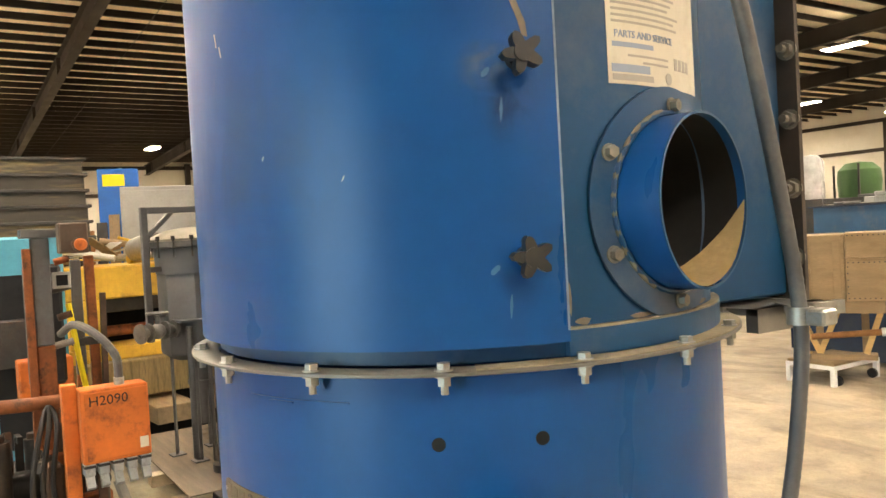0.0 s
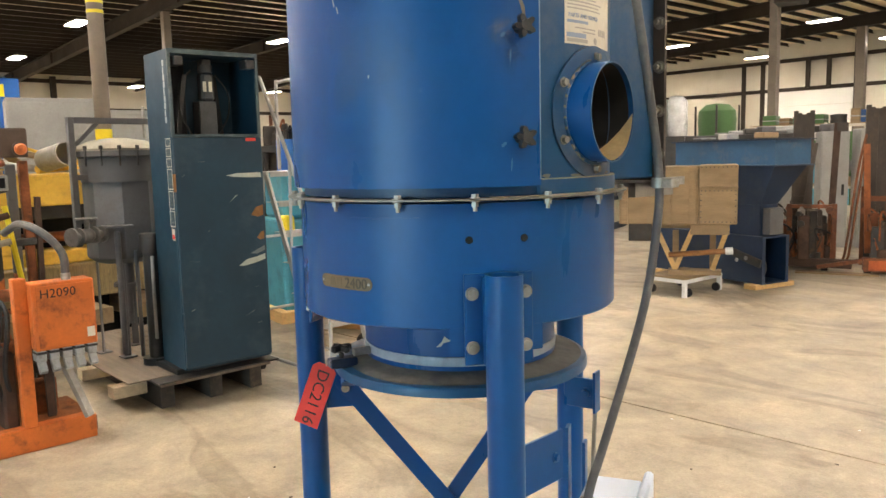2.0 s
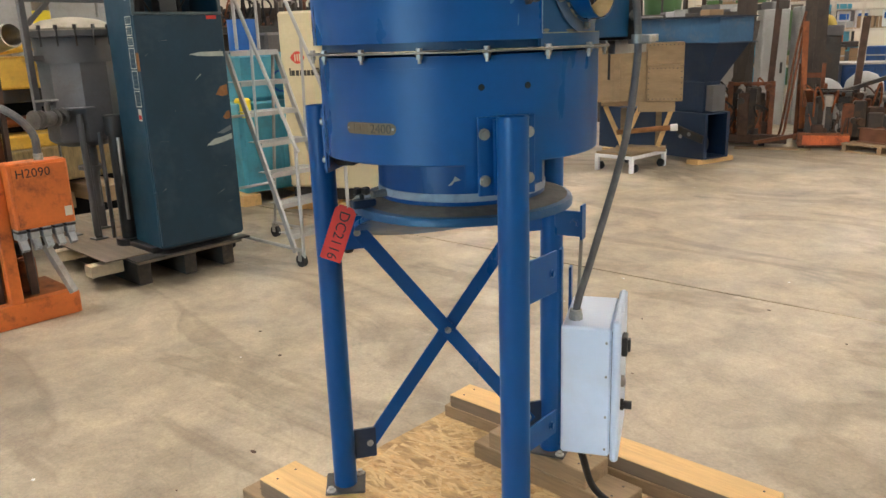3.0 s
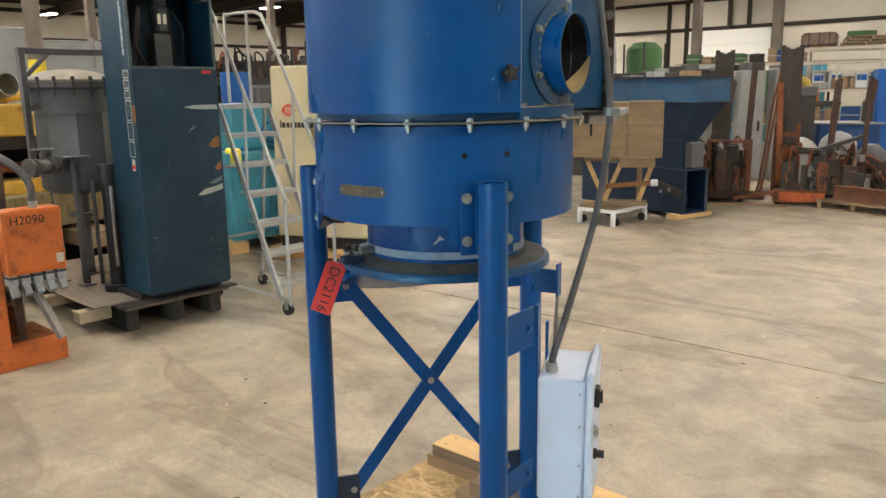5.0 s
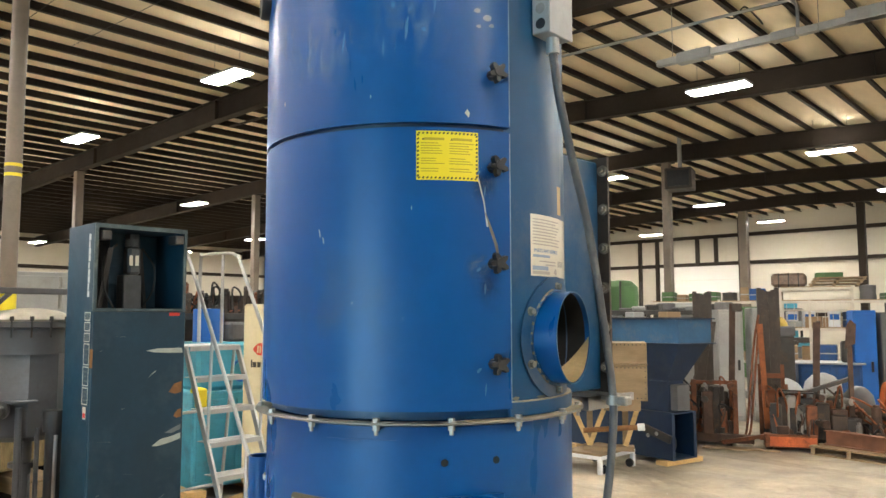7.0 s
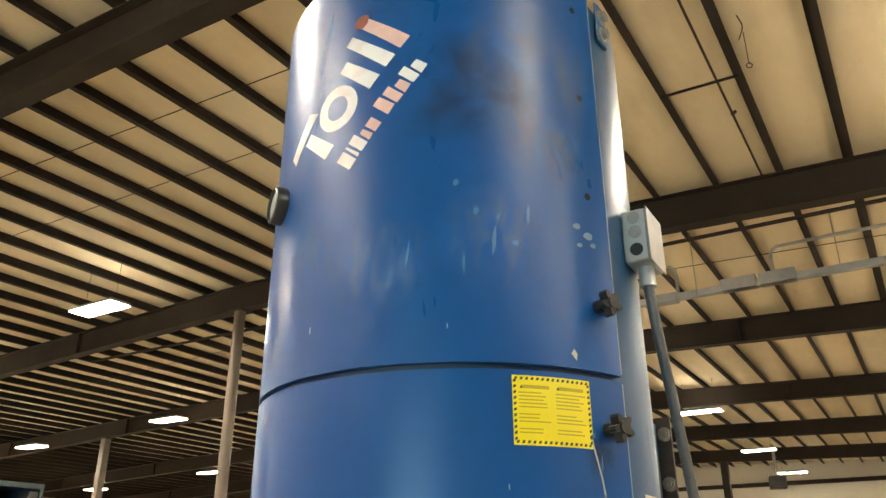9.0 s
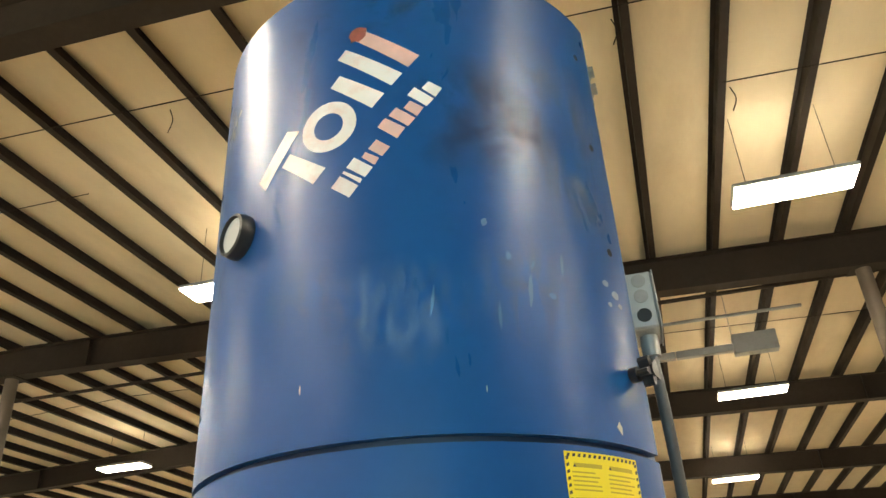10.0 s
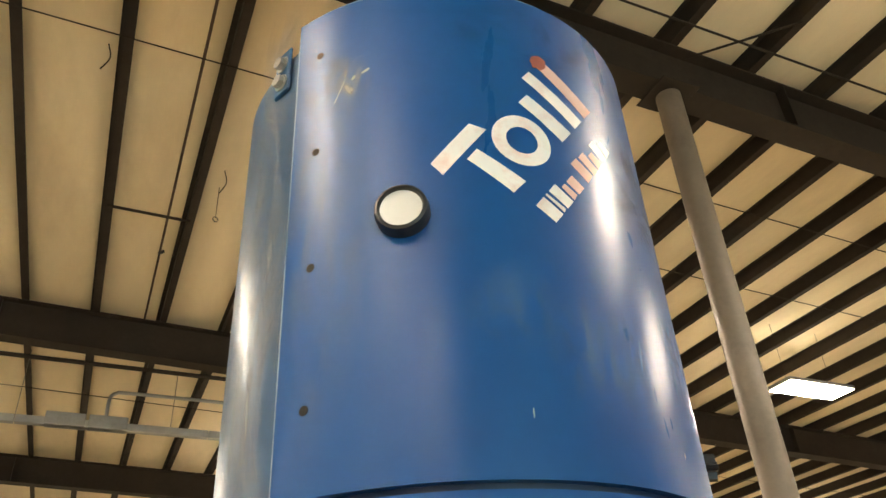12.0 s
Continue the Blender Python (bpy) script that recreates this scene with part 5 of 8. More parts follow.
for y, z, s in ((-0.165, 0.90, 0), (-0.165, 0.80, 1), (-0.165, 0.735, 2)):
    bm = B()
    if s == 0:
        bx(bm, OX1 + 0.022, y - 0.02, z - 0.026, OX1 + 0.036, y + 0.02, z + 0.026, bevel=0.003)
        bx(bm, OX1 + 0.036, y - 0.010, z - 0.016, OX1 + 0.043, y + 0.010, z + 0.016, bevel=0.002)
    else:
        rod(bm, (OX1 + 0.022, y, z), (OX1 + 0.030, y, z), 0.015, 20)
        rod(bm, (OX1 + 0.030, y, z), (OX1 + (0.034 if s == 1 else 0.050), y, z), 0.011, 16)
    part("switch" if s == 0 else "push_button", bm, BLACK if s != 1 else STEEL, cb, "black switch" if s == 0 else "round push button")
GX, GY = 0.335, -0.159
bm = rod(B(), (GX, GY, CZ1), (GX, GY, CZ1 + 0.014), 0.017, 8)
rod(bm, (GX, GY, CZ1 + 0.014), (GX, GY, CZ1 + 0.026), 0.0155, 16)
part("gland", bm, ZINC, cb, "metal cable gland")
bm = bx(B(), OX0 - 0.008, SY0 + 0.012, 0.62, OX0 - 0.001, SY0 + 0.04, 1.15)
bx(bm, OX0 - 0.008, SY1 - 0.05, 0.62, OX0 - 0.001, SY1 - 0.022, 1.05)
part("mounting_bar", bm, BLUE, cb, "blue mounting bars")
g = pose(0, 0, 0, 0, 0, 30) @ Vector((GX, GY, CZ1 + 0.02))
inv = pose(0, 0, 0, 0, 0, 30).inverted()
for z0, z1 in ((1.045, 1.15), (0.66, 0.725)):
    p, q = inv @ Vector((0.372, -0.158, 0)), inv @ Vector((0.358, -0.035, 0))
    bm = bar(B(), (p.x, p.y, (z0 + z1) / 2), (q.x, q.y, (z0 + z1) / 2), 0.006, z1 - z0, (0, 0, 1), 0.001)
    hexhead(bm, ((p.x * 0.25 + q.x * 0.75) + 0.004, p.y * 0.25 + q.y * 0.75, (z0 + z1) / 2), (1, -0.2, 0), 0.008, 0.006)
    part("leg_plate", bm, BLUE, cb, "blue bracket plate between leg and box")

jb = thing("junction_box", "small grey metal junction box high on the shell", "junction box", (0, 0, 2.50), 3.5)
part("case", bx(B(), RB + 0.0005, -0.024, -0.050, RB + 0.046, 0.066, 0.050, bevel=0.003), GALV, jb)
part("cover", bx(B(), RB + 0.0465, -0.026, -0.052, RB + 0.049, 0.068, 0.052, bevel=0.001), GREY_LIGHT, jb, "dull grey cover plate")
for z in (-0.028, 0.006, 0.034):
    part("knockout", rod(B(), (RB + 0.024, -0.0255, z), (RB + 0.024, -0.0235, z), 0.012, 20), BLACK if z < -0.02 else STEEL, jb)
part("connector", rod(B(), (RB + 0.025, 0.022, -0.050), (RB + 0.025, 0.022, -0.085), 0.015, 16), GALV, jb)
p0 = pose(0, 0, 2.50, 0, 0, 3.5) @ Vector((RB + 0.025, 0.022, -0.08))

con = thing("flexible_conduit", "grey flexible conduit hanging from junction box to control box", "conduit")
path = spline([p0, (0.378, 0.060, 2.33), (0.378, 0.105, 2.20), (0.372, 0.180, 2.03), (0.370, 0.242, 1.80), (0.370, 0.272, 1.64), (0.370, 0.263, 1.53), (0.370, 0.232, 1.40),
               (0.370, 0.182, 1.28), (0.370, 0.085, 1.09), (0.370, 0.046, 1.02), g], 26)
part("hose", tube(B(), path, 0.0098, 14, 0.0004), CONDUIT, con)
bm = B()
lathe(bm, [(0.0112, -0.011), (0.0165, -0.011), (0.0165, 0.011), (0.0112, 0.011)], 20, m=Matrix.Translation((0.370, 0.272, 1.638)))
bx(bm, 0.352, 0.285, 1.630, 0.362, 0.38, 1.648)
bx(bm, 0.386, 0.258, 1.628, 0.412, 0.288, 1.648, bevel=0.003)
part("clamp", bm, ZINC, con, "shiny metal hose clamp")
bm = bar(B(), (0.25, 0.40, 1.630), (0.352, 0.345, 1.630), 0.02, 0.012)
part("clamp_arm", bm, STEEL, con)

cab = thing("power_cable", "black rubber power cable trailing over the floor", "cable")
g2 = pose(0, 0, 0, 0, 0, 32) @ Vector((0.33, -0.12, CZ0))
part("cable", tube(B(), spline([g2 + Vector((0, 0, 0.02)), g2 + Vector((0.01, 0.02, -0.08)), (0.30, 0.24, 0.33), (0.40, 0.33, 0.23), (0.53, 0.42, 0.175), (0.66, 0.55, 0.12), (0.74, 0.70, 0.02), (0.80, 0.82, 0.012),
                               (0.84, 1.0, 0.012), (0.80, 1.25, 0.012), (0.80, 1.5, 0.012), (0.88, 1.9, 0.012), (1.1, 2.3, 0.012)], 10), 0.0105, 10), RUBBER, cab)


# ---- teal machine cabinet on its skid, with the pressure vessel behind ----
# timber coloured near-black to paint the shade under the skid
RUNNER = surface("shade_dark_timber", (0.05, 0.04, 0.03), 0.75, 0.0, 0.35, 3.0, 22, 0.3, (0.12, 0.09, 0.06), 0.4, 3.0, (0.6, 8, 8))
skid = thing("skid", "dark oily timber skid carrying cabinet and vessel", "skid", (-3.83, 0.96, 0), 3.0)
for y in (-0.34, 0.02, 0.34):
    part("runner", bx(B(), -1.98, y - 0.05, 0, -0.10, y + 0.05, 0.178, bevel=0.005), RUNNER, skid)
for k in range(12):
    x = -1.93 + 0.168 * k
    part("deck_board", bx(B(), x - 0.075, -0.42, 0.179, x + 0.075, 0.42, 0.214, bevel=0.004), SKID_WOOD, skid)
# blocks added to stop light showing through below the deck
for x in (-1.9, -1.1):
    for y in (-0.16, 0.18):
        part("cross_block", bx(B(), x - 0.05, y - 0.125, 0.0, x + 0.05, y + 0.105, 0.17, bevel=0.004), RUNNER, skid)
part("front_plate", bx(B(), -0.10, -0.46, 0.2145, 0.05, 0.46, 0.226, bevel=0.003), STEEL_DARK, skid, "dark steel edge plate")
part("side_plate", bx(B(), -1.9, -0.60, 0.2145, -0.12, -0.10, 0.2245, bevel=0.003), SKID_WOOD, skid)
for x in (-0.30, -0.95):
    part("fork_block", bx(B(), x - 0.055, -0.66, 0.095, x + 0.055, -0.425, 0.178, bevel=0.004), PALE_WOOD, skid, "pale cut timber end")
# black block paints the shadowed gap under the cabinet
part("cabinet_base", bx(B(), -0.62, -0.28, 0.2265, -0.06, 0.38, 0.265, bevel=0.004), BLACK, skid, "black block painting the shadow below the cabinet")

W, D, H = 0.645, 0.45, 2.187
cabinet = thing("machine_cabinet", "tall dark teal steel cabinet with an open top bay", "cabinet", (-4.005, 1.035, 0.267), 0.0)
f = D / 2
bm = B()
bx(bm, -f, -W / 2, 0, f - 0.02, -W / 2 + 0.02, H, bevel=0.003)
bx(bm, -f, W / 2 - 0.02, 0, f - 0.02, W / 2, H, bevel=0.003)
bx(bm, -f, -W / 2 + 0.02, 0, -f + 0.015, W / 2 - 0.02, H)
bx(bm, -f + 0.015, -W / 2 + 0.02, H - 0.02, f - 0.02, W / 2 - 0.02, H, bevel=0.003)
bx(bm, -f + 0.015, -W / 2 + 0.02, 0.0, f - 0.02, W / 2 - 0.02, 0.02)
part("shell", bm, TEAL, cabinet)
bm = B()
for a, b in (((-W / 2, 1.605), (W / 2, 1.625)), ((-W / 2, H - 0.03), (W / 2, H)), ((-W / 2, 1.625), (-W / 2 + 0.022, H - 0.03)), ((W / 2 - 0.022, 1.625), (W / 2, H - 0.03))):
    bx(bm, f - 0.02, a[0], a[1], f + 0.002, b[0], b[1], bevel=0.002)
part("bay_frame", bm, TEAL_EDGE, cabinet, "worn teal edge of the bay")
door = part("door", bx(B(), f - 0.018, -W / 2 + 0.003, 0.02, f + 0.006, W / 2 - 0.003, 1.602, bevel=0.003), TEAL, cabinet, "scratched teal door")
for z in (0.35, 1.30):
    part("hinge", rod(B(), (f + 0.008, -W / 2 - 0.004, z - 0.06), (f + 0.008, -W / 2 - 0.004, z + 0.06), 0.010, 10), RUST_CHIP if z > 1 else TEAL, door, "worn hinge")
part("bay_floor", bx(B(), -f + 0.016, -W / 2 + 0.021, 1.58, f - 0.021, W / 2 - 0.021, 1.60), TEAL, cabinet)
bm = B()
bx(bm, -0.06, -0.055, 1.605, 0.06, 0.075, 1.86, bevel=0.006)
bx(bm, -0.03, -0.03, 1.86, 0.07, 0.065, 2.06, bevel=0.02)
rod(bm, (0.02, 0.017, 2.06), (0.02, 0.017, 2.11), 0.05, 20)
bx(bm, -0.02, -0.02, 2.11, 0.06, 0.05, 2.15, bevel=0.004)
act = part("actuator", bm, surface("dusty_motor_grey", (0.06, 0.064, 0.066), 0.5, 0.2, 0.3, 8, 60, 0.15), cabinet, "dark motor inside the bay")
for y in (-0.012, 0.030):
    part("rating_plate", bx(B(), 0.071, y - 0.012, 1.925, 0.073, y + 0.012, 1.995), LABEL_WHITE, act, "small pale rating plate")
part("cable_loop", tube(B(), spline([(0.0, 0.09, 1.62), (0.02, 0.17, 1.75), (0.0, 0.19, 1.92), (-0.05, 0.12, 2.06)], 7), 0.006, 8), BLACK, cabinet, "black cable loop")
part("cable_loop", tube(B(), spline([(0.0, -0.09, 1.62), (-0.04, -0.15, 1.78), (-0.08, -0.13, 1.98), (-0.05, -0.06, 2.08)], 7), 0.007, 8), BLACK, cabinet, "black cable loop")
# black plates added to paint the shade in the teal bay
part("side_plate", bx(B(), -0.19, -0.30, 1.601, -0.17, -0.06, 2.15, bevel=0.004), BLACK, cabinet, "black plate added to darken the shaded bay")
part("side_plate", bx(B(), -0.168, -0.30, 1.601, 0.10, -0.285, 2.15, bevel=0.003), BLACK, cabinet)
part("spring_arm", bar(B(), (-0.08, -0.16, 1.63), (-0.06, -0.10, 2.05), 0.05, 0.03), STEEL_DARK, cabinet)
part("spring_arm", bar(B(), (-0.08, 0.15, 1.63), (-0.06, 0.10, 2.05), 0.04, 0.03), STEEL_DARK, cabinet)
for y in (-0.25, 0.26):
    part("bracket", bx(B(), 0.12, y - 0.03, 2.08, 0.24, y + 0.03, 2.14, bevel=0.004), STEEL_DARK, cabinet)
PRINT = surface("grey_teal_print", (0.11, 0.13, 0.13), 0.6)
for z0, z1 in ((1.545, 1.60), (1.475, 1.535), (1.405, 1.465), (1.255, 1.395), (1.12, 1.245), (1.00, 1.11)):
    bm = B()
    for a, b in (((0.10, z0), (0.19, z0 + 0.006)), ((0.10, z1 - 0.006), (0.19, z1)), ((0.10, z0), (0.104, z1)), ((0.186, z0), (0.19, z1))):
        bx(bm, a[0], -W / 2 - 0.0012, a[1], b[0], -W / 2 + 0.0005, b[1])
    panel = part("pictogram_panel", bm, LABEL_WHITE, cabinet, "white outlined pictogram panel")
    for j in range(3):
        z = z0 + (z1 - z0) * (0.22 + 0.24 * j)
        part("pictogram_line", bx(B(), 0.118, -W / 2 - 0.0012, z, 0.172 - 0.015 * (j % 2), -W / 2 + 0.0005, z + 0.009), PRINT, panel)
bm = bx(B(), 0.12, -W / 2 - 0.0012, 0.905, 0.17, -W / 2 + 0.0005, 0.985)
part("small_label", bm, LABEL_WHITE, cabinet, "small white label with red print")
part("small_label_print", bx(B(), 0.124, -W / 2 - 0.0018, 0.915, 0.166, -W / 2 - 0.0011, 0.945), TAG_RED, cabinet)
bm = B()
for k in range(9):
    z = 1.70 + 0.047 * k
    bx(bm, 0.128, -W / 2 - 0.0012, z, 0.158 - 0.010 * (k % 3 == 1), -W / 2 + 0.0005, z + 0.042)
part("maker_mark", bm, surface("worn_white_print", (0.42, 0.45, 0.45), 0.6), cabinet, "white unreadable upright lettering")
part("red_tab", bx(B(), f + 0.006, 0.20, 1.575, f + 0.008, 0.275, 1.598), TAG_RED, door, "small red tab")


def door_mark(pts, material, name="scuff"):
    m = Matrix.Translation((f + 0.0062, 0, 0)) @ Matrix(((0, 0, 1, 0), (1, 0, 0, 0), (0, 1, 0, 0), (0, 0, 0, 1)))
    part(name, poly(B(), pts, 0, 0.0008, m), material, door)


GREY_SCUFF = surface("grey_scuff", (0.15, 0.17, 0.18), 0.6)
door_mark([(0.04, 1.338), (0.12, 1.352), (0.30, 1.352), (0.305, 1.318), (0.20, 1.320), (0.10, 1.326)], CREAM_CHIP)
door_mark([(0.10, 0.695), (0.16, 0.735), (0.24, 0.748), (0.305, 0.765), (0.305, 0.725), (0.23, 0.705), (0.14, 0.69)], CREAM_CHIP)
door_mark([(0.19, 0.775), (0.25, 0.802), (0.305, 0.825), (0.305, 0.79), (0.24, 0.768)], GREY_SCUFF)
door_mark([(0.21, 1.05), (0.25, 1.105), (0.305, 1.12), (0.305, 1.045), (0.26, 1.035)], RUST_CHIP)
door_mark([(0.25, 0.885), (0.28, 0.925), (0.305, 0.93), (0.305, 0.875), (0.27, 0.868)], RUST_CHIP)
rnd = random.Random(5)
for k in range(11):
    y, z, l = rnd.uniform(-0.28, 0.26), rnd.uniform(0.1, 1.52), rnd.uniform(0.015, 0.09)
    a = rnd.gauss(0.1, 0.35)
    t = rnd.uniform(0.001, 0.0028)
    door_mark([(y, z), (y + l * math.cos(a), z + l * math.sin(a)), (y + l * math.cos(a) * 0.9, z + l * math.sin(a) + t)], GREY_SCUFF if k % 3 else CREAM_CHIP, "scratch")

vessel = thing("filter_vessel", "grey octagonal filter vessel with a bolted lid", "vessel", (-4.86, 0.68, 0.15), 8.0)
part("shell", lathe(B(), [(0.001, 0.80), (0.20, 0.80), (0.262, 0.84), (0.270, 0.86), (0.270, 1.44), (0.262, 1.46)], 8, m=pose(0, 0, 0, 0, 0, 22.5)), GREY_PAINT, vessel)
part("band", lathe(B(), [(0.262, 1.42), (0.275, 1.42), (0.285, 1.60), (0.262, 1.62)], 32), GREY_PAINT, vessel)
part("rim", lathe(B(), [(0.245, 1.605), (0.315, 1.605), (0.322, 1.615), (0.322, 1.652), (0.245, 1.652)], 40), GREY_PAINT, vessel, "grey bolted rim")
part("lid", lathe(B(), [(0.318, 1.653), (0.322, 1.668), (0.29, 1.690), (0.20, 1.730), (0.08, 1.750), (0.001, 1.755)], 40),
     surface("dusty_lid_grey", (0.30, 0.27, 0.22), 0.7, 0, 0.2, 4, 40, 0.15, (0.16, 0.13, 0.1), 0.5, 6.0), vessel, "dusty pale domed lid")
for k in range(16):
    a = math.tau * k / 16
    c, s = math.cos(a), math.sin(a)
    bm = rod(B(), (0.326 * c, 0.326 * s, 1.54), (0.326 * c, 0.326 * s, 1.67), 0.007, 8)
    rod(bm, (0.326 * c, 0.326 * s, 1.66), (0.326 * c, 0.326 * s, 1.69), 0.015, 6)
    part("swing_bolt", bm, STEEL_DARK, vessel)
for k in range(4):
    a = math.tau * (k + 0.5) / 4 + 0.2
    p = Vector((0.21 * math.cos(a), 0.21 * math.sin(a), 0.077))
    part("leg", bar(B(), p, p + Vector((0, 0, 0.75)), 0.05, 0.012, (math.cos(a), math.sin(a), 0)), GREY_PAINT, vessel)
    part("leg_plate", bx(B(), p.x - 0.05, p.y - 0.05, 0.0765, p.x + 0.05, p.y + 0.05, 0.086), GREY_PAINT, vessel)
bm = rod(B(), (0, 0, 0.55), (0, 0, 0.81), 0.055, 18)
rod(bm, (0, 0, 0.60), (0, 0, 0.63), 0.10, 20)
rod(bm, (0, 0, 0.30), (0, 0, 0.55), 0.035, 14)
part("drain", bm, GREY_PAINT, vessel, "grey flanged drain pipe")
part("lid_davit", bx(B(), 0.03, -0.39, 0.95, 0.075, -0.345, 1.90, bevel=0.004), GREY_PAINT, vessel, "grey square-tube lid davit")
part("davit_arm", bx(B(), 0.03, -0.3449, 1.855, 0.075, 0.30, 1.90, bevel=0.004), GREY_PAINT, vessel)
for z in (1.14, 1.46):
    part("davit_bracket", bx(B(), 0.035, -0.3449, z - 0.02, 0.07, -0.255, z + 0.02, bevel=0.003), GREY_PAINT, vessel)
part("davit_brace", bar(B(), (0.052, -0.34, 1.70), (0.052, -0.17, 1.86), 0.03, 0.03), GREY_PAINT, vessel)
part("hand_screw", rod(B(), (0.05, 0.2, 1.75), (0.05, 0.2, 1.99), 0.012), STEEL, vessel)
VALVE = surface("oiled_valve_steel", (0.16, 0.155, 0.15), 0.42, 0.5, 0.25, 8, 60, 0.12, (0.07, 0.06, 0.05), 0.5, 14)
d = Vector((0.34, -0.94, 0)).normalized()
p = Vector((0.17, -0.22, 1.04))
bm = rod(B(), p, p + d * 0.30, 0.030, 16)
for u, r in ((0.02, 0.062), (0.09, 0.062), (0.225, 0.062), (0.29, 0.068)):
    rod(bm, p + d * u, p + d * (u + 0.016), r, 18)
bmesh.ops.create_uvsphere(bm, u_segments=16, v_segments=10, radius=0.055, matrix=Matrix.Translation(p + d * 0.16))
rod(bm, p + d * 0.16, p + d * 0.16 + Vector((0, 0, 0.11)), 0.018, 12)
valve = part("valve", bm, VALVE, vessel, "grey flanged hand valve")
w = p + d * 0.16 + Vector((0, 0, 0.125))
part("hand_wheel", tube(B(), [w + Vector((0.07 * math.cos(k * math.tau / 20), 0.07 * math.sin(k * math.tau / 20), 0)) for k in range(21)], 0.008, 8), VALVE, valve)
for k in range(3):
    e = Vector((0.068 * math.cos(k * math.pi / 3), 0.068 * math.sin(k * math.pi / 3), 0))
    part("wheel_spoke", rod(B(), w - e, w + e, 0.005, 6), VALVE, valve)
part("pipe", rod(B(), (0.24, -0.16, 0.12), (0.24, -0.16, 1.05), 0.022, 14), GREY_PAINT, vessel)
part("pipe", rod(B(), (0.25, -0.03, 0.077), (0.25, -0.03, 0.90), 0.016, 12), GREY_PAINT, vessel)
part("flange_plate", bx(B(), 0.17, -0.24, 1.085, 0.31, -0.06, 1.10, bevel=0.003), GREY_PAINT, vessel)
pump = thing("pump_housing", "black cylindrical pump standing beside the vessel", "pump", (-4.33, 0.70, 0.227))
bm = rod(B(), (0, 0, 0.0), (0, 0, 0.05), 0.10, 20)
rod(bm, (0, 0, 0.05), (0, 0, 0.825), 0.055, 20)
part("barrel", bm, BLACK, pump)
part("head", lathe(B(), [(0.055, 0.825), (0.072, 0.825), (0.075, 0.85), (0.075, 0.955), (0.068, 0.97), (0.001, 0.975)], 24), BLACK, pump)
part("side_tube", tube(B(), spline([(0.08, -0.02, 0.2), (0.11, -0.03, 0.5), (0.09, -0.02, 0.81)], 6), 0.012, 8), STEEL, pump)

# ---- orange hydraulic power unit ----
unit = thing("hydraulic_unit", "orange hydraulic lift unit with worn posts and hoses", "lift", (-3.73, -0.075, 0), 4.0)
part("base_beam", bx(B(), -0.55, -0.55, 0.02, 0.02, 0.17, 0.125, bevel=0.006), ORANGE_WORN, unit)
part("base_beam", bx(B(), -0.02, -0.55, 0.0, 0.07, 0.15, 0.15, bevel=0.006), ORANGE, unit, "orange front beam")
part("front_post", bx(B(), 0.0, -0.26, 0.15, 0.07, -0.185, 1.05, bevel=0.005), ORANGE, unit)
box = part("switch_box", bx(B(), 0.0, -0.185, 0.62, 0.16, 0.165, 1.02, bevel=0.006), ORANGE, unit, "scratched orange switch box")
part("box_lid_edge", bx(B(), 0.161, -0.165, 0.635, 0.168, 0.155, 1.005, bevel=0.003), ORANGE, box)
wm = pose(0.1692, -0.045, 0.955, 0, 0, 90) @ pose(0, 0, 0, 90, 0, 0)
part("writing", moved(words("H2090", 0.075, 0.0003), wm), TAG_INK, box, "black handwritten marker number")
part("sticker", bx(B(), 0.168, 0.105, 0.665, 0.1695, 0.15, 0.725), LABEL_WHITE, box, "small torn sticker")
PLUG = surface("cast_plug_grey", (0.34, 0.36, 0.38), 0.45, 0.3, 0.15, 12, 60, 0.1, (0.12, 0.11, 0.1), 0.5, 18)
for k in range(5):
    y = -0.155 + 0.072 * k
    plug = part("plug", bx(B(), 0.065, y - 0.027, 0.552, 0.150, y + 0.027, 0.6195, bevel=0.005), PLUG, unit, "grey plug socket")
    part("plug_collar", bx(B(), 0.055, y - 0.030, 0.598, 0.158, y + 0.030, 0.612, bevel=0.003), STEEL_DARK, plug)
    part("plug_tail", bar(B(), (0.125, y, 0.552), (0.165, y, 0.492), 0.042, 0.036), PLUG, plug)
part("hose_gland", rod(B(), (0.09, 0.03, 1.02), (0.09, 0.03, 1.06), 0.028, 12), ZINC, unit)
part("hose", tube(B(), spline([(0.09, 0.03, 1.05), (0.09, 0.02, 1.18), (0.05, -0.06, 1.30), (-0.08, -0.15, 1.36), (-0.25, -0.2, 1.30)], 9), 0.024, 10, 0.001), CONDUIT, unit, "grey ribbed hose")
for k in range(3):
    part("hose", tube(B(), spline([(-0.1, -0.36 + 0.05 * k, 0.25), (0.0, -0.42 + 0.05 * k, 0.5), (-0.02, -0.36 + 0.04 * k, 0.82), (-0.2, -0.30, 0.9), (-0.35, -0.34, 0.7)], 8), 0.014, 8), RUBBER, unit, "black hydraulic hose")
for x, y, w, d, low, top in ((-0.47, -0.255, 0.10, 0.05, 1.22, 1.86), (-0.62, -0.045, 0.06, 0.05, 1.00, 1.72)):
    part("mast_post", bx(B(), x - d / 2, y - w / 2, 0.1, x + d / 2, y + w / 2, low, bevel=0.006), ORANGE_WORN, unit, "worn orange foot of the post")
    part("mast_post", bx(B(), x - d / 2 + 0.004, y - w / 2, low + 0.0005, x + d / 2 - 0.004, y + w / 2, top, bevel=0.006), GREY_PAINT, unit, "dark grey upper post")
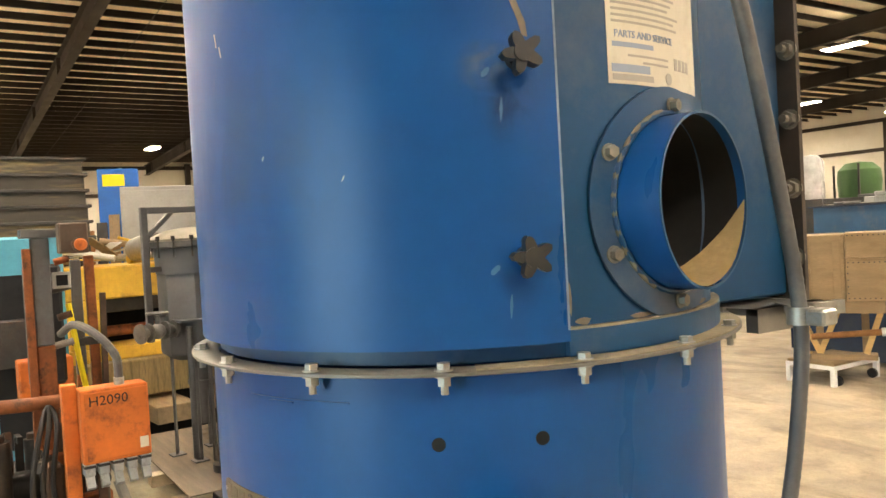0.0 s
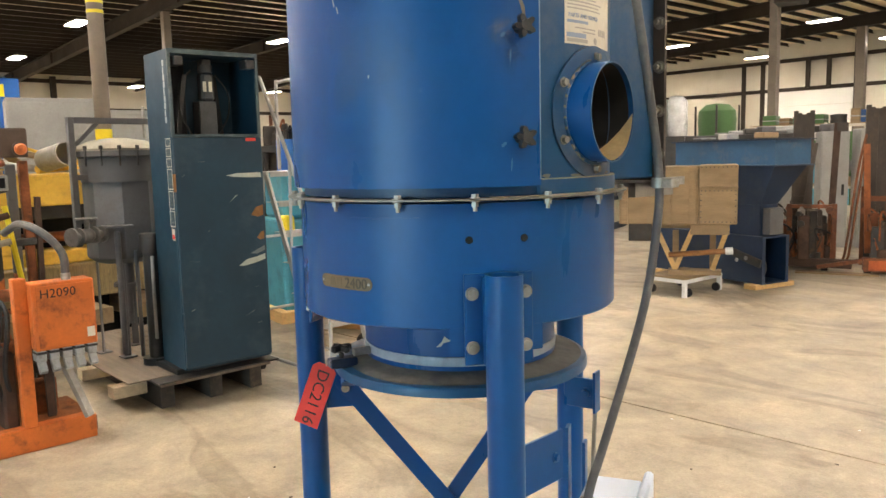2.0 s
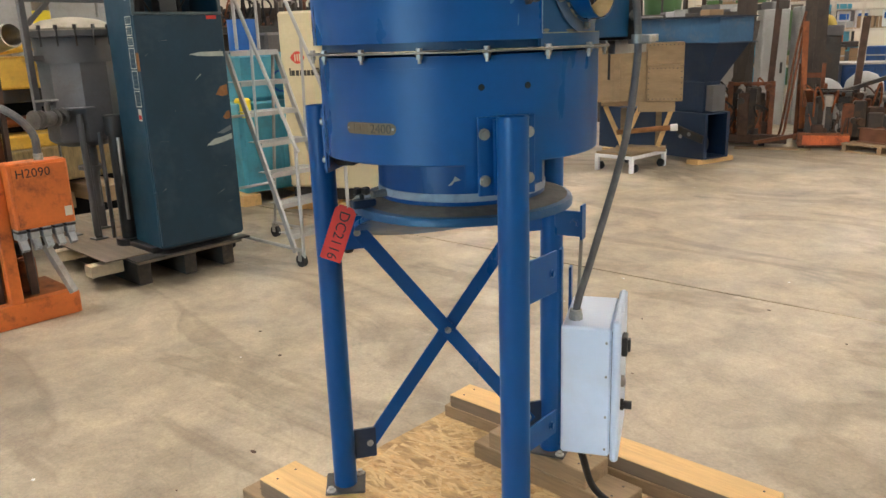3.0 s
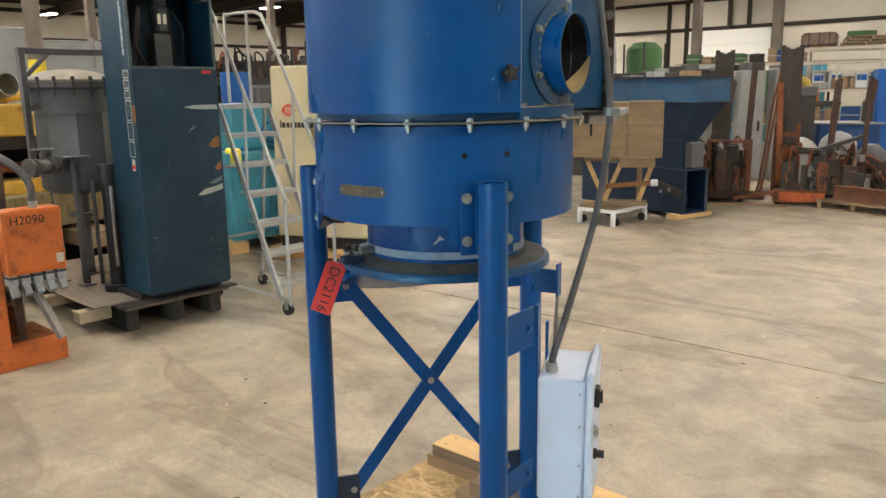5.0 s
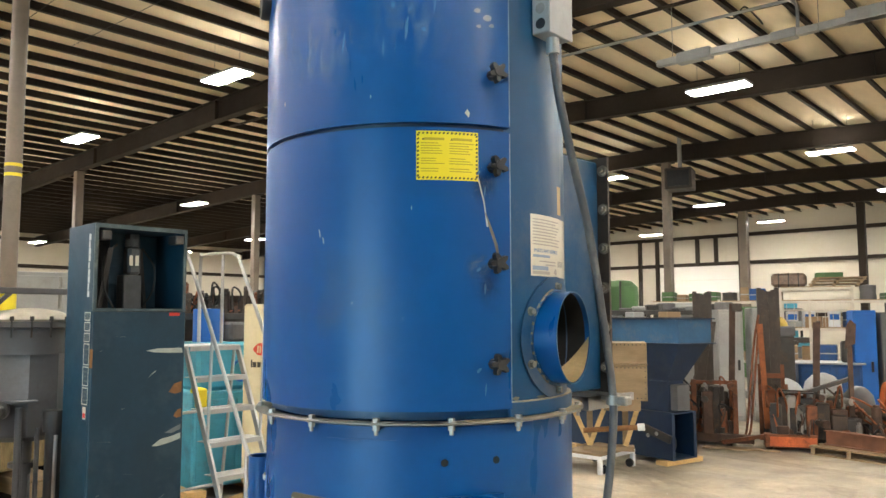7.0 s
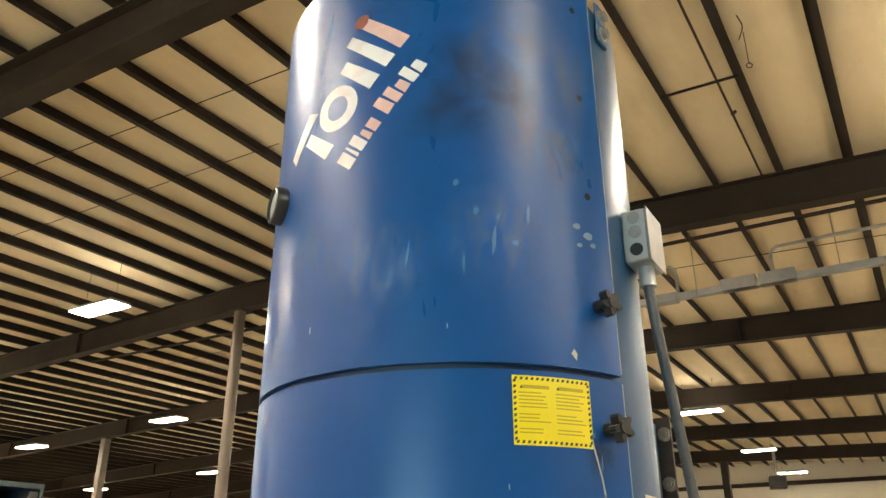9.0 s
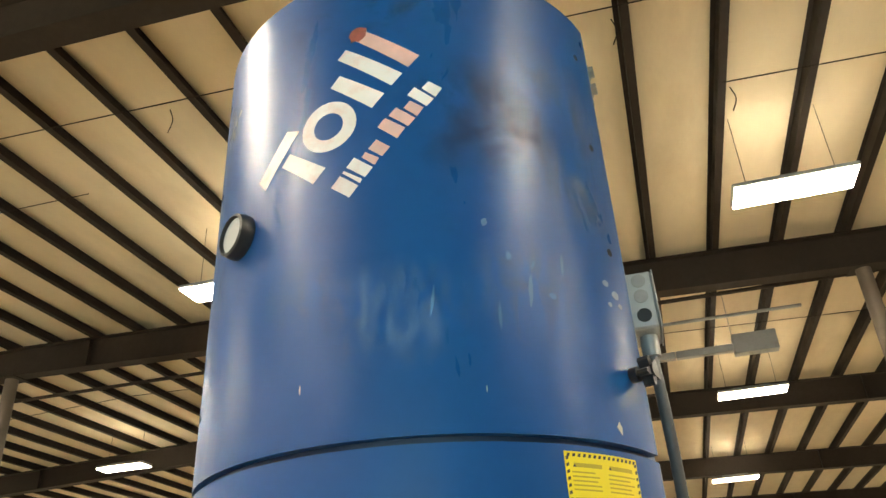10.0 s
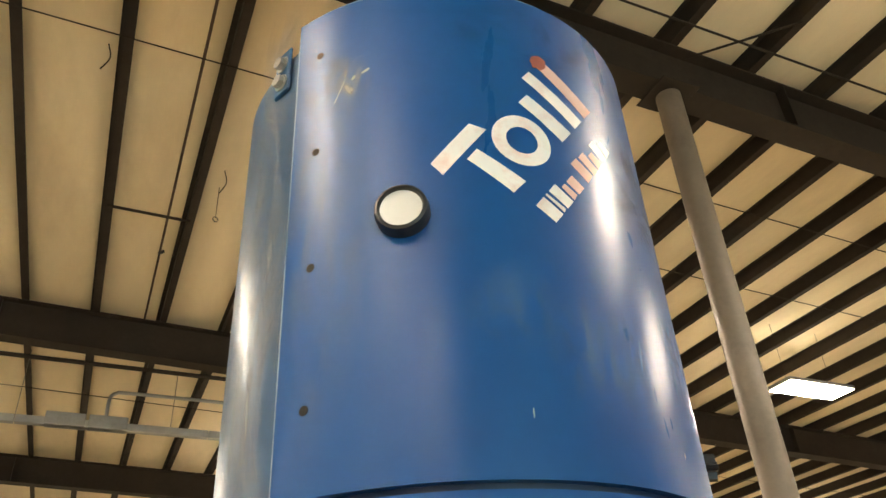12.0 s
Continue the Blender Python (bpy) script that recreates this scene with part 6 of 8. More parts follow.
part("mast_edge", bx(B(), -0.47, -0.352, 0.1, -0.43, -0.306, 1.80, bevel=0.005), ORANGE_WORN, unit, "orange edge rail beside the post")
part("mast_post", bar(B(), (-0.63, 0.045, 0.1), (-0.63, 0.035, 1.74), 0.055, 0.05, (1, 0, 0), 0.005), ORANGE_WORN, unit)
part("mast_post", bar(B(), (-0.60, 0.085, 0.9), (-0.60, 0.10, 1.50), 0.05, 0.03), RUSTY, unit)
part("mast_clamp", bx(B(), -0.66, -0.09, 1.18, -0.585, 0.075, 1.23, bevel=0.006), STEEL_DARK, unit)
part("gear_case", bx(B(), -0.75, -0.33, 0.95, -0.66, -0.12, 1.70, bevel=0.02), BLACK, unit, "black greasy gear case")
bm = bx(B(), -0.54, -0.19, 1.55, -0.50, -0.09, 1.65, bevel=0.004)
part("square_tube", bm, GREY_LIGHT, unit, "open end of a pale square tube")
# flat near-black plate paints the shade in the tube end
part("tube_mouth", bx(B(), -0.4995, -0.172, 1.568, -0.498, -0.108, 1.632), HOLLOW_SHADE, unit)
for k in range(4):
    z = 1.20 + 0.17 * k
    part("fitting", rod(B(), (-0.56, -0.20 + 0.03 * (k % 2), z), (-0.56, -0.09, z + 0.02), 0.022, 10), (STEEL, RUSTY, STEEL_DARK, ORANGE_WORN)[k], unit)
part("mast_head", bx(B(), -0.52, -0.36, 1.861, -0.42, -0.02, 1.915, bevel=0.006), GREY_PAINT, unit)
bm = bx(B(), -0.415, -0.17, 1.76, -0.30, -0.01, 1.94, bevel=0.008)
rod(bm, (-0.30, -0.06, 1.81), (-0.28, -0.06, 1.81), 0.045, 16)
part("beacon_box", bm, surface("brown_lamp_box", (0.085, 0.055, 0.038), 0.6), unit, "brown lamp housing")
part("beacon", lathe(B(), [(0.036, 0), (0.036, 0.02), (0.026, 0.034), (0.001, 0.038)], 20, m=pose(-0.28, -0.06, 1.81, 0, 90, 0)), ORANGE, unit, "orange beacon lens")
part("yellow_hose", tube(B(), spline([(-0.60, -0.10, 1.45), (-0.58, -0.06, 1.1), (-0.60, -0.02, 0.85)], 6), 0.018, 8), YELLOW_TAPE, unit, "yellow hose")
part("rear_box", bx(B(), -1.30, -0.35, 0.74, -1.10, -0.02, 1.06, bevel=0.008), ORANGE, unit, "second orange box")
part("reel", lathe(B(), [(0.05, -0.1), (0.2, -0.1), (0.2, -0.08), (0.1, -0.07), (0.1, 0.07), (0.2, 0.08), (0.2, 0.1), (0.05, 0.1)], 28, m=pose(-0.4, -0.42, 0.42, 90, 0, 0)), RUBBER, unit, "black hose reel")
part("tow_arm", bar(B(), (0.05, 0.0, 0.48), (0.20, 0.07, 0.18), 0.045, 0.035), STEEL, unit, "grey steel arm")
part("cross_pipe", rod(B(), (-0.3, -0.75, 0.93), (-0.3, -0.05, 0.90), 0.04, 14), ORANGE_WORN, unit)
post = thing("machine_post", "turquoise machine frame behind the lift unit", "machine", (-5.75, -0.75, 0))
part("frame", bx(B(), -0.15, -0.75, 0, 0.3, 0.60, 1.90, bevel=0.02), TURQ, post)
part("panel", bx(B(), 0.301, -0.70, 0.3, 0.31, -0.12, 1.7, bevel=0.004), TURQ, post)
# flat near-black plate paints the shade of an opening
part("recess", bx(B(), 0.301, 0.12, 0.35, 0.308, 0.55, 1.62, bevel=0.002), HOLLOW_SHADE, post, "near-black plate painting a shaded opening")
part("guard", bx(B(), 0.309, 0.05, 0.95, 0.36, 0.50, 1.30, bevel=0.01), STEEL_DARK, post)
part("conduit", rod(B(), (0.33, 0.02, 0.1), (0.33, 0.02, 1.85), 0.02, 10), BLUE_DARK, post)
for z in (0.75, 1.2, 1.55):
    part("knob", rod(B(), (0.31, -0.2, z), (0.36, -0.2, z), 0.035, 14), BLACK, post)

# ---- yellow machine, stacked bins, scrap, far storage on the left ----
ym = thing("yellow_machine", "long yellow machine bed with a dark opening", "machine", (-7.2, 0.55, 0.0), 8.0)
part("bed", bx(B(), -0.7, -0.75, 0.78, 0.7, 1.6, 0.90, bevel=0.01), YELLOW, ym)
part("upper_rail", bx(B(), -0.7, -0.75, 1.33, 0.72, 1.6, 1.62, bevel=0.015), YELLOW, ym)
part("upright", bx(B(), 0.3, -0.72, 0.90, 0.70, -0.45, 1.33, bevel=0.01), YELLOW, ym)
part("upright", bx(B(), 0.3, 1.2, 0.90, 0.70, 1.58, 1.33, bevel=0.01), YELLOW, ym)
# solid near-black block paints the shade of the recess
part("recess", bx(B(), -0.6, -0.45, 0.90, 0.25, 1.2, 1.33), HOLLOW_SHADE, ym, "near-black block painting a shaded recess")
part("shaft", rod(B(), (0.45, -0.45, 1.02), (0.45, 1.2, 1.02), 0.05, 16), ORANGE_WORN, ym)
part("cover", bx(B(), 0.3, -0.45, 1.2, 0.6, 1.2, 1.33, bevel=0.01), STEEL_DARK, ym)
part("plinth", bx(B(), -0.75, -0.8, 0.45, 0.85, 1.65, 0.775, bevel=0.01), surface("stained_drip_paint", (0.27, 0.20, 0.09), 0.7, 0, 0.5, 6, 30, 0.2, (0.05, 0.045, 0.035), 0.9, 6.0, (1, 5, 0.6)), ym, "stained yellow plinth")
# near-black block paints the shade below the plinth
part("sub_frame", bx(B(), -0.7, -0.7, 0.0, 0.6, 1.5, 0.45, bevel=0.01), HOLLOW_SHADE, ym)
for k in range(4):
    part("timber", bx(B(), 0.55, -0.8 + 0.6 * k, 0.25, 1.25, -0.45 + 0.6 * k, 0.40, bevel=0.006), PINE_OLD, ym, "timber bearer")
scrap = thing("scrap_pile", "heap of bent pipe and sheet scrap on the machine", "scrap", (-7.1, 0.5, 1.62))
rnd = random.Random(8)
for k in range(26):
    x, y, a, l = rnd.uniform(-0.4, 0.5), rnd.uniform(-0.5, 1.2), rnd.uniform(0, 6.3), rnd.uniform(0.3, 0.9)
    h = rnd.uniform(0.03, 0.22)
    bm = B()
    p, q = (x, y, h * 0.3 + 0.03), (x + l * math.cos(a) * 0.5, y + l * math.sin(a), h + 0.05)
    if k % 3:
        rod(bm, p, q, rnd.uniform(0.015, 0.05), 10)
    else:
        bar(bm, p, q, rnd.uniform(0.06, 0.2), 0.01)
    part("scrap_piece", bm, (STEEL, GALV, YELLOW, PINE_OLD, GREY_LIGHT)[k % 5], scrap)
part("duct_end", lathe(B(), [(0.10, 0), (0.11, 0), (0.11, 0.34), (0.10, 0.34), (0.10, 0)], 24, m=pose(0.45, 0.05, 0.13, 0, 80, 20)), STEEL, scrap, "round galvanised duct end")

bin_first = None
for k in range(5):
    if bin_first is None:
        bin_first = thing("steel_bin", "dark steel parts bin in a stack", "bin", (-7.8, -0.75, 0), 4.0, group="stacked bins")
        bm = B()
        for a, b in (((-0.55, -0.95, 0), (0.55, 0.95, 0.01)), ((-0.55, -0.95, 0.01), (-0.53, 0.95, 0.145)), ((0.53, -0.95, 0.01), (0.55, 0.95, 0.145)), ((-0.53, -0.95, 0.01), (0.53, -0.93, 0.145)), ((-0.53, 0.93, 0.01), (0.53, 0.95, 0.145))):
            bx(bm, *a, *b)
        part("tray", bm, surface("brown_steel_bin", (0.050, 0.042, 0.033), 0.6, 0.2, 0.3, 3, 30, 0.2, (0.30, 0.23, 0.10), 0.55, 2.2, (1, 0.5, 5)), bin_first)
        part("rim", bx(B(), 0.551, -0.97, 0.12, 0.58, 0.97, 0.15, bevel=0.004), STEEL_DARK, bin_first)
        part("rim", bx(B(), -0.5, 0.951, 0.12, 0.58, 0.985, 0.15, bevel=0.004), STEEL_DARK, bin_first)
        bin_first.matrix_basis = pose(-7.8, -0.75, 1.92, 0, 0, 4)
    else:
        copy_thing(bin_first, pose(-7.8 + 0.015 * k, -0.75 - 0.01 * k, 1.92 + 0.152 * k, 0, 0, 4 + 0.5 * (k % 2)))
stand = thing("bin_stand", "dark steel stand below the stacked bins", "stand", (-7.8, -0.75, 0), 4.0)
part("top", bx(B(), -0.6, -1.0, 1.82, 0.6, 1.0, 1.918, bevel=0.006), STEEL_DARK, stand)
for x in (-0.5, 0.5):
    for y in (-0.9, 0.9):
        part("leg", bx(B(), x - 0.05, y - 0.05, 0, x + 0.05, y + 0.05, 1.82, bevel=0.006), STEEL_DARK, stand)


def big_case(name, at, turn, size, material, label, category="cabinet", doors=2, z=0.0):
    ob = thing(name, label, category, (at[0], at[1], z), turn)
    d, w, h = size
    part("body", bx(B(), -d / 2, -w / 2, 0.0, d / 2, w / 2, h, bevel=0.012), material, ob)
    for k in range(doors):
        y0 = -w / 2 + w * k / doors + 0.02
        y1 = -w / 2 + w * (k + 1) / doors - 0.02
        p = part("door", bx(B(), d / 2 + 0.001, y0, 0.08, d / 2 + 0.018, y1, h - 0.06, bevel=0.006), material, ob)
        part("handle", bx(B(), d / 2 + 0.018, y1 - 0.09, h * 0.5 - 0.09, d / 2 + 0.04, y1 - 0.05, h * 0.5 + 0.09, bevel=0.006), BLACK, p)
    return ob


big_case("storage_cabinet", (-11.6, 1.75), -8, (0.9, 1.25, 2.68), GREY_LIGHT, "large pale grey steel cabinet", doors=1)
big_case("storage_cabinet", (-11.2, 2.9), -8, (0.9, 0.9, 2.5), GREY_LIGHT, "large pale grey steel cabinet", doors=1)
ban = thing("sheet_stack", "bright blue panel with leaning rusty sheets", "panel", (-13.4, 1.35, 0), -6)
part("panel", bx(B(), -0.1, -0.33, 1.4, 0.1, 0.33, 3.15, bevel=0.02), BLUE_BRIGHT, ban)
part("panel_print", bx(B(), 0.101, -0.25, 2.85, 0.105, 0.1, 3.05), LABEL_YELLOW, ban, "yellow printed patch")
part("support", bx(B(), -0.3, -0.5, 0, 0.1, 0.5, 1.4, bevel=0.02), STEEL_DARK, ban)
for k in range(5):
    part("sheet", bar(B(), (0.2 + 0.05 * k, -0.55 + 0.2 * k, 0.0), (0.12, -0.5 + 0.2 * k, 2.1 + 0.13 * (k % 3)), 0.17, 0.03), (RUST_CHIP, STEEL_DARK, PINE_OLD)[k % 3], ban)

# ---- rolling ladder, compressor and machines behind ----
ladder = thing("rolling_ladder", "grey metal rolling ladder with handrails", "ladder", (-3.42, 1.865, 0), 185.0)
# local x runs up the stair, y across it
HW = 0.235
for s in (-1, 1):
    y = HW * s
    part("stringer", bar(B(), (0.09, y, 0.10), (0.76, y, 1.60), 0.045, 0.020, (0, 1, 0)), GALV, ladder)
    part("rear_strut", rod(B(), (0.98, y, 0.10), (0.80, y, 1.58), 0.014, 10), GALV, ladder)
    part("base_rail", rod(B(), (0.02, y, 0.13), (1.0, y, 0.13), 0.014, 10), GALV, ladder)
    part("handrail", tube(B(), spline([(-0.01, y, 0.06), (-0.01, y, 0.86), (0.02, y, 0.98), (0.70, y, 2.20), (0.80, y, 2.33), (0.92, y, 2.36), (1.24, y, 2.36), (1.30, y, 2.30), (1.30, y, 1.62)], 7), 0.0145, 10), GALV, ladder)
    part("rail_post", rod(B(), (0.98, y, 1.62), (0.98, y, 2.36), 0.013, 10), GALV, ladder)
    part("rail_post", rod(B(), (0.45, y, 0.92), (0.42, y, 1.69), 0.012, 10), GALV, ladder)
    part("platform_rail", rod(B(), (0.74, y, 1.60), (1.30, y, 1.60), 0.014, 10), GALV, ladder)
    for x in (0.02, 0.98):
        c = B()
        rod(c, (x, y - 0.018, 0.05), (x, y + 0.018, 0.05), 0.05, 20)
        wheel = part("caster", c, RUBBER, ladder, "black caster wheel")
        part("fork", bx(B(), x - 0.02, y - 0.026, 0.045, x + 0.02, y + 0.026, 0.125, bevel=0.004), STEEL, wheel)
for k in range(7):
    x, z = 0.15 + 0.098 * k, 0.23 * (k + 1)
    st = B()
    d = 0.15 if k < 6 else 0.55
    bx(st, x - 0.02, -HW + 0.012, z - 0.006, x + d, HW - 0.012, z, bevel=0.001)
    bx(st, x - 0.024, -HW + 0.012, z - 0.036, x - 0.020, HW - 0.012, z)
    step = part("step", st, GALV, ladder, "grey expanded-metal step")
    for j in range(4):
        part("grip_bar", bx(B(), x + 0.005 + 0.03 * j, -HW + 0.03, z, x + 0.012 + 0.03 * j, HW - 0.03, z + 0.002), GALV, step)
part("cross_bar", rod(B(), (0.93, -HW, 0.5), (0.93, HW, 0.5), 0.012), GALV, ladder)
part("cross_bar", rod(B(), (0.86, -HW, 1.1), (0.86, HW, 1.1), 0.012), GALV, ladder)

comp = thing("air_compressor", "cream compressor cabinet with a red badge", "compressor", (-5.10, 3.62, 0.10), -62.0)
part("cabinet", bx(B(), -0.6, -0.62, 0.12, 0.6, 0.62, 1.86, bevel=0.02), CREAM, comp)
part("front_panel", bx(B(), 0.601, -0.60, 0.14, 0.612, 0.60, 1.84, bevel=0.004), CREAM, comp)
part("plinth", bx(B(), -0.58, -0.6, 0.0, 0.58, 0.6, 0.12, bevel=0.01), BLACK, comp)
bm = poly(B(), [(0.07 * math.cos(a) * (1 + 0.12 * math.cos(4 * a)), 0.06 * math.sin(a)) for a in [k * math.tau / 20 for k in range(20)]], 0, 0.002, pose(0.6125, -0.42, 1.42, 0, 0, 90) @ pose(0, 0, 0, 90, 0, 0))
badge = part("badge", bm, surface("red_badge", (0.6, 0.06, 0.03), 0.5), comp, "red round badge with pale bars")
for y in (-0.445, -0.42, -0.395):
    part("badge_bar", bx(B(), 0.6147, y - 0.006, 1.385, 0.616, y + 0.006, 1.455), CREAM, badge)
bm = B()
y = -0.52
for k, w in enumerate((0.02, 0.05, 0.045, 0.045, 0.035, 0.045, 0.05, 0.02, 0.02, 0.05, 0.05, 0.05)):
    bx(bm, 0.6125, y, 1.245, 0.6138, y + w * 0.8, 1.245 + (0.075 if k in (0, 7, 8, 11) else 0.052))
    y += w
part("maker_mark", bm, LABEL_INK, comp, "row of black bars")
part("side_grille", bx(B(), -0.4, -0.632, 0.3, 0.4, -0.621, 0.7, bevel=0.004), STEEL_DARK, comp)
pal = thing("pallet", "plain wooden pallet under the compressor", "pallet", (-5.10, 3.62, 0), -62.0)
for k in range(6):
    part("board", bx(B(), -0.7, -0.72 + 0.25 * k, 0.075, 0.75, -0.55 + 0.25 * k, 0.098, bevel=0.002), PINE, pal)
for x in (-0.6, 0.0, 0.62):
    part("stringer", bx(B(), x - 0.03, -0.72, 0, x + 0.03, 0.9, 0.075, bevel=0.002), PINE, pal)
tyre = thing("tyre", "black rubber tyre lying by the ladder", "tyre", (-4.25, 2.62, 0.0))
part("tread", lathe(B(), [(0.10, 0.0), (0.17, 0.0), (0.19, 0.03), (0.19, 0.10), (0.17, 0.13), (0.10, 0.13), (0.09, 0.1), (0.09, 0.03), (0.10, 0.0)], 32), RUBBER, tyre)

lathe_m = thing("turquoise_machine", "turquoise machine with small blue and yellow fittings", "machine", (-6.25, 3.02, 0.12), -5.0)
part("base", bx(B(), -0.4, -0.42, 0.0, 0.4, 0.42, 0.95, bevel=0.015), TURQ, lathe_m)
part("door", bx(B(), 0.401, -0.38, 0.08, 0.412, 0.02, 0.88, bevel=0.004), TURQ, lathe_m)
part("door", bx(B(), 0.401, 0.05, 0.08, 0.412, 0.38, 0.88, bevel=0.004), TURQ, lathe_m)
part("head", bx(B(), -0.3, -0.32, 0.95, 0.25, 0.30, 1.45, bevel=0.04), TURQ, lathe_m)
part("motor", rod(B(), (0.0, -0.1, 1.45), (0.0, -0.1, 1.80), 0.16, 24), BLUE_BRIGHT, lathe_m, "blue motor")
part("gearbox", bx(B(), -0.2, 0.05, 1.45, 0.22, 0.36, 1.66, bevel=0.03), GREY_PAINT, lathe_m)
part("yellow_guard", bx(B(), 0.26, -0.40, 0.80, 0.44, -0.28, 1.0, bevel=0.02), YELLOW_TAPE, lathe_m, "yellow guard")
part("hand_wheel", lathe(B(), [(0.10, -0.01), (0.12, -0.01), (0.12, 0.01), (0.10, 0.01), (0.10, -0.01)], 24, m=pose(0.30, 0.15, 1.15, 0, 90, 0)), BLUE_BRIGHT, lathe_m)
part("bearer", bx(B(), -0.5, -0.5, -0.12, 0.5, -0.3, 0.0), PINE, lathe_m, "pine bearer")
part("bearer", bx(B(), -0.5, 0.3, -0.12, 0.5, 0.5, 0.0), PINE, lathe_m, "pine bearer")

# low clutter far behind: work benches and machines in rows
rnd = random.Random(21)


def far_machine(at, turn, size, mat_a, mat_b, label, z=0.0):
    ob = thing("machine", label, "machine", (at[0], at[1], z), turn, group="machines in the far rows")
    d, w, h = size
    part("base", bx(B(), -d / 2, -w / 2, 0, d / 2, w / 2, h * 0.45, bevel=0.03), mat_a, ob)
    part("column", bx(B(), -d / 2, -w * 0.22, h * 0.45, d * 0.1, w * 0.22, h, bevel=0.03), mat_a, ob)
    part("head", bx(B(), -d * 0.1, -w * 0.3, h * 0.70, d * 0.5, w * 0.18, h * 0.92, bevel=0.03), mat_b, ob)
    part("table", bx(B(), -d * 0.2, -w * 0.46, h * 0.45 + 0.001, d * 0.55, w * 0.46, h * 0.52, bevel=0.01), STEEL_DARK, ob)
    part("panel", bx(B(), d / 2 + 0.001, -w * 0.4, h * 0.1, d / 2 + 0.012, w * 0.1, h * 0.4, bevel=0.004), mat_b, ob)
    for k in range(3):
        part("fitting", rod(B(), (d * 0.1, w * (-0.3 + 0.3 * k), h * 0.52), (d * 0.1, w * (-0.3 + 0.3 * k), h * (0.6 + 0.08 * k)), 0.04, 10), (STEEL, ORANGE, BLACK)[k], ob)
    return ob


spots = []
for r, (xx, n0) in enumerate(((-9.0, 5), (-12.5, 7), (-17.0, 9), (-22.0, 10), (-28.0, 10))):
    for k in range(n0):
        spots.append((xx + rnd.uniform(-0.7, 0.7), 3.4 + r * 0.6 + 1.75 * k + rnd.uniform(-0.4, 0.4)))
pal_m = (GREY_PAINT, TURQ, GREY_LIGHT, BLUE_DARK, STEEL_DARK, GREEN, CREAM, GREY_PAINT)
for k, (x, y) in enumerate(spots):
    far_machine((x, y), rnd.uniform(-40, 40), (rnd.uniform(0.8, 1.3), rnd.uniform(0.9, 1.5), rnd.uniform(1.2, 2.05)), pal_m[k % 8], pal_m[(k * 3 + 1) % 8],
                ("grey and dark shop machine in a far row", "blue-green shop machine in a far row", "mixed grey shop machine with orange fitting")[k % 3])

# ---- blue hopper, crate on a dolly ----
hop = thing("hopper", "blue steel feed hopper on a box stand", "hopper", (-3.20, 7.55, 0.0), -12.0)
# local x runs along the front to its near corner, local y away from it
W, D = 1.6, 0.62
bm = B()
for a, b in (((-W, 0.0, 1.50), (0.0, 0.02, 1.79)), ((-W, D - 0.02, 1.50), (0.0, D, 1.79)), ((-W, 0.02, 1.50), (-W + 0.02, D - 0.02, 1.79)), ((-0.02, 0.02, 1.50), (0.0, D - 0.02, 1.79))):
    bx(bm, *a, *b)
bx(bm, -W + 0.02, 0.02, 1.66, -0.02, D - 0.02, 1.68)
part("trough", bm, BLUE_PALE, hop, "pale blue trough rim")
bm = B()
for z in (1.791, 1.484):
    bx(bm, -W - 0.04, -0.04, z, 0.04, 0.01, z + 0.015)
    bx(bm, -W - 0.04, D - 0.01, z, 0.04, D + 0.04, z + 0.015)
    bx(bm, -0.01, 0.01, z, 0.04, D - 0.01, z + 0.015)
    bx(bm, -W - 0.04, 0.01, z, -W + 0.01, D - 0.01, z + 0.015)
part("rim_flange", bm, BLUE_DARK, hop)
bm = B()
lo = [(-1.10, 0.06), (-0.24, 0.06), (-0.24, 0.36), (-1.10, 0.36)]
hi = [(-1.5, 0.02), (-0.02, 0.02), (-0.02, D - 0.03), (-1.5, D - 0.03)]
vl, vh = [bm.verts.new((x, y, 1.02)) for x, y in lo], [bm.verts.new((x, y, 1.483)) for x, y in hi]
for k in range(4):
    bm.faces.new((vl[k], vl[(k + 1) % 4], vh[(k + 1) % 4], vh[k]))
bm.faces.new(vl[::-1])
bm.faces.new(vh)
part("funnel", bm, BLUE_DARK, hop, "dark blue funnel")
part("side_hatch", bx(B(), -0.239, 0.10, 0.66, -0.13, 0.34, 0.98, bevel=0.006), GREY_PAINT, hop, "grey hatch box on the throat")
part("throat", bx(B(), -1.10, 0.06, 0.64, -0.24, 0.36, 1.019, bevel=0.004), BLUE_DARK, hop)
for a, b in (((-2.05, 0.0, 0.062), (-0.14, 0.02, 0.62)), ((-2.05, 0.0, 0.62), (-0.14, 0.46, 0.64)), ((-2.05, 0.44, 0.062), (-0.14, 0.46, 0.62)), ((-2.05, 0.02, 0.062), (-2.03, 0.44, 0.62)), ((-2.03, 0.02, 0.062), (-0.14, 0.44, 0.08)),
             ((-0.20, 0.02, 0.08), (-0.14, 0.05, 0.62)), ((-0.20, 0.41, 0.08), (-0.14, 0.44, 0.62))):
    part("stand_plate", bx(B(), *a, *b), BLUE_DARK, hop, "dark blue plate of the box stand")
part("motor", rod(B(), (-0.75, 0.22, 0.22), (-0.35, 0.22, 0.22), 0.12, 20), BLACK, hop)
part("slot_plate", bx(B(), -0.66, -0.03, 0.22, -0.22, -0.0005, 0.32, pose(0, 0, 0, 0, 14, 0), 0.004), STEEL_DARK, hop, "black slotted adjusting plate")
for x in (-0.5, -0.36):
    part("plate_bolt", hexhead(B(), (x - 0.0, -0.03, 0.36 + 0.25 * (x + 0.4)), (0, -1, 0), 0.02, 0.015), STEEL, hop)
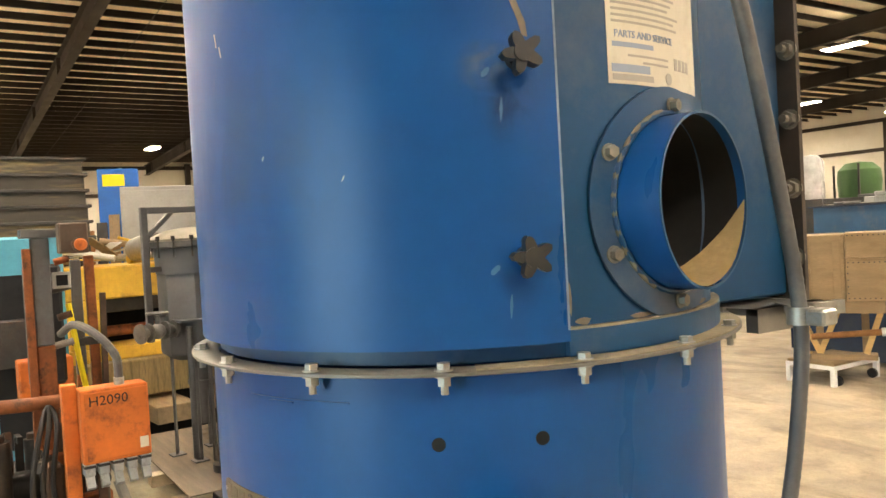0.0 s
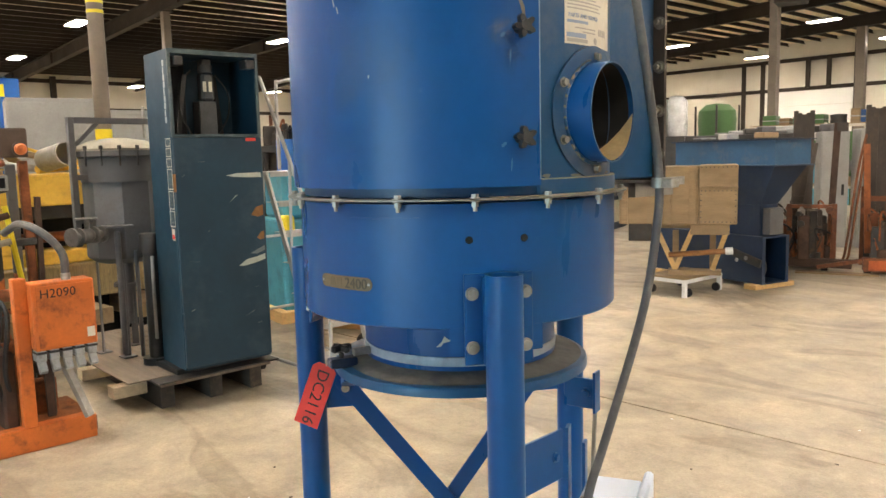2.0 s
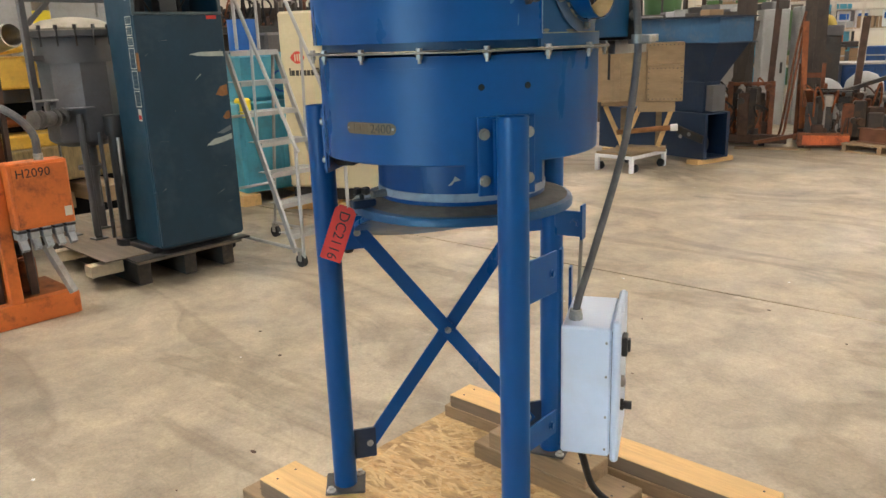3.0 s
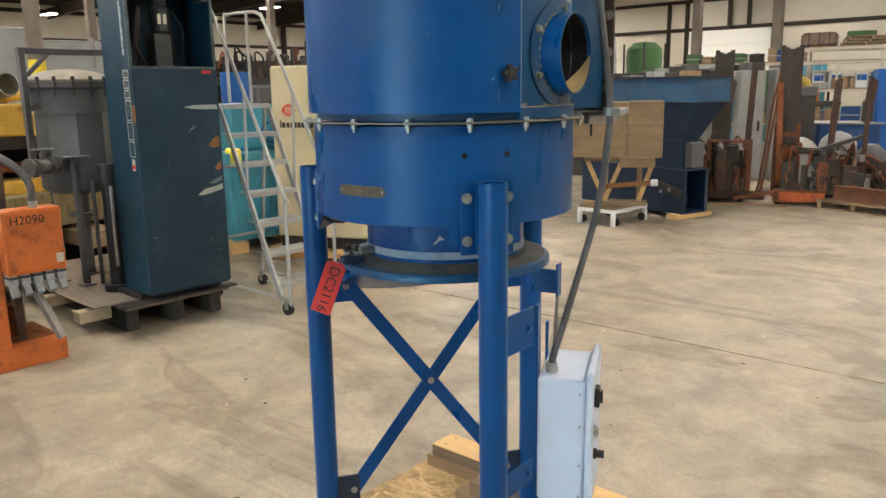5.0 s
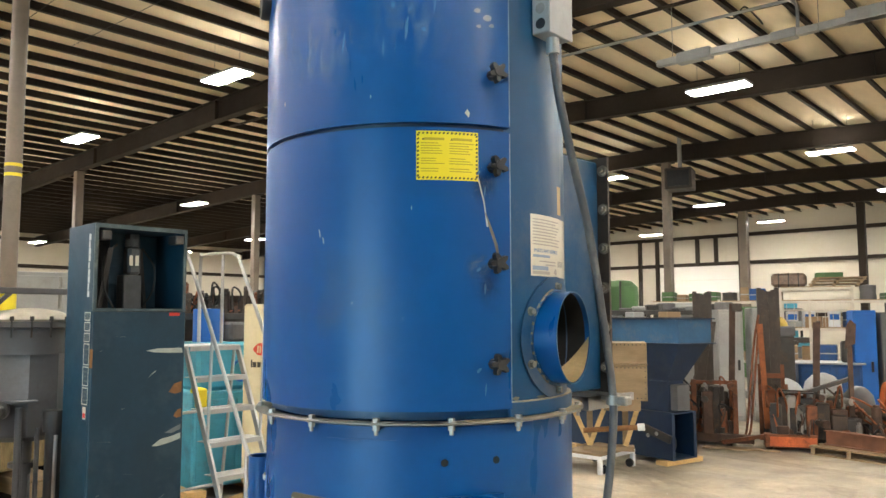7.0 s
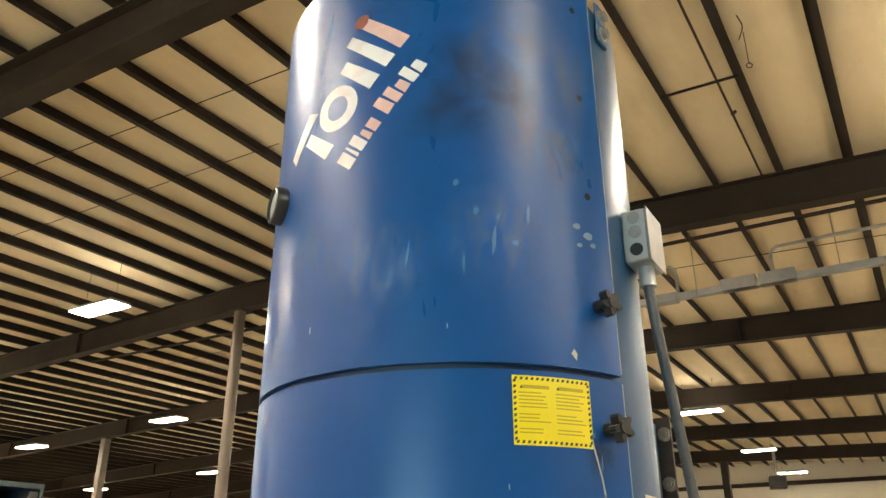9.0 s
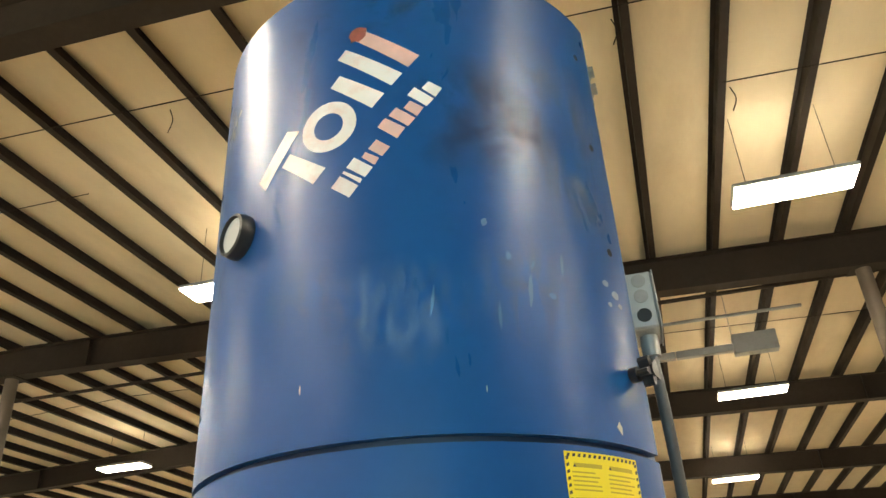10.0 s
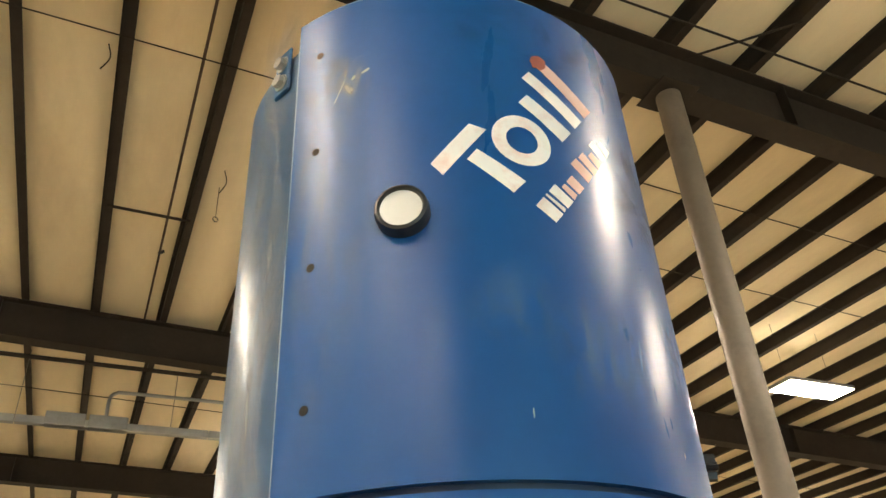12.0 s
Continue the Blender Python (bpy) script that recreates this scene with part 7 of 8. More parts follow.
part("bearer", bx(B(), -0.34, -0.08, 0.0, -0.16, 0.6, 0.06, bevel=0.004), PINE, hop, "pine bearer")
part("bearer", bx(B(), -1.9, -0.08, 0.0, -1.75, 0.6, 0.06, bevel=0.004), PINE, hop, "pine bearer")
for x in (-W + 0.08, -W + 0.6):
    part("leg", bx(B(), x - 0.03, D - 0.1, 0.0, x + 0.03, D - 0.04, 1.483), BLUE_DARK, hop)
chan = thing("clutter_tray", "small parts and cans lying on the hopper", "parts", (-3.20, 7.55, 1.807), -12.0)
part("board", bx(B(), -1.5, 0.0, 0.0, -0.1, D, 0.012), STEEL_DARK, chan)
for k in (0, 2, 5):
    part("item", bx(B(), -1.42 + 0.19 * k, 0.12 + 0.03 * (k % 3), 0.0125, -1.27 + 0.19 * k, 0.40 + 0.05 * (k % 2), 0.045 + 0.02 * (k % 3), bevel=0.01), (GREY_PAINT, CARD, GREY_LIGHT, STEEL_DARK)[k % 4], chan)

dolly = thing("dolly", "low white-framed platform dolly with a board top", "dolly", (-3.70, 6.53, 0.0), 90.0)
DX, DY = 0.75, 0.52
part("deck", bx(B(), 0.0, 0.0, 0.205, DX, DY, 0.232, bevel=0.003), PLYWOOD, dolly, "worn plywood deck")
bm = B()
for a, b in (((-0.012, -0.012), (DX + 0.012, 0.02)), ((-0.012, DY - 0.02), (DX + 0.012, DY + 0.012)), ((-0.012, 0.02), (0.02, DY - 0.02)), ((DX - 0.02, 0.02), (DX + 0.012, DY - 0.02))):
    bx(bm, *a, 0.165, *b, 0.2045)
part("frame", bm, BOX_WHITE, dolly, "white painted frame")
for x in (0.012, DX - 0.012):
    for y in (0.012, DY - 0.012):
        part("leg", bx(B(), x - 0.024, y - 0.024, 0.0, x + 0.024, y + 0.024, 0.165, bevel=0.003), BOX_WHITE, dolly)
        part("caster", rod(B(), (x + 0.07 * (1 if x < 0.3 else -1) - 0.015, y, 0.05), (x + 0.07 * (1 if x < 0.3 else -1) + 0.015, y, 0.05), 0.05, 18), RUBBER, dolly, "black caster")
CR = 31.5
trestle = thing("timber_trestle", "rough timber trestle standing on the dolly", "trestle", (-3.66, 6.76, 0.233), CR)
for x in (-0.28, 0.14):
    part("post", bar(B(), (x, 0.2, 0.0), (x, 0.2, 0.52), 0.07, 0.05, (0, 1, 0)), PINE_OLD, trestle)
for x, d in ((-0.28, -0.22), (-0.28, 0.2), (0.14, 0.16)):
    part("strut", bar(B(), (x, 0.13, 0.06), (x + d, 0.13, 0.55), 0.055, 0.04, (0, 1, 0)), PINE, trestle)
part("foot", bx(B(), -0.36, 0.08, 0.0, 0.24, 0.26, 0.055, bevel=0.004), PINE_OLD, trestle)
part("beam", bx(B(), -0.55, 0.1, 0.5515, 0.30, 0.45, 0.62, bevel=0.004), PINE_OLD, trestle)
part("pipe", rod(B(), (-0.35, 0.04, 0.24), (0.28, 0.0, 0.30), 0.032, 14), RUST_CHIP, trestle, "rusty pipe")
part("pipe_cap", rod(B(), (0.28, 0.0, 0.30), (0.36, -0.005, 0.307), 0.042, 14), BOX_WHITE, trestle)
crate = thing("wooden_crate", "nailed plywood crate with a small side box", "crate", (-3.22, 6.80, 0.857), CR)
part("main_box", bx(B(), -1.30, 0.02, 0.0, -0.415, 0.62, 0.66, bevel=0.006), PLYWOOD, crate)
part("side_box", bx(B(), -0.41, 0.0, 0.0, 0.0, 0.56, 0.405, bevel=0.006), PLYWOOD, crate)
part("side_lid", bx(B(), -0.415, -0.006, 0.406, 0.006, 0.565, 0.424, bevel=0.004), PINE_OLD, crate)
part("upper_box", bx(B(), -0.41, 0.004, 0.425, 0.0, 0.56, 0.67, bevel=0.006), PLYWOOD, crate)
for x in (-0.86, -0.52):
    # near-black strips paint the shade in the crate slots
    part("slot", bx(B(), x, 0.0165, 0.26, x + 0.03, 0.0205, 0.63), HOLLOW_SHADE, crate)
for x in (-1.22, -0.74, -0.47):
    part("batten", bx(B(), x - 0.05, 0.0, 0.0, x + 0.02, 0.0195, 0.655, bevel=0.003), PINE_OLD if x < -1 else PLYWOOD, crate)
nail = B()
rod(nail, (0, 0.001, 0), (0, -0.004, 0), 0.0075, 6)
for k in range(9):
    for z in (0.03, 0.38, 0.645):
        n = part("nail", nail.copy(), STEEL_DARK, crate)
        n.location = (-0.385 + 0.045 * k, 0.0, z)
for k in range(5):
    for x in (-0.39, -0.02):
        n = part("nail", nail.copy(), STEEL_DARK, crate)
        n.location = (x, 0.0, 0.08 + 0.065 * k)
part("foot_block", bx(B(), -0.50, 0.02, -0.12, -0.08, 0.4, -0.001, bevel=0.004), PLYWOOD, crate)


# ---- old lift trucks with rusty masts ----
def mast(ob, x, y, top, w=0.20, lean=0.0, lower=None, turn=0.0):
    """Two channel posts with a smaller pair inside, cross ties, a cylinder and a chain."""
    m = pose(x, y, 0, 0, 0, turn)
    for s in (-1, 1):
        for k, (o, t) in enumerate(((w / 2, top), (w / 2 - 0.045, top - 0.03), (w / 2 - 0.088, top - 0.05))):
            bm = bar(B(), m @ Vector((0.0, s * o, 0.08)), m @ Vector((lean, s * o, t)), 0.085, 0.016, m.to_3x3() @ Vector((0, 1, 0)))
            for e in (-0.036, 0.036):
                bar(bm, m @ Vector((e, s * (o - 0.028), 0.08)), m @ Vector((e + lean, s * (o - 0.028), t)), 0.010, 0.046, m.to_3x3() @ Vector((0, 1, 0)))
            part("mast_channel", bm, MAST, ob)
        if lower:
            part("mast_guard", bar(B(), m @ Vector((0.05, s * (w / 2 + 0.01), 0.08)), m @ Vector((0.05, s * (w / 2 + 0.01), 1.15)), 0.03, 0.05, m.to_3x3() @ Vector((0, 1, 0))), lower, ob)
    for z in (0.32, 0.95):
        part("mast_tie", bx(B(), -0.03 + lean * z / top, -w / 2, z, 0.055 + lean * z / top, w / 2, z + 0.07, m, 0.004), lower or MAST, ob)
    part("lift_cylinder", rod(B(), m @ Vector((0, 0, 0.1)), m @ Vector((lean * 0.8, 0, top * 0.8)), 0.03, 12), STEEL_DARK, ob)
    part("chain", bar(B(), m @ Vector((0.06, 0.04, 0.4)), m @ Vector((0.06 + lean, 0.04, top - 0.1)), 0.02, 0.008), GREASY, ob)


def machinery(ob, rng, x0, x1, y0, y1, z0, z1, count, mats):
    """A huddle of blocks, drums, pipes and brackets that stand on and beside one another."""
    for k in range(count):
        x, y = rng.uniform(x0, x1), rng.uniform(y0, y1)
        z = z0 + (z1 - z0) * rng.random() ** 1.4
        m = mats[rng.randrange(len(mats))]
        kind = k % 5
        sx, sy = rng.uniform(0.025, 0.105), rng.uniform(0.03, 0.11)
        if kind == 0:
            part("casting", bx(B(), x - sx, y - sy, z0, x + sx, y + sy, z, pose(0, 0, 0, 0, 0, rng.uniform(-6, 6)), 0.015), m, ob)
        elif kind == 1:
            bm = rod(B(), (x - sx * 1.6, y, z), (x + sx * 1.6, y + rng.uniform(-0.1, 0.1), z), sy * 0.55, 16)
            rod(bm, (x, y, z0), (x, y, z), 0.03, 8)
            part("drum", bm, m, ob)
        elif kind == 2:
            part("hose", tube(B(), spline([(x, y, z0), (x + rng.uniform(-0.15, 0.15), y + 0.1, (z0 + z) / 2 + 0.15), (x + rng.uniform(-0.3, 0.3), y + rng.uniform(-0.2, 0.2), z + 0.15), (x + rng.uniform(-0.3, 0.3), y, z0 + 0.05)], 6), 0.013, 8),
                 (RUBBER, ORANGE_WORN, RUSTY)[rng.randrange(3)], ob)
        elif kind == 3:
            bm = bar(B(), (x, y, z0), (x + rng.uniform(-0.08, 0.08), y, z + 0.12), 0.045, 0.03)
            bar(bm, (x - sx, y, z + 0.10), (x + sx, y, z + 0.12), 0.03, 0.04)
            part("bracket", bm, m, ob)
        else:
            bm = rod(B(), (x, y, z0), (x, y, z), sx * 0.7, 16)
            rod(bm, (x, y, z), (x, y, z + 0.035), sx * 0.45, 12)
            part("motor", bm, m, ob)


rng = random.Random(12)
machinery(unit, random.Random(5), -0.95, -0.12, -0.78, -0.02, 0.126, 0.78, 60, (GREASY, BLACK, RUSTY, STEEL_DARK, GREASY, ORANGE_WORN))
TRUCK_ORANGE = surface("grimy_orange_paint", (0.17, 0.055, 0.018), 0.62, 0.1, 0.4, 7.0, 50, 0.3, (0.045, 0.028, 0.02), 0.95, 9.0)
ORANGE_BROWN = surface("faded_orange_paint", (0.30, 0.09, 0.022), 0.6, 0.0, 0.3, 6.0, 40, 0.2, (0.06, 0.03, 0.02), 0.6, 7.0)
OILY = (GREASY, GREASY, RUSTY, BLACK, MAST, TRUCK_ORANGE, STEEL_DARK, BLACK, STEEL, GREASY, RUSTY)
FACE = -62.0
truck = thing("lift_truck", "old rusty lift truck with a dark double mast", "lift truck", (-3.88, 9.62, 0.0), FACE, group="old lift trucks")
# local x looks towards the open floor, y to its side
mast(truck, 0.0, 0.0, 2.2, 0.25)
part("base", bx(B(), -0.35, -0.35, 0.06, 0.30, 0.38, 0.16, bevel=0.01), RUSTY, truck)
# added dark backing paints the black gaps between the parts
part("engine_block", bx(B(), -0.15, -0.30, 0.161, 0.12, 0.34, 0.66, bevel=0.03), GREASY, truck, "dark backing that paints the shaded gaps")
machinery(truck, rng, -0.2, 0.30, -0.32, 0.36, 0.161, 0.85, 110, OILY)
for y in (-0.16, 0.40):
    part("upright", bx(B(), 0.2, y - 0.035, 0.05, 0.26, y + 0.035, 0.92, bevel=0.006), TRUCK_ORANGE, truck, "rusty orange upright")
part("cross_bar", bx(B(), 0.2, -0.13, 0.86, 0.25, 0.365, 0.91, bevel=0.005), TRUCK_ORANGE, truck)
part("outrigger", bar(B(), (0.25, -0.30, 0.12), (0.42, 0.62, 0.12), 0.09, 0.12, (0, 0, 1), 0.006), RUSTY, truck, "rusty beam lying out to the side")
part("post", bar(B(), (-0.05, 0.36, 0.15), (-0.10, 0.43, 2.02), 0.085, 0.06, (1, 0, 0), 0.005), RUSTY, truck, "dark rusty side post")
part("post_hook", bx(B(), -0.14, 0.42, 1.90, -0.06, 0.56, 2.02, bevel=0.01), MAST, truck)
part("strut", bar(B(), (0.1, 0.02, 0.75), (0.05, 0.16, 1.75), 0.05, 0.03, (1, 0, 0)), MAST, truck)
for x, y in ((-0.3, -0.3), (-0.3, 0.3), (0.25, -0.3), (0.25, 0.3)):
    part("wheel", rod(B(), (x, y - 0.04, 0.08), (x, y + 0.04, 0.08), 0.08, 18), RUBBER, truck)

truck = thing("lift_truck", "old orange lift truck with a tall dark mast", "lift truck", (-3.05, 9.98, 0.0), FACE, group="old lift trucks")
mast(truck, 0.0, 0.0, 2.24, 0.28, 0.0, TRUCK_ORANGE)
part("base", bx(B(), -0.2, -0.12, 0.10, 0.34, 0.95, 0.17, bevel=0.01), GREASY, truck)
part("base_box", bx(B(), 0.341, -0.16, 0.05, 0.52, 0.50, 0.23, bevel=0.01), TRUCK_ORANGE, truck, "scraped red-orange base box")
part("base_plate", bx(B(), 0.521, -0.10, 0.07, 0.53, 0.49, 0.20, bevel=0.003), surface("scraped_red_paint", (0.48, 0.11, 0.03), 0.6, 0, 0.3, 7, 50, 0.2, (0.06, 0.03, 0.02), 0.7, 9.0), truck, "scraped red plate")
# second added backing, dark for the shaded gaps in this heap
part("engine_block", bx(B(), -0.10, 0.0, 0.171, 0.16, 0.92, 0.66, bevel=0.03), GREASY, truck, "dark backing that paints the shaded gaps")
machinery(truck, rng, 0.02, 0.42, 0.02, 0.95, 0.171, 0.76, 170, OILY)
part("deck_rail", bar(B(), (0.30, 0.02, 0.80), (0.30, 0.55, 0.78), 0.05, 0.04), GREASY, truck)
part("arm", bar(B(), (0.28, 0.40, 0.78), (0.20, 1.0, 0.98), 0.09, 0.05), STEEL_DARK, truck, "dull steel arm")
part("post", bar(B(), (0.30, 0.52, 0.2), (0.05, 0.62, 1.74), 0.085, 0.05, (1, 0, 0), 0.004), RUSTY, truck, "leaning rusty post")
part("post", bar(B(), (-0.05, 0.62, 0.9), (-0.05, 0.66, 1.76), 0.055, 0.04, (1, 0, 0), 0.004), MAST, truck)
part("post", bar(B(), (0.42, 0.95, 0.15), (0.20, 1.0, 1.42), 0.06, 0.05, (1, 0, 0), 0.004), RUSTY, truck, "leaning rusty post")
part("post_blade", poly(B(), [(0.94, 1.38), (1.07, 1.45), (1.09, 1.72), (1.02, 1.78), (0.97, 1.70)], 0.19, 0.215, Matrix(((0, 0, 1, 0), (1, 0, 0, 0), (0, 1, 0, 0), (0, 0, 0, 1)))), RUSTY, truck, "flat rusty blade on the post")
for d in (0.0, 0.05):
    part("strut", tube(B(), spline([(0.05, -0.14, 1.85), (0.10, -0.18 - d, 1.35), (0.24, -0.30 - d, 0.35), (0.26, -0.34 - d, 0.16)], 6), 0.017, 8), TRUCK_ORANGE, truck, "thin orange tie rod")
part("strut", bar(B(), (0.08, -0.13, 1.72), (0.12, -0.08, 0.25), 0.075, 0.04, (1, 0, 0)), ORANGE_BROWN, truck, "orange mast brace")
part("valve_chest", bx(B(), 0.06, -0.10, 0.55, 0.20, 0.06, 0.80, bevel=0.012), TRUCK_ORANGE, truck)
part("top_plate", bx(B(), 0.02, 0.05, 0.77, 0.40, 0.50, 0.79, bevel=0.003), STEEL_DARK, truck, "dark steel deck plate")
part("tow_bar", bar(B(), (0.45, -0.12, 0.20), (0.56, -0.72, 0.10), 0.05, 0.05), TRUCK_ORANGE, truck, "orange tow bar on the floor")
for x, y in ((0.4, -0.1), (0.4, 0.85), (-0.15, 0.1), (-0.15, 0.85)):
    part("wheel", rod(B(), (x, y - 0.04, 0.055), (x, y + 0.04, 0.055), 0.055, 18), RUBBER, truck)
board = thing("loose_board", "flat grey board lying on the floor", "board", (-3.25, 9.35, 0.0), 22)
part("plank", bx(B(), -0.5, -0.09, 0.0, 0.5, 0.09, 0.02, bevel=0.003), PINE_OLD, board)
pal = thing("pallet", "old wooden pallet under a lift truck", "pallet", (-1.85, 10.0, 0.0), -10)
for k in range(6):
    part("board", bx(B(), -0.5, -0.5 + 0.19 * k, 0.095, 0.55, -0.37 + 0.19 * k, 0.118, bevel=0.002), PINE_OLD, pal)
for x in (-0.45, 0.02, 0.5):
    part("stringer", bx(B(), x - 0.03, -0.5, 0, x + 0.03, 0.58, 0.095, bevel=0.002), PINE_OLD, pal)
for k in range(4):
    part("bottom_board", bx(B(), -0.5, -0.5 + 0.32 * k, -0.0, 0.55, -0.40 + 0.32 * k, 0.016), PINE_OLD, pal)
beam = thing("steel_beam", "rusty steel beam lying on the pallet", "beam", (-1.80, 9.72, 0.119), -14)
bm = B()
bx(bm, -0.5, -0.06, 0.0, 0.5, 0.06, 0.012)
bx(bm, -0.5, -0.006, 0.012, 0.5, 0.006, 0.178)
bx(bm, -0.5, -0.06, 0.178, 0.5, 0.06, 0.19)
part("section", bm, surface("rusty_beam", (0.22, 0.10, 0.055), 0.75, 0.1, 0.3, 5, 40, 0.2), beam)
heap = thing("machine_scrap", "heap of rusty castings and hoses on a pallet", "scrap", (-1.85, 10.15, 0.119), 0)
machinery(heap, rng, -0.35, 0.40, -0.25, 0.35, 0.0, 0.50, 60, (RUSTY, TRUCK_ORANGE, GREASY, ORANGE_BROWN, STEEL_DARK, STEEL))
reel = thing("cable_reel", "orange reel of cable and hose", "reel", (-1.55, 10.75, 0.25), 30)
part("drum", lathe(B(), [(0.12, -0.22), (0.34, -0.22), (0.34, -0.19), (0.22, -0.18), (0.22, 0.18), (0.34, 0.19), (0.34, 0.22), (0.12, 0.22)], 32, m=pose(0, 0, 0.34, 0, 90, 0)), ORANGE, reel)
for r in range(5):
    part("coil", lathe(B(), [(0.235, -0.16 + 0.08 * r - 0.03), (0.265, -0.16 + 0.08 * r), (0.235, -0.16 + 0.08 * r + 0.03)], 28, m=pose(0, 0, 0.34, 0, 90, 0)), TRUCK_ORANGE, reel)
part("stand", bx(B(), -0.25, -0.3, -0.25, 0.25, 0.3, 0.02, bevel=0.01), YELLOW_TAPE, reel, "yellow stand")
dome = thing("cast_housings", "pale cast machine housings in a heap", "casting", (-3.17, 10.81, 0.0))
for k, (x, y, z, r) in enumerate(((0, 0, 0.62, 0.28), (0.50, 0.15, 0.72, 0.27), (0.95, 0.25, 0.56, 0.22))):
    part("housing", lathe(B(), [(r, -0.5), (r, 0.0), (r * 0.92, 0.12), (r * 0.6, 0.22), (r * 0.2, 0.27), (0.001, 0.28)], 24, m=pose(x, y, z, 14 * k, 8, 0)), (GREY_LIGHT, GREY_LIGHT, GREY_PAINT)[k], dome)

# dark bench of machine parts behind the ladder
rackb = thing("parts_bench", "dark steel bench heaped with rusty machine parts", "bench", (-7.5, 4.2, 0.0), -32)
part("top", bx(B(), -0.3, -0.95, 1.80, 0.3, 0.95, 1.88, bevel=0.006), STEEL_DARK, rackb)
part("back_panel", bx(B(), -0.34, -0.92, 0.25, -0.301, 0.92, 2.12), MAST, rackb, "brown grey back panel")
part("shelf", bx(B(), -0.245, -0.92, 0.90, 0.28, 0.92, 0.93, bevel=0.004), STEEL_DARK, rackb)
for x in (-0.26, 0.26):
    for y in (-0.9, 0.9):
        part("leg", bx(B(), x - 0.03, y - 0.03, 0.0, x + 0.03, y + 0.03, 1.7995, bevel=0.004), STEEL_DARK, rackb)
brng = random.Random(31)
bscrap = thing("bench_scrap", "rusty castings, motors and hoses heaped on a bench", "scrap", (-7.5, 4.2, 1.881), -32)
machinery(bscrap, brng, -0.2, 0.2, -0.85, 0.85, 0.0, 0.36, 50, (GREASY, RUSTY, BLACK, STEEL_DARK, MAST, TRUCK_ORANGE, GREASY, MAST, RUSTY))
lscrap = thing("bench_scrap", "greasy machine parts packed on the bench shelf", "scrap", (-7.5, 4.2, 0.931), -32)
machinery(lscrap, brng, -0.15, 0.2, -0.8, 0.8, 0.0, 0.55, 40, (GREASY, RUSTY, BLACK, STEEL_DARK, BLUE_BRIGHT, MAST))

# ---- storage towards the far wall ----
for k, (x, y, w, h, m) in enumerate(((-4.72, 12.35, 0.42, 1.95, GREY_LIGHT), (-4.25, 12.62, 0.36, 1.98, GREY_LIGHT), (-6.1, 13.3, 0.7, 2.10, GREY_LIGHT))):
    big_case("electrical_cabinet", (x, y), -55, (0.6, w, h), m, "pale grey electrical cabinet with a dark handle", doors=1)
big_case("blue_cabinet", (-2.82, 13.5), -62, (0.45, 0.36, 1.93), BLUE_BRIGHT, "bright blue steel cabinet", doors=1)
big_case("blue_cabinet", (-2.4, 13.75), -62, (0.6, 0.5, 1.88), GREY_PAINT, "dark grey steel cabinet", doors=1)
BLUE_MID = surface("workshop_blue_paint", (0.010, 0.065, 0.22), 0.5, 0.0, 0.2, 2.0, 30, 0.1, (0.03, 0.04, 0.05), 0.5, 5.0)
bench = thing("work_bench", "blue bench with a pale top", "bench", (-3.35, 13.3, 0.0), -65)
part("top", bx(B(), -0.4, -0.55, 1.0, 0.4, 0.55, 1.03, bevel=0.006), GREY_LIGHT, bench)
part("base", bx(B(), -0.35, -0.5, 0, 0.35, 0.5, 0.995, bevel=0.01), BLUE_MID, bench)
for k in range(4):
    part("drawer", bx(B(), 0.351, -0.46 + 0.24 * k, 0.62, 0.362, -0.26 + 0.24 * k, 0.95, bevel=0.004), BLUE_MID, bench)
part("vice", bx(B(), 0.1, 0.2, 1.03, 0.3, 0.36, 1.4, bevel=0.03), STEEL_DARK, bench)

gb = thing("green_bin", "green rounded bin with a steel frame", "bin", (-7.05, 12.6, 1.95), 30)
part("bin", lathe(B(), [(0.34, 0.0), (0.36, 0.3), (0.34, 0.48), (0.22, 0.60), (0.001, 0.63)], 16), GREEN, gb)
for a in range(4):
    c, s = math.cos(a * math.pi / 2), math.sin(a * math.pi / 2)
    part("frame_bar", rod(B(), (0.4 * c, 0.4 * s, 0.0), (0.4 * c, 0.4 * s, 0.58), 0.02, 8), STEEL_DARK, gb)
rk = thing("storage_platform", "dark steel platform loaded with machine parts", "platform", (-7.0, 12.6, 0.0), 30)
part("deck", bx(B(), -1.0, -1.0, 1.86, 1.6, 1.0, 1.948, bevel=0.01), STEEL_DARK, rk)
for x in (-0.9, 1.5):
    for y in (-0.9, 0.9):
        part("post", bx(B(), x - 0.05, y - 0.05, 0, x + 0.05, y + 0.05, 1.86), STEEL_DARK, rk)
for k in range(8):
    it = thing("machine_part", "small grey machine part on the platform", "parts", (-6.75 + 0.33 * k * 0.8, 12.3 + 0.05 * k, 1.95), 30 + 7 * k, group="parts on the platform")
    part("body", bx(B(), -0.14, -0.12, 0, 0.14, 0.12, 0.05 + 0.03 * (k % 4), bevel=0.02), (GREY_PAINT, GREY_LIGHT, STEEL_DARK, GREY_PAINT)[k % 4], it)
wrap = thing("wrapped_pallet", "film-wrapped pallet load of clear containers", "pallet load", (-7.6, 11.5, 0.0), 30)
part("base", bx(B(), -0.5, -0.5, 0, 0.5, 0.5, 1.95, bevel=0.01), STEEL_DARK, wrap)
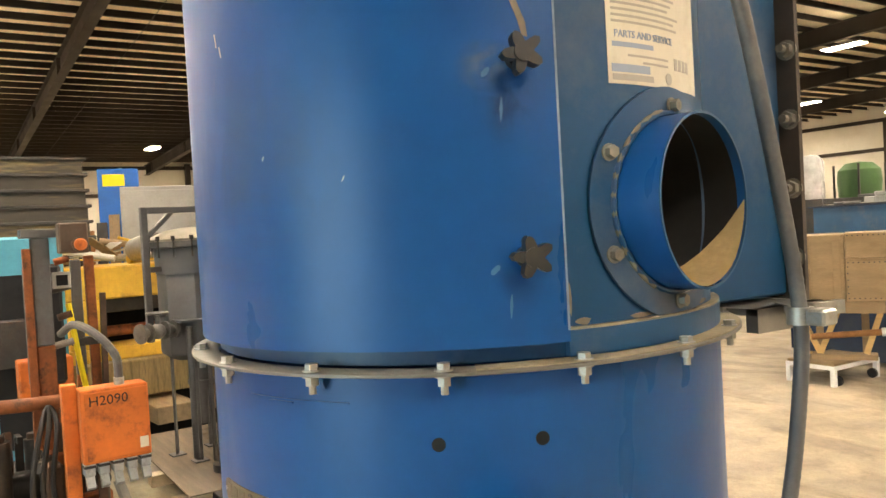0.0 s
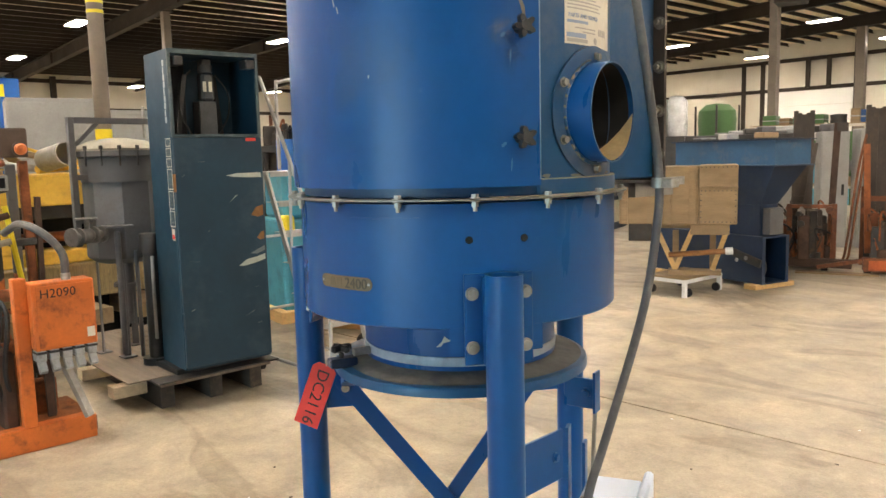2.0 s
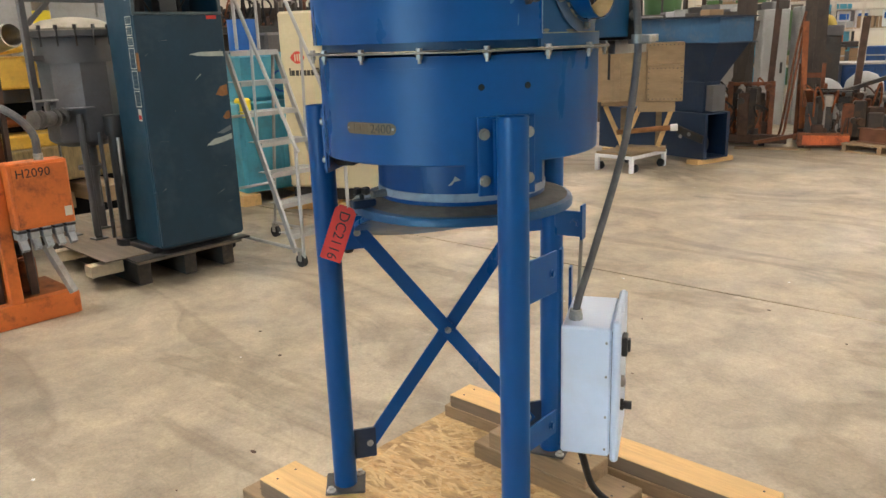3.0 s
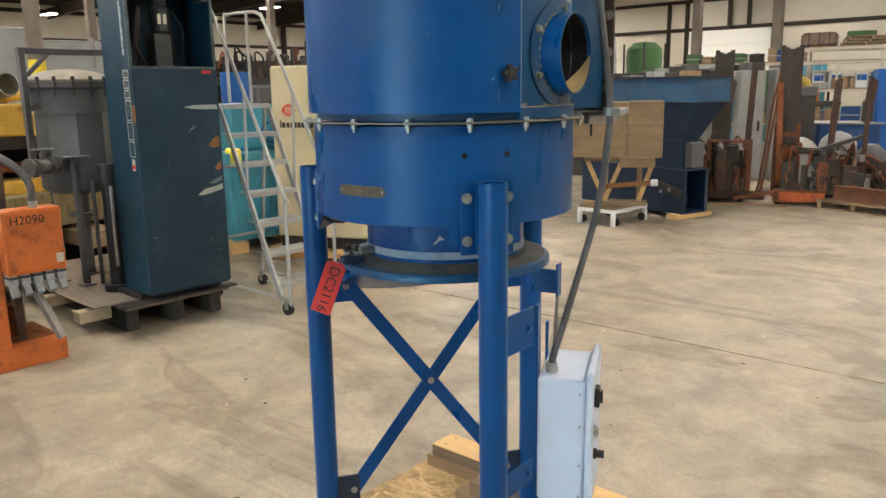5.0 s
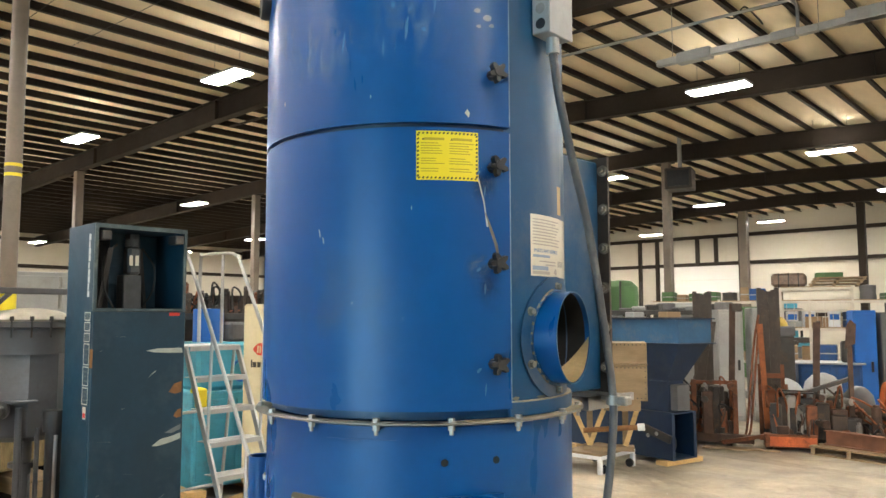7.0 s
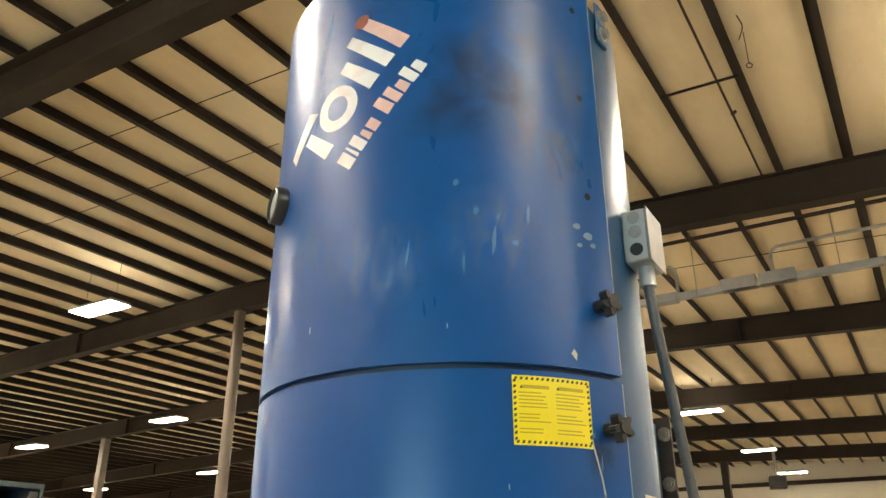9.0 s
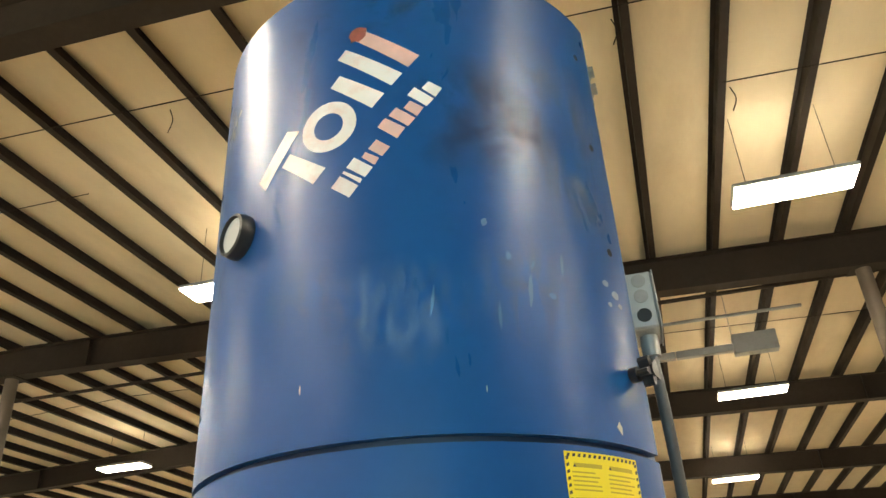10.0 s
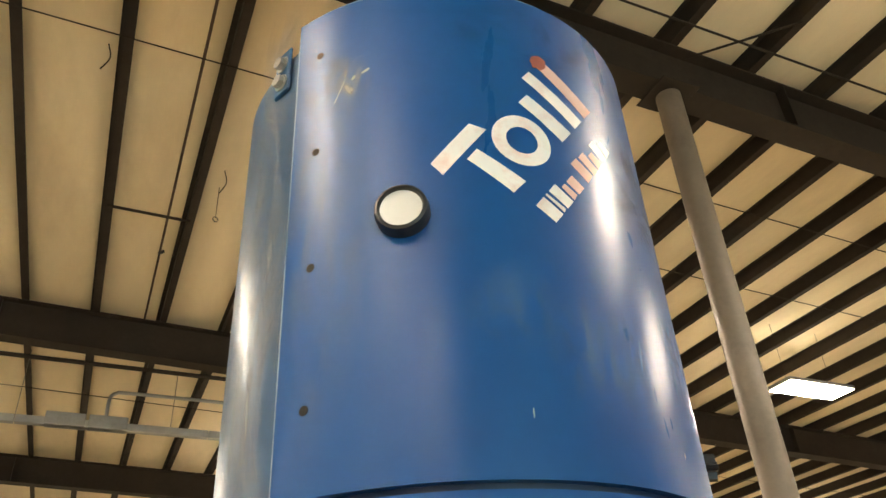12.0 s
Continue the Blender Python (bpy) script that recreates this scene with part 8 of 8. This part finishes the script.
for a in range(3):
    for b in range(3):
        part("container", lathe(B(), [(0.001, 1.951), (0.15, 1.951), (0.16, 2.0), (0.16, 2.6), (0.12, 2.68), (0.001, 2.70)], 14, m=Matrix.Translation((-0.34 + 0.34 * a, -0.34 + 0.34 * b, 0))), FILMWRAP, wrap)

YELLOW_DULL = surface("faded_yellow_pipe", (0.42, 0.30, 0.05), 0.55, 0.0, 0.2, 4.0, 40, 0.1)
elbow = thing("duct_elbow", "faded yellow bent duct on a steel stand", "duct", (-3.95, 12.5, 0.0), -62)
part("bend", tube(B(), spline([(0, -0.16, 1.72), (0, 0.0, 1.78), (0, 0.14, 1.72), (0, 0.18, 1.55)], 7), 0.075, 14, 0.006), YELLOW_DULL, elbow)
part("stand", bx(B(), -0.2, -0.25, 0.0, 0.2, 0.3, 1.48, bevel=0.01), STEEL_DARK, elbow)
part("stand_top", bx(B(), -0.22, -0.27, 1.481, 0.22, 0.32, 1.655, bevel=0.02), GREY_PAINT, elbow)

rack = thing("pallet_rack", "cream pallet rack with loaded shelves and a wire guard", "rack", (-4.7, 16.7, 0.0), 18)
FRAME = surface("cream_rack_paint", (0.55, 0.50, 0.42), 0.5, 0.0, 0.12, 3.0, 30, 0.08, (0.25, 0.2, 0.15), 0.35, 4.0)
for x, h in ((-3.4, 2.2), (-1.9, 2.2), (-0.62, 2.45), (-0.05, 2.2), (0.78, 2.45), (2.1, 2.2)):
    for y in (-0.5, 0.5):
        part("upright", bx(B(), x - 0.025, y - 0.025, 0, x + 0.025, y + 0.025, h), FRAME, rack)
for z, x0, x1, t in ((0.80, -3.42, 2.12, 0.05), (1.52, -0.64, 2.12, 0.05), (1.95, -0.64, 0.8, 0.022), (2.12, -3.42, 2.12, 0.04), (2.40, -0.64, 0.8, 0.05)):
    for y in (-0.5, 0.5):
        part("shelf_beam", bx(B(), x0, y - 0.022, z, x1, y + 0.022, z + t), FRAME, rack)
    if t > 0.03:
        part("shelf_board", bx(B(), x0 + 0.04, -0.47, z + t + 0.001, x1 - 0.04, 0.47, z + t + 0.022), PINE_OLD, rack)
for k in range(9):
    part("guard_wire", rod(B(), (-0.5 + 0.15 * k, -0.53, 1.56), (-0.5 + 0.15 * k, -0.53, 2.12), 0.005, 6), FRAME, rack)
rnd = random.Random(4)


def on_rack(x, z, w, d, h, material, name, label, kind="box"):
    ob = thing(name, label, kind, group="goods on the rack")
    ob.matrix_basis = pose(-4.7, 16.7, z, 0, 0, 18) @ pose(x, rnd.uniform(-0.12, 0.05), 0.0, 0, 0, rnd.uniform(-6, 6))
    part("body", bx(B(), -w / 2, -d / 2, 0.0, w / 2, d / 2, h, bevel=0.012), material, ob)
    return ob


for z, x0, x1 in ((0.0, -3.2, 2.0), (0.873, -3.2, 2.0), (1.593, -0.5, 2.0), (2.183, -3.2, -0.8), (2.183, 0.9, 2.0)):
    x = x0
    while x < x1:
        w, h = rnd.uniform(0.14, 0.38), rnd.uniform(0.10, 0.34)
        pick = rnd.randrange(8)
        m = (CARD, BLUE_MID, PINE_OLD, CARD, GREY_LIGHT, GREY_PAINT, STEEL_DARK, GREEN)[pick]
        if pick in (5, 6) and w > 0.2:
            ob = thing("stored_drum", "grey metal drum or motor on the rack", "drum", group="goods on the rack")
            ob.matrix_basis = pose(-4.7, 16.7, z, 0, 0, 18) @ pose(x + w / 2, -0.2, 0.0)
            part("body", lathe(B(), [(0.001, 0), (w * 0.42, 0), (w * 0.44, 0.02), (w * 0.42, h * 0.5), (w * 0.44, h), (0.001, h + 0.02)], 18), m, ob)
        else:
            ob = on_rack(x + w / 2, z, w, 0.6, h, m, "stored_box", "stored carton or part on the pallet rack")
            part("band", bx(B(), -w / 2 - 0.003, -0.303, h * 0.42, w / 2 + 0.003, 0.303, h * 0.50), GREY_LIGHT if m is not CARD else PINE_OLD, ob)
        x += w + rnd.uniform(0.02, 0.10)
for x in (-0.42, -0.08, 0.42):
    ob = on_rack(x, 1.593, 0.24, 0.5, 0.34, BOX_WHITE, "white_carton", "white carton with a blue label")
    part("blue_label", bx(B(), -0.09, -0.257, 0.16, 0.09, -0.2515, 0.28), BLUE_BRIGHT, ob, "blue printed label")
for k in range(3):
    ob = thing("stacked_pallet", "old wooden pallet lying on the rack", "pallet", group="pallets on the rack")
    ob.matrix_basis = pose(-4.7, 16.7, 2.473 + 0.066 * k, 0, 0, 18 + 2 * k) @ pose(0.45 + 0.05 * k, 0, 0)
    for j in range(5):
        part("board", bx(B(), -0.5, -0.45 + 0.2 * j, 0.045, 0.5, -0.33 + 0.2 * j, 0.063), PINE_OLD, ob)
    for x in (-0.45, 0, 0.45):
        part("stringer", bx(B(), x - 0.03, -0.45, 0.0, x + 0.03, 0.47, 0.0445), PINE_OLD, ob)
ob = on_rack(0.35, 2.68, 0.55, 0.4, 0.10, GREEN, "green_case", "low green case on stacked pallets", "case")
bundle = thing("wrapped_bundle", "brown film-wrapped bundle on the rack", "bundle", group="goods on the rack")
bundle.matrix_basis = pose(-4.7, 16.7, 2.473, 0, 0, 18) @ pose(-0.45, 0, 0)
part("load", bx(B(), -0.36, -0.35, 0.0, 0.36, 0.35, 0.30, bevel=0.06), surface("brown_stretch_film", (0.17, 0.11, 0.075), 0.35, 0, 0.35, 8, 30, 0.4, (0.3, 0.24, 0.18), 0.5, 9), bundle)
for x in (-0.2, 0.0, 0.2):
    part("strap", bx(B(), x - 0.012, -0.356, -0.004, x + 0.012, 0.356, 0.306), STEEL_DARK, bundle)
rnd = random.Random(31)
for k in range(26):
    x, y = rnd.uniform(-16, 6), rnd.uniform(20, 33)
    far_machine((x, y), rnd.uniform(-60, 60), (rnd.uniform(0.9, 1.6), rnd.uniform(1.0, 2.0), rnd.uniform(1.3, 2.4)), pal_m[k % 8], pal_m[(k * 5 + 2) % 8], "shop machine in a far row of the hall")
for k in range(10):
    x, y = -13.5 + 0.9 * (k % 5) + rnd.uniform(-0.2, 0.2), 9.5 + 2.6 * (k // 5) + rnd.uniform(-0.5, 0.5)
    far_machine((x, y), rnd.uniform(-60, 60), (0.9, 1.1, rnd.uniform(1.3, 1.9)), pal_m[(k + 2) % 8], pal_m[(k * 5 + 1) % 8], "shop machine in a far row of the hall")

# ---- fittings under the roof ----
tray = thing("cable_trunking", "grey steel lighting trunking under the roof", "trunking")
in_hall(tray, (0, 9.68, 5.70))
for x0, x1 in ((-3.95, -1.6), (-1.59, 0.8), (0.81, 2.15)):
    part("trunk", bx(B(), x0, -0.05, 0, x1, 0.05, 0.1, bevel=0.004), GALV, tray)
for x, w, z0, z1 in ((-3.35, 0.26, -0.03, 0.13), (-2.05, 0.17, -0.02, 0.11), (-1.01, 0.24, 0.0, 0.17), (-0.49, 0.24, 0.0, 0.17), (1.88, 0.29, -0.06, 0.22)):
    part("unit", bx(B(), x - w, -0.085, z0, x + w, 0.085, z1, bevel=0.006), GREY_LIGHT, tray, "grey ballast unit")
for x in (-3.7, -1.6, 0.3, 1.6):
    part("hanger", rod(B(), (x, 0, 0.1), (x, 0, SEAT + lift(x) - 5.68), 0.005, 6), STEEL, tray)
part("elbow_conduit", tube(B(), spline([(-1.87, 0, 0.1), (-1.87, 0, 0.42), (-1.95, 0, 0.52), (-2.15, 0, 0.54), (-4.2, 0, 0.56), (-6.0, 0, 0.58)], 7), 0.024, 8), GALV, tray)
part("elbow_conduit", tube(B(), spline([(-0.53, 0, 0.15), (-0.53, 0, 0.42), (-0.46, 0, 0.52), (-0.26, 0, 0.54), (0.9, 0, 0.54), (2.6, 0, 0.53)], 7), 0.024, 8), GALV, tray)
part("loose_wires", tube(B(), spline([(-2.9, 0.02, 0.55), (-2.75, 0.05, 0.50), (-2.6, 0.03, 0.62), (-2.45, 0.06, 0.45), (-2.35, 0.04, 0.30)], 6), 0.012, 6), BLACK, tray, "tangle of loose black wire")
pipe = thing("gas_pipe", "dark pipe run along the underside of a rafter", "pipe")
in_hall(pipe, (0, 8.58, 6.12))
part("run", rod(B(), (-14, 0, 0.10), (12, 0, -0.06), 0.028, 10), BEAM, pipe)
for x in (-6, -2, 2, 6):
    part("hanger", rod(B(), (x, 0, 0.03), (x, 0, SEAT + lift(x) - 6.11), 0.006, 6), STEEL, pipe)
duct = thing("roof_pipe", "thin brown pipe lying on two rafters between purlins", "pipe")
in_hall(duct, (-0.30, 0, SEAT + lift(-0.30) + 0.014))
part("run", rod(B(), (0, 2.05, 0), (0, 8.42, 0), 0.013, 10), RUSTY, duct)
part("valve", rod(B(), (-0.01, 6.6, -0.02), (0.04, 6.6, 0.02), 0.02, 8), STEEL_DARK, duct)
pull = thing("pull_cord", "thin cord hanging from a purlin with a ring", "cord")
in_hall(pull, (0.10, 5.2, 0))
part("cord", rod(B(), (0, 0, 6.30), (0, 0, SEAT + 0.004), 0.004, 6), BEAM, pull)
part("ring", lathe(B(), [(0.022, -0.004), (0.030, -0.004), (0.030, 0.004), (0.022, 0.004), (0.022, -0.004)], 16, m=pose(0, 0, 6.275, 90, 0, 20)), STEEL_DARK, pull)
fan = thing("ceiling_fan", "brown three-blade ceiling fan at rest", "fan")
in_hall(fan, (-2.27, 5.55, 5.93), 8)
part("motor", lathe(B(), [(0.001, 0.0), (0.06, 0.005), (0.085, 0.04), (0.085, 0.11), (0.05, 0.15), (0.03, 0.18)], 24), STEEL_DARK, fan)
part("rod", rod(B(), (0, 0, 0.17), (0, 0, TOP + lift(-2.27) - 5.94), 0.014, 10), STEEL_DARK, fan)
for k in range(3):
    m = pose(0, 0, 0, 0, 0, 120 * k) @ pose(0, 0, 0, 10, 0, 0)
    blade = part("blade", poly(B(), [(0.15, -0.035), (0.46, -0.055), (0.475, -0.04), (0.475, 0.04), (0.46, 0.055), (0.15, 0.035)], 0.05, 0.058, m), BEAM, fan)
    part("blade_arm", bx(B(), 0.07, -0.016, 0.058, 0.20, 0.016, 0.064, m), STEEL_DARK, blade)
heater = thing("unit_heater", "dark unit heater with a round fan under the roof", "heater")
in_hall(heater, (8.9, 10.0, 5.62), -25)
part("case", bx(B(), -0.40, -0.25, 0, 0.40, 0.25, 0.74, bevel=0.03), MAST, heater)
part("fan_ring", lathe(B(), [(0.26, 0), (0.31, 0), (0.31, 0.05), (0.28, 0.06), (0.26, 0.05), (0.26, 0)], 28, m=pose(0, -0.251, 0.37, 90, 0, 0)), STEEL_DARK, heater)
for k in range(4):
    part("fan_blade", bx(B(), 0.03, -0.05, 0.01, 0.25, 0.05, 0.02, pose(0, -0.251, 0.37, 90, 0, 0) @ pose(0, 0, 0, 0, 0, 90 * k + 20)), BLACK, heater)
for x in (-0.3, 0.3):
    part("hanger", rod(B(), (x, 0, 0.73), (x, 0, TOP + lift(8.9) - 5.62), 0.008, 6), STEEL, heater)
for (x, y, z, s) in ((-8.1, 19.7, 5.45, 0.75), (-4.4, 32.5, 5.2, 0.6)):
    ht = thing("unit_heater", "grey gas unit heater hung from the roof", "heater")
    in_hall(ht, (x, y, z), 15)
    part("case", bx(B(), -s / 2, -s / 2, 0, s / 2, s / 2, s * 0.8, bevel=0.02), MAST, ht)
    part("grille", bx(B(), -s * 0.4, -s / 2 - 0.01, s * 0.1, s * 0.4, -s / 2 - 0.001, s * 0.7), BLACK, ht)
    part("flue", rod(B(), (0, 0, s * 0.8), (0, 0, TOP + lift(x) - 0.05 - z), 0.06, 12), GALV, ht)

# ---- chips and flecks on the floor ----
debris = tagged(new("floor_debris"), "small pale chips and dark flakes on the floor", "debris", kind="stuff")
rnd = random.Random(77)
pale, dark = B(), B()
near_spots = [(-1.67, -0.81), (-1.17, -0.44), (-2.17, 0.40), (-2.0, 5.78), (-1.21, -0.08), (-2.03, 0.56), (-2.44, 0.68), (-1.35, 0.48)]
for k in range(26):
    x, y = near_spots[k] if k < 8 else (rnd.uniform(-2.8, 2.2), rnd.uniform(-1.2, 6.5))
    r = rnd.uniform(0.006, 0.014) * (1.2 if 3 < k < 8 else 0.8)
    a = rnd.uniform(0, 6.28)
    if math.hypot(x, y) < 0.95:
        continue
    poly(dark if k % 3 == 1 or 3 < k < 8 else pale, [(x + r * (1.8 if j % 2 else 1.0) * rnd.uniform(0.5, 1) * math.cos(a + j * 1.256), y + r * rnd.uniform(0.5, 1) * math.sin(a + j * 1.256)) for j in range(5)], 0.0003, 0.003)
part("pale_chip", pale, BOX_WHITE, debris)
part("dark_flake", dark, RUSTY, debris)
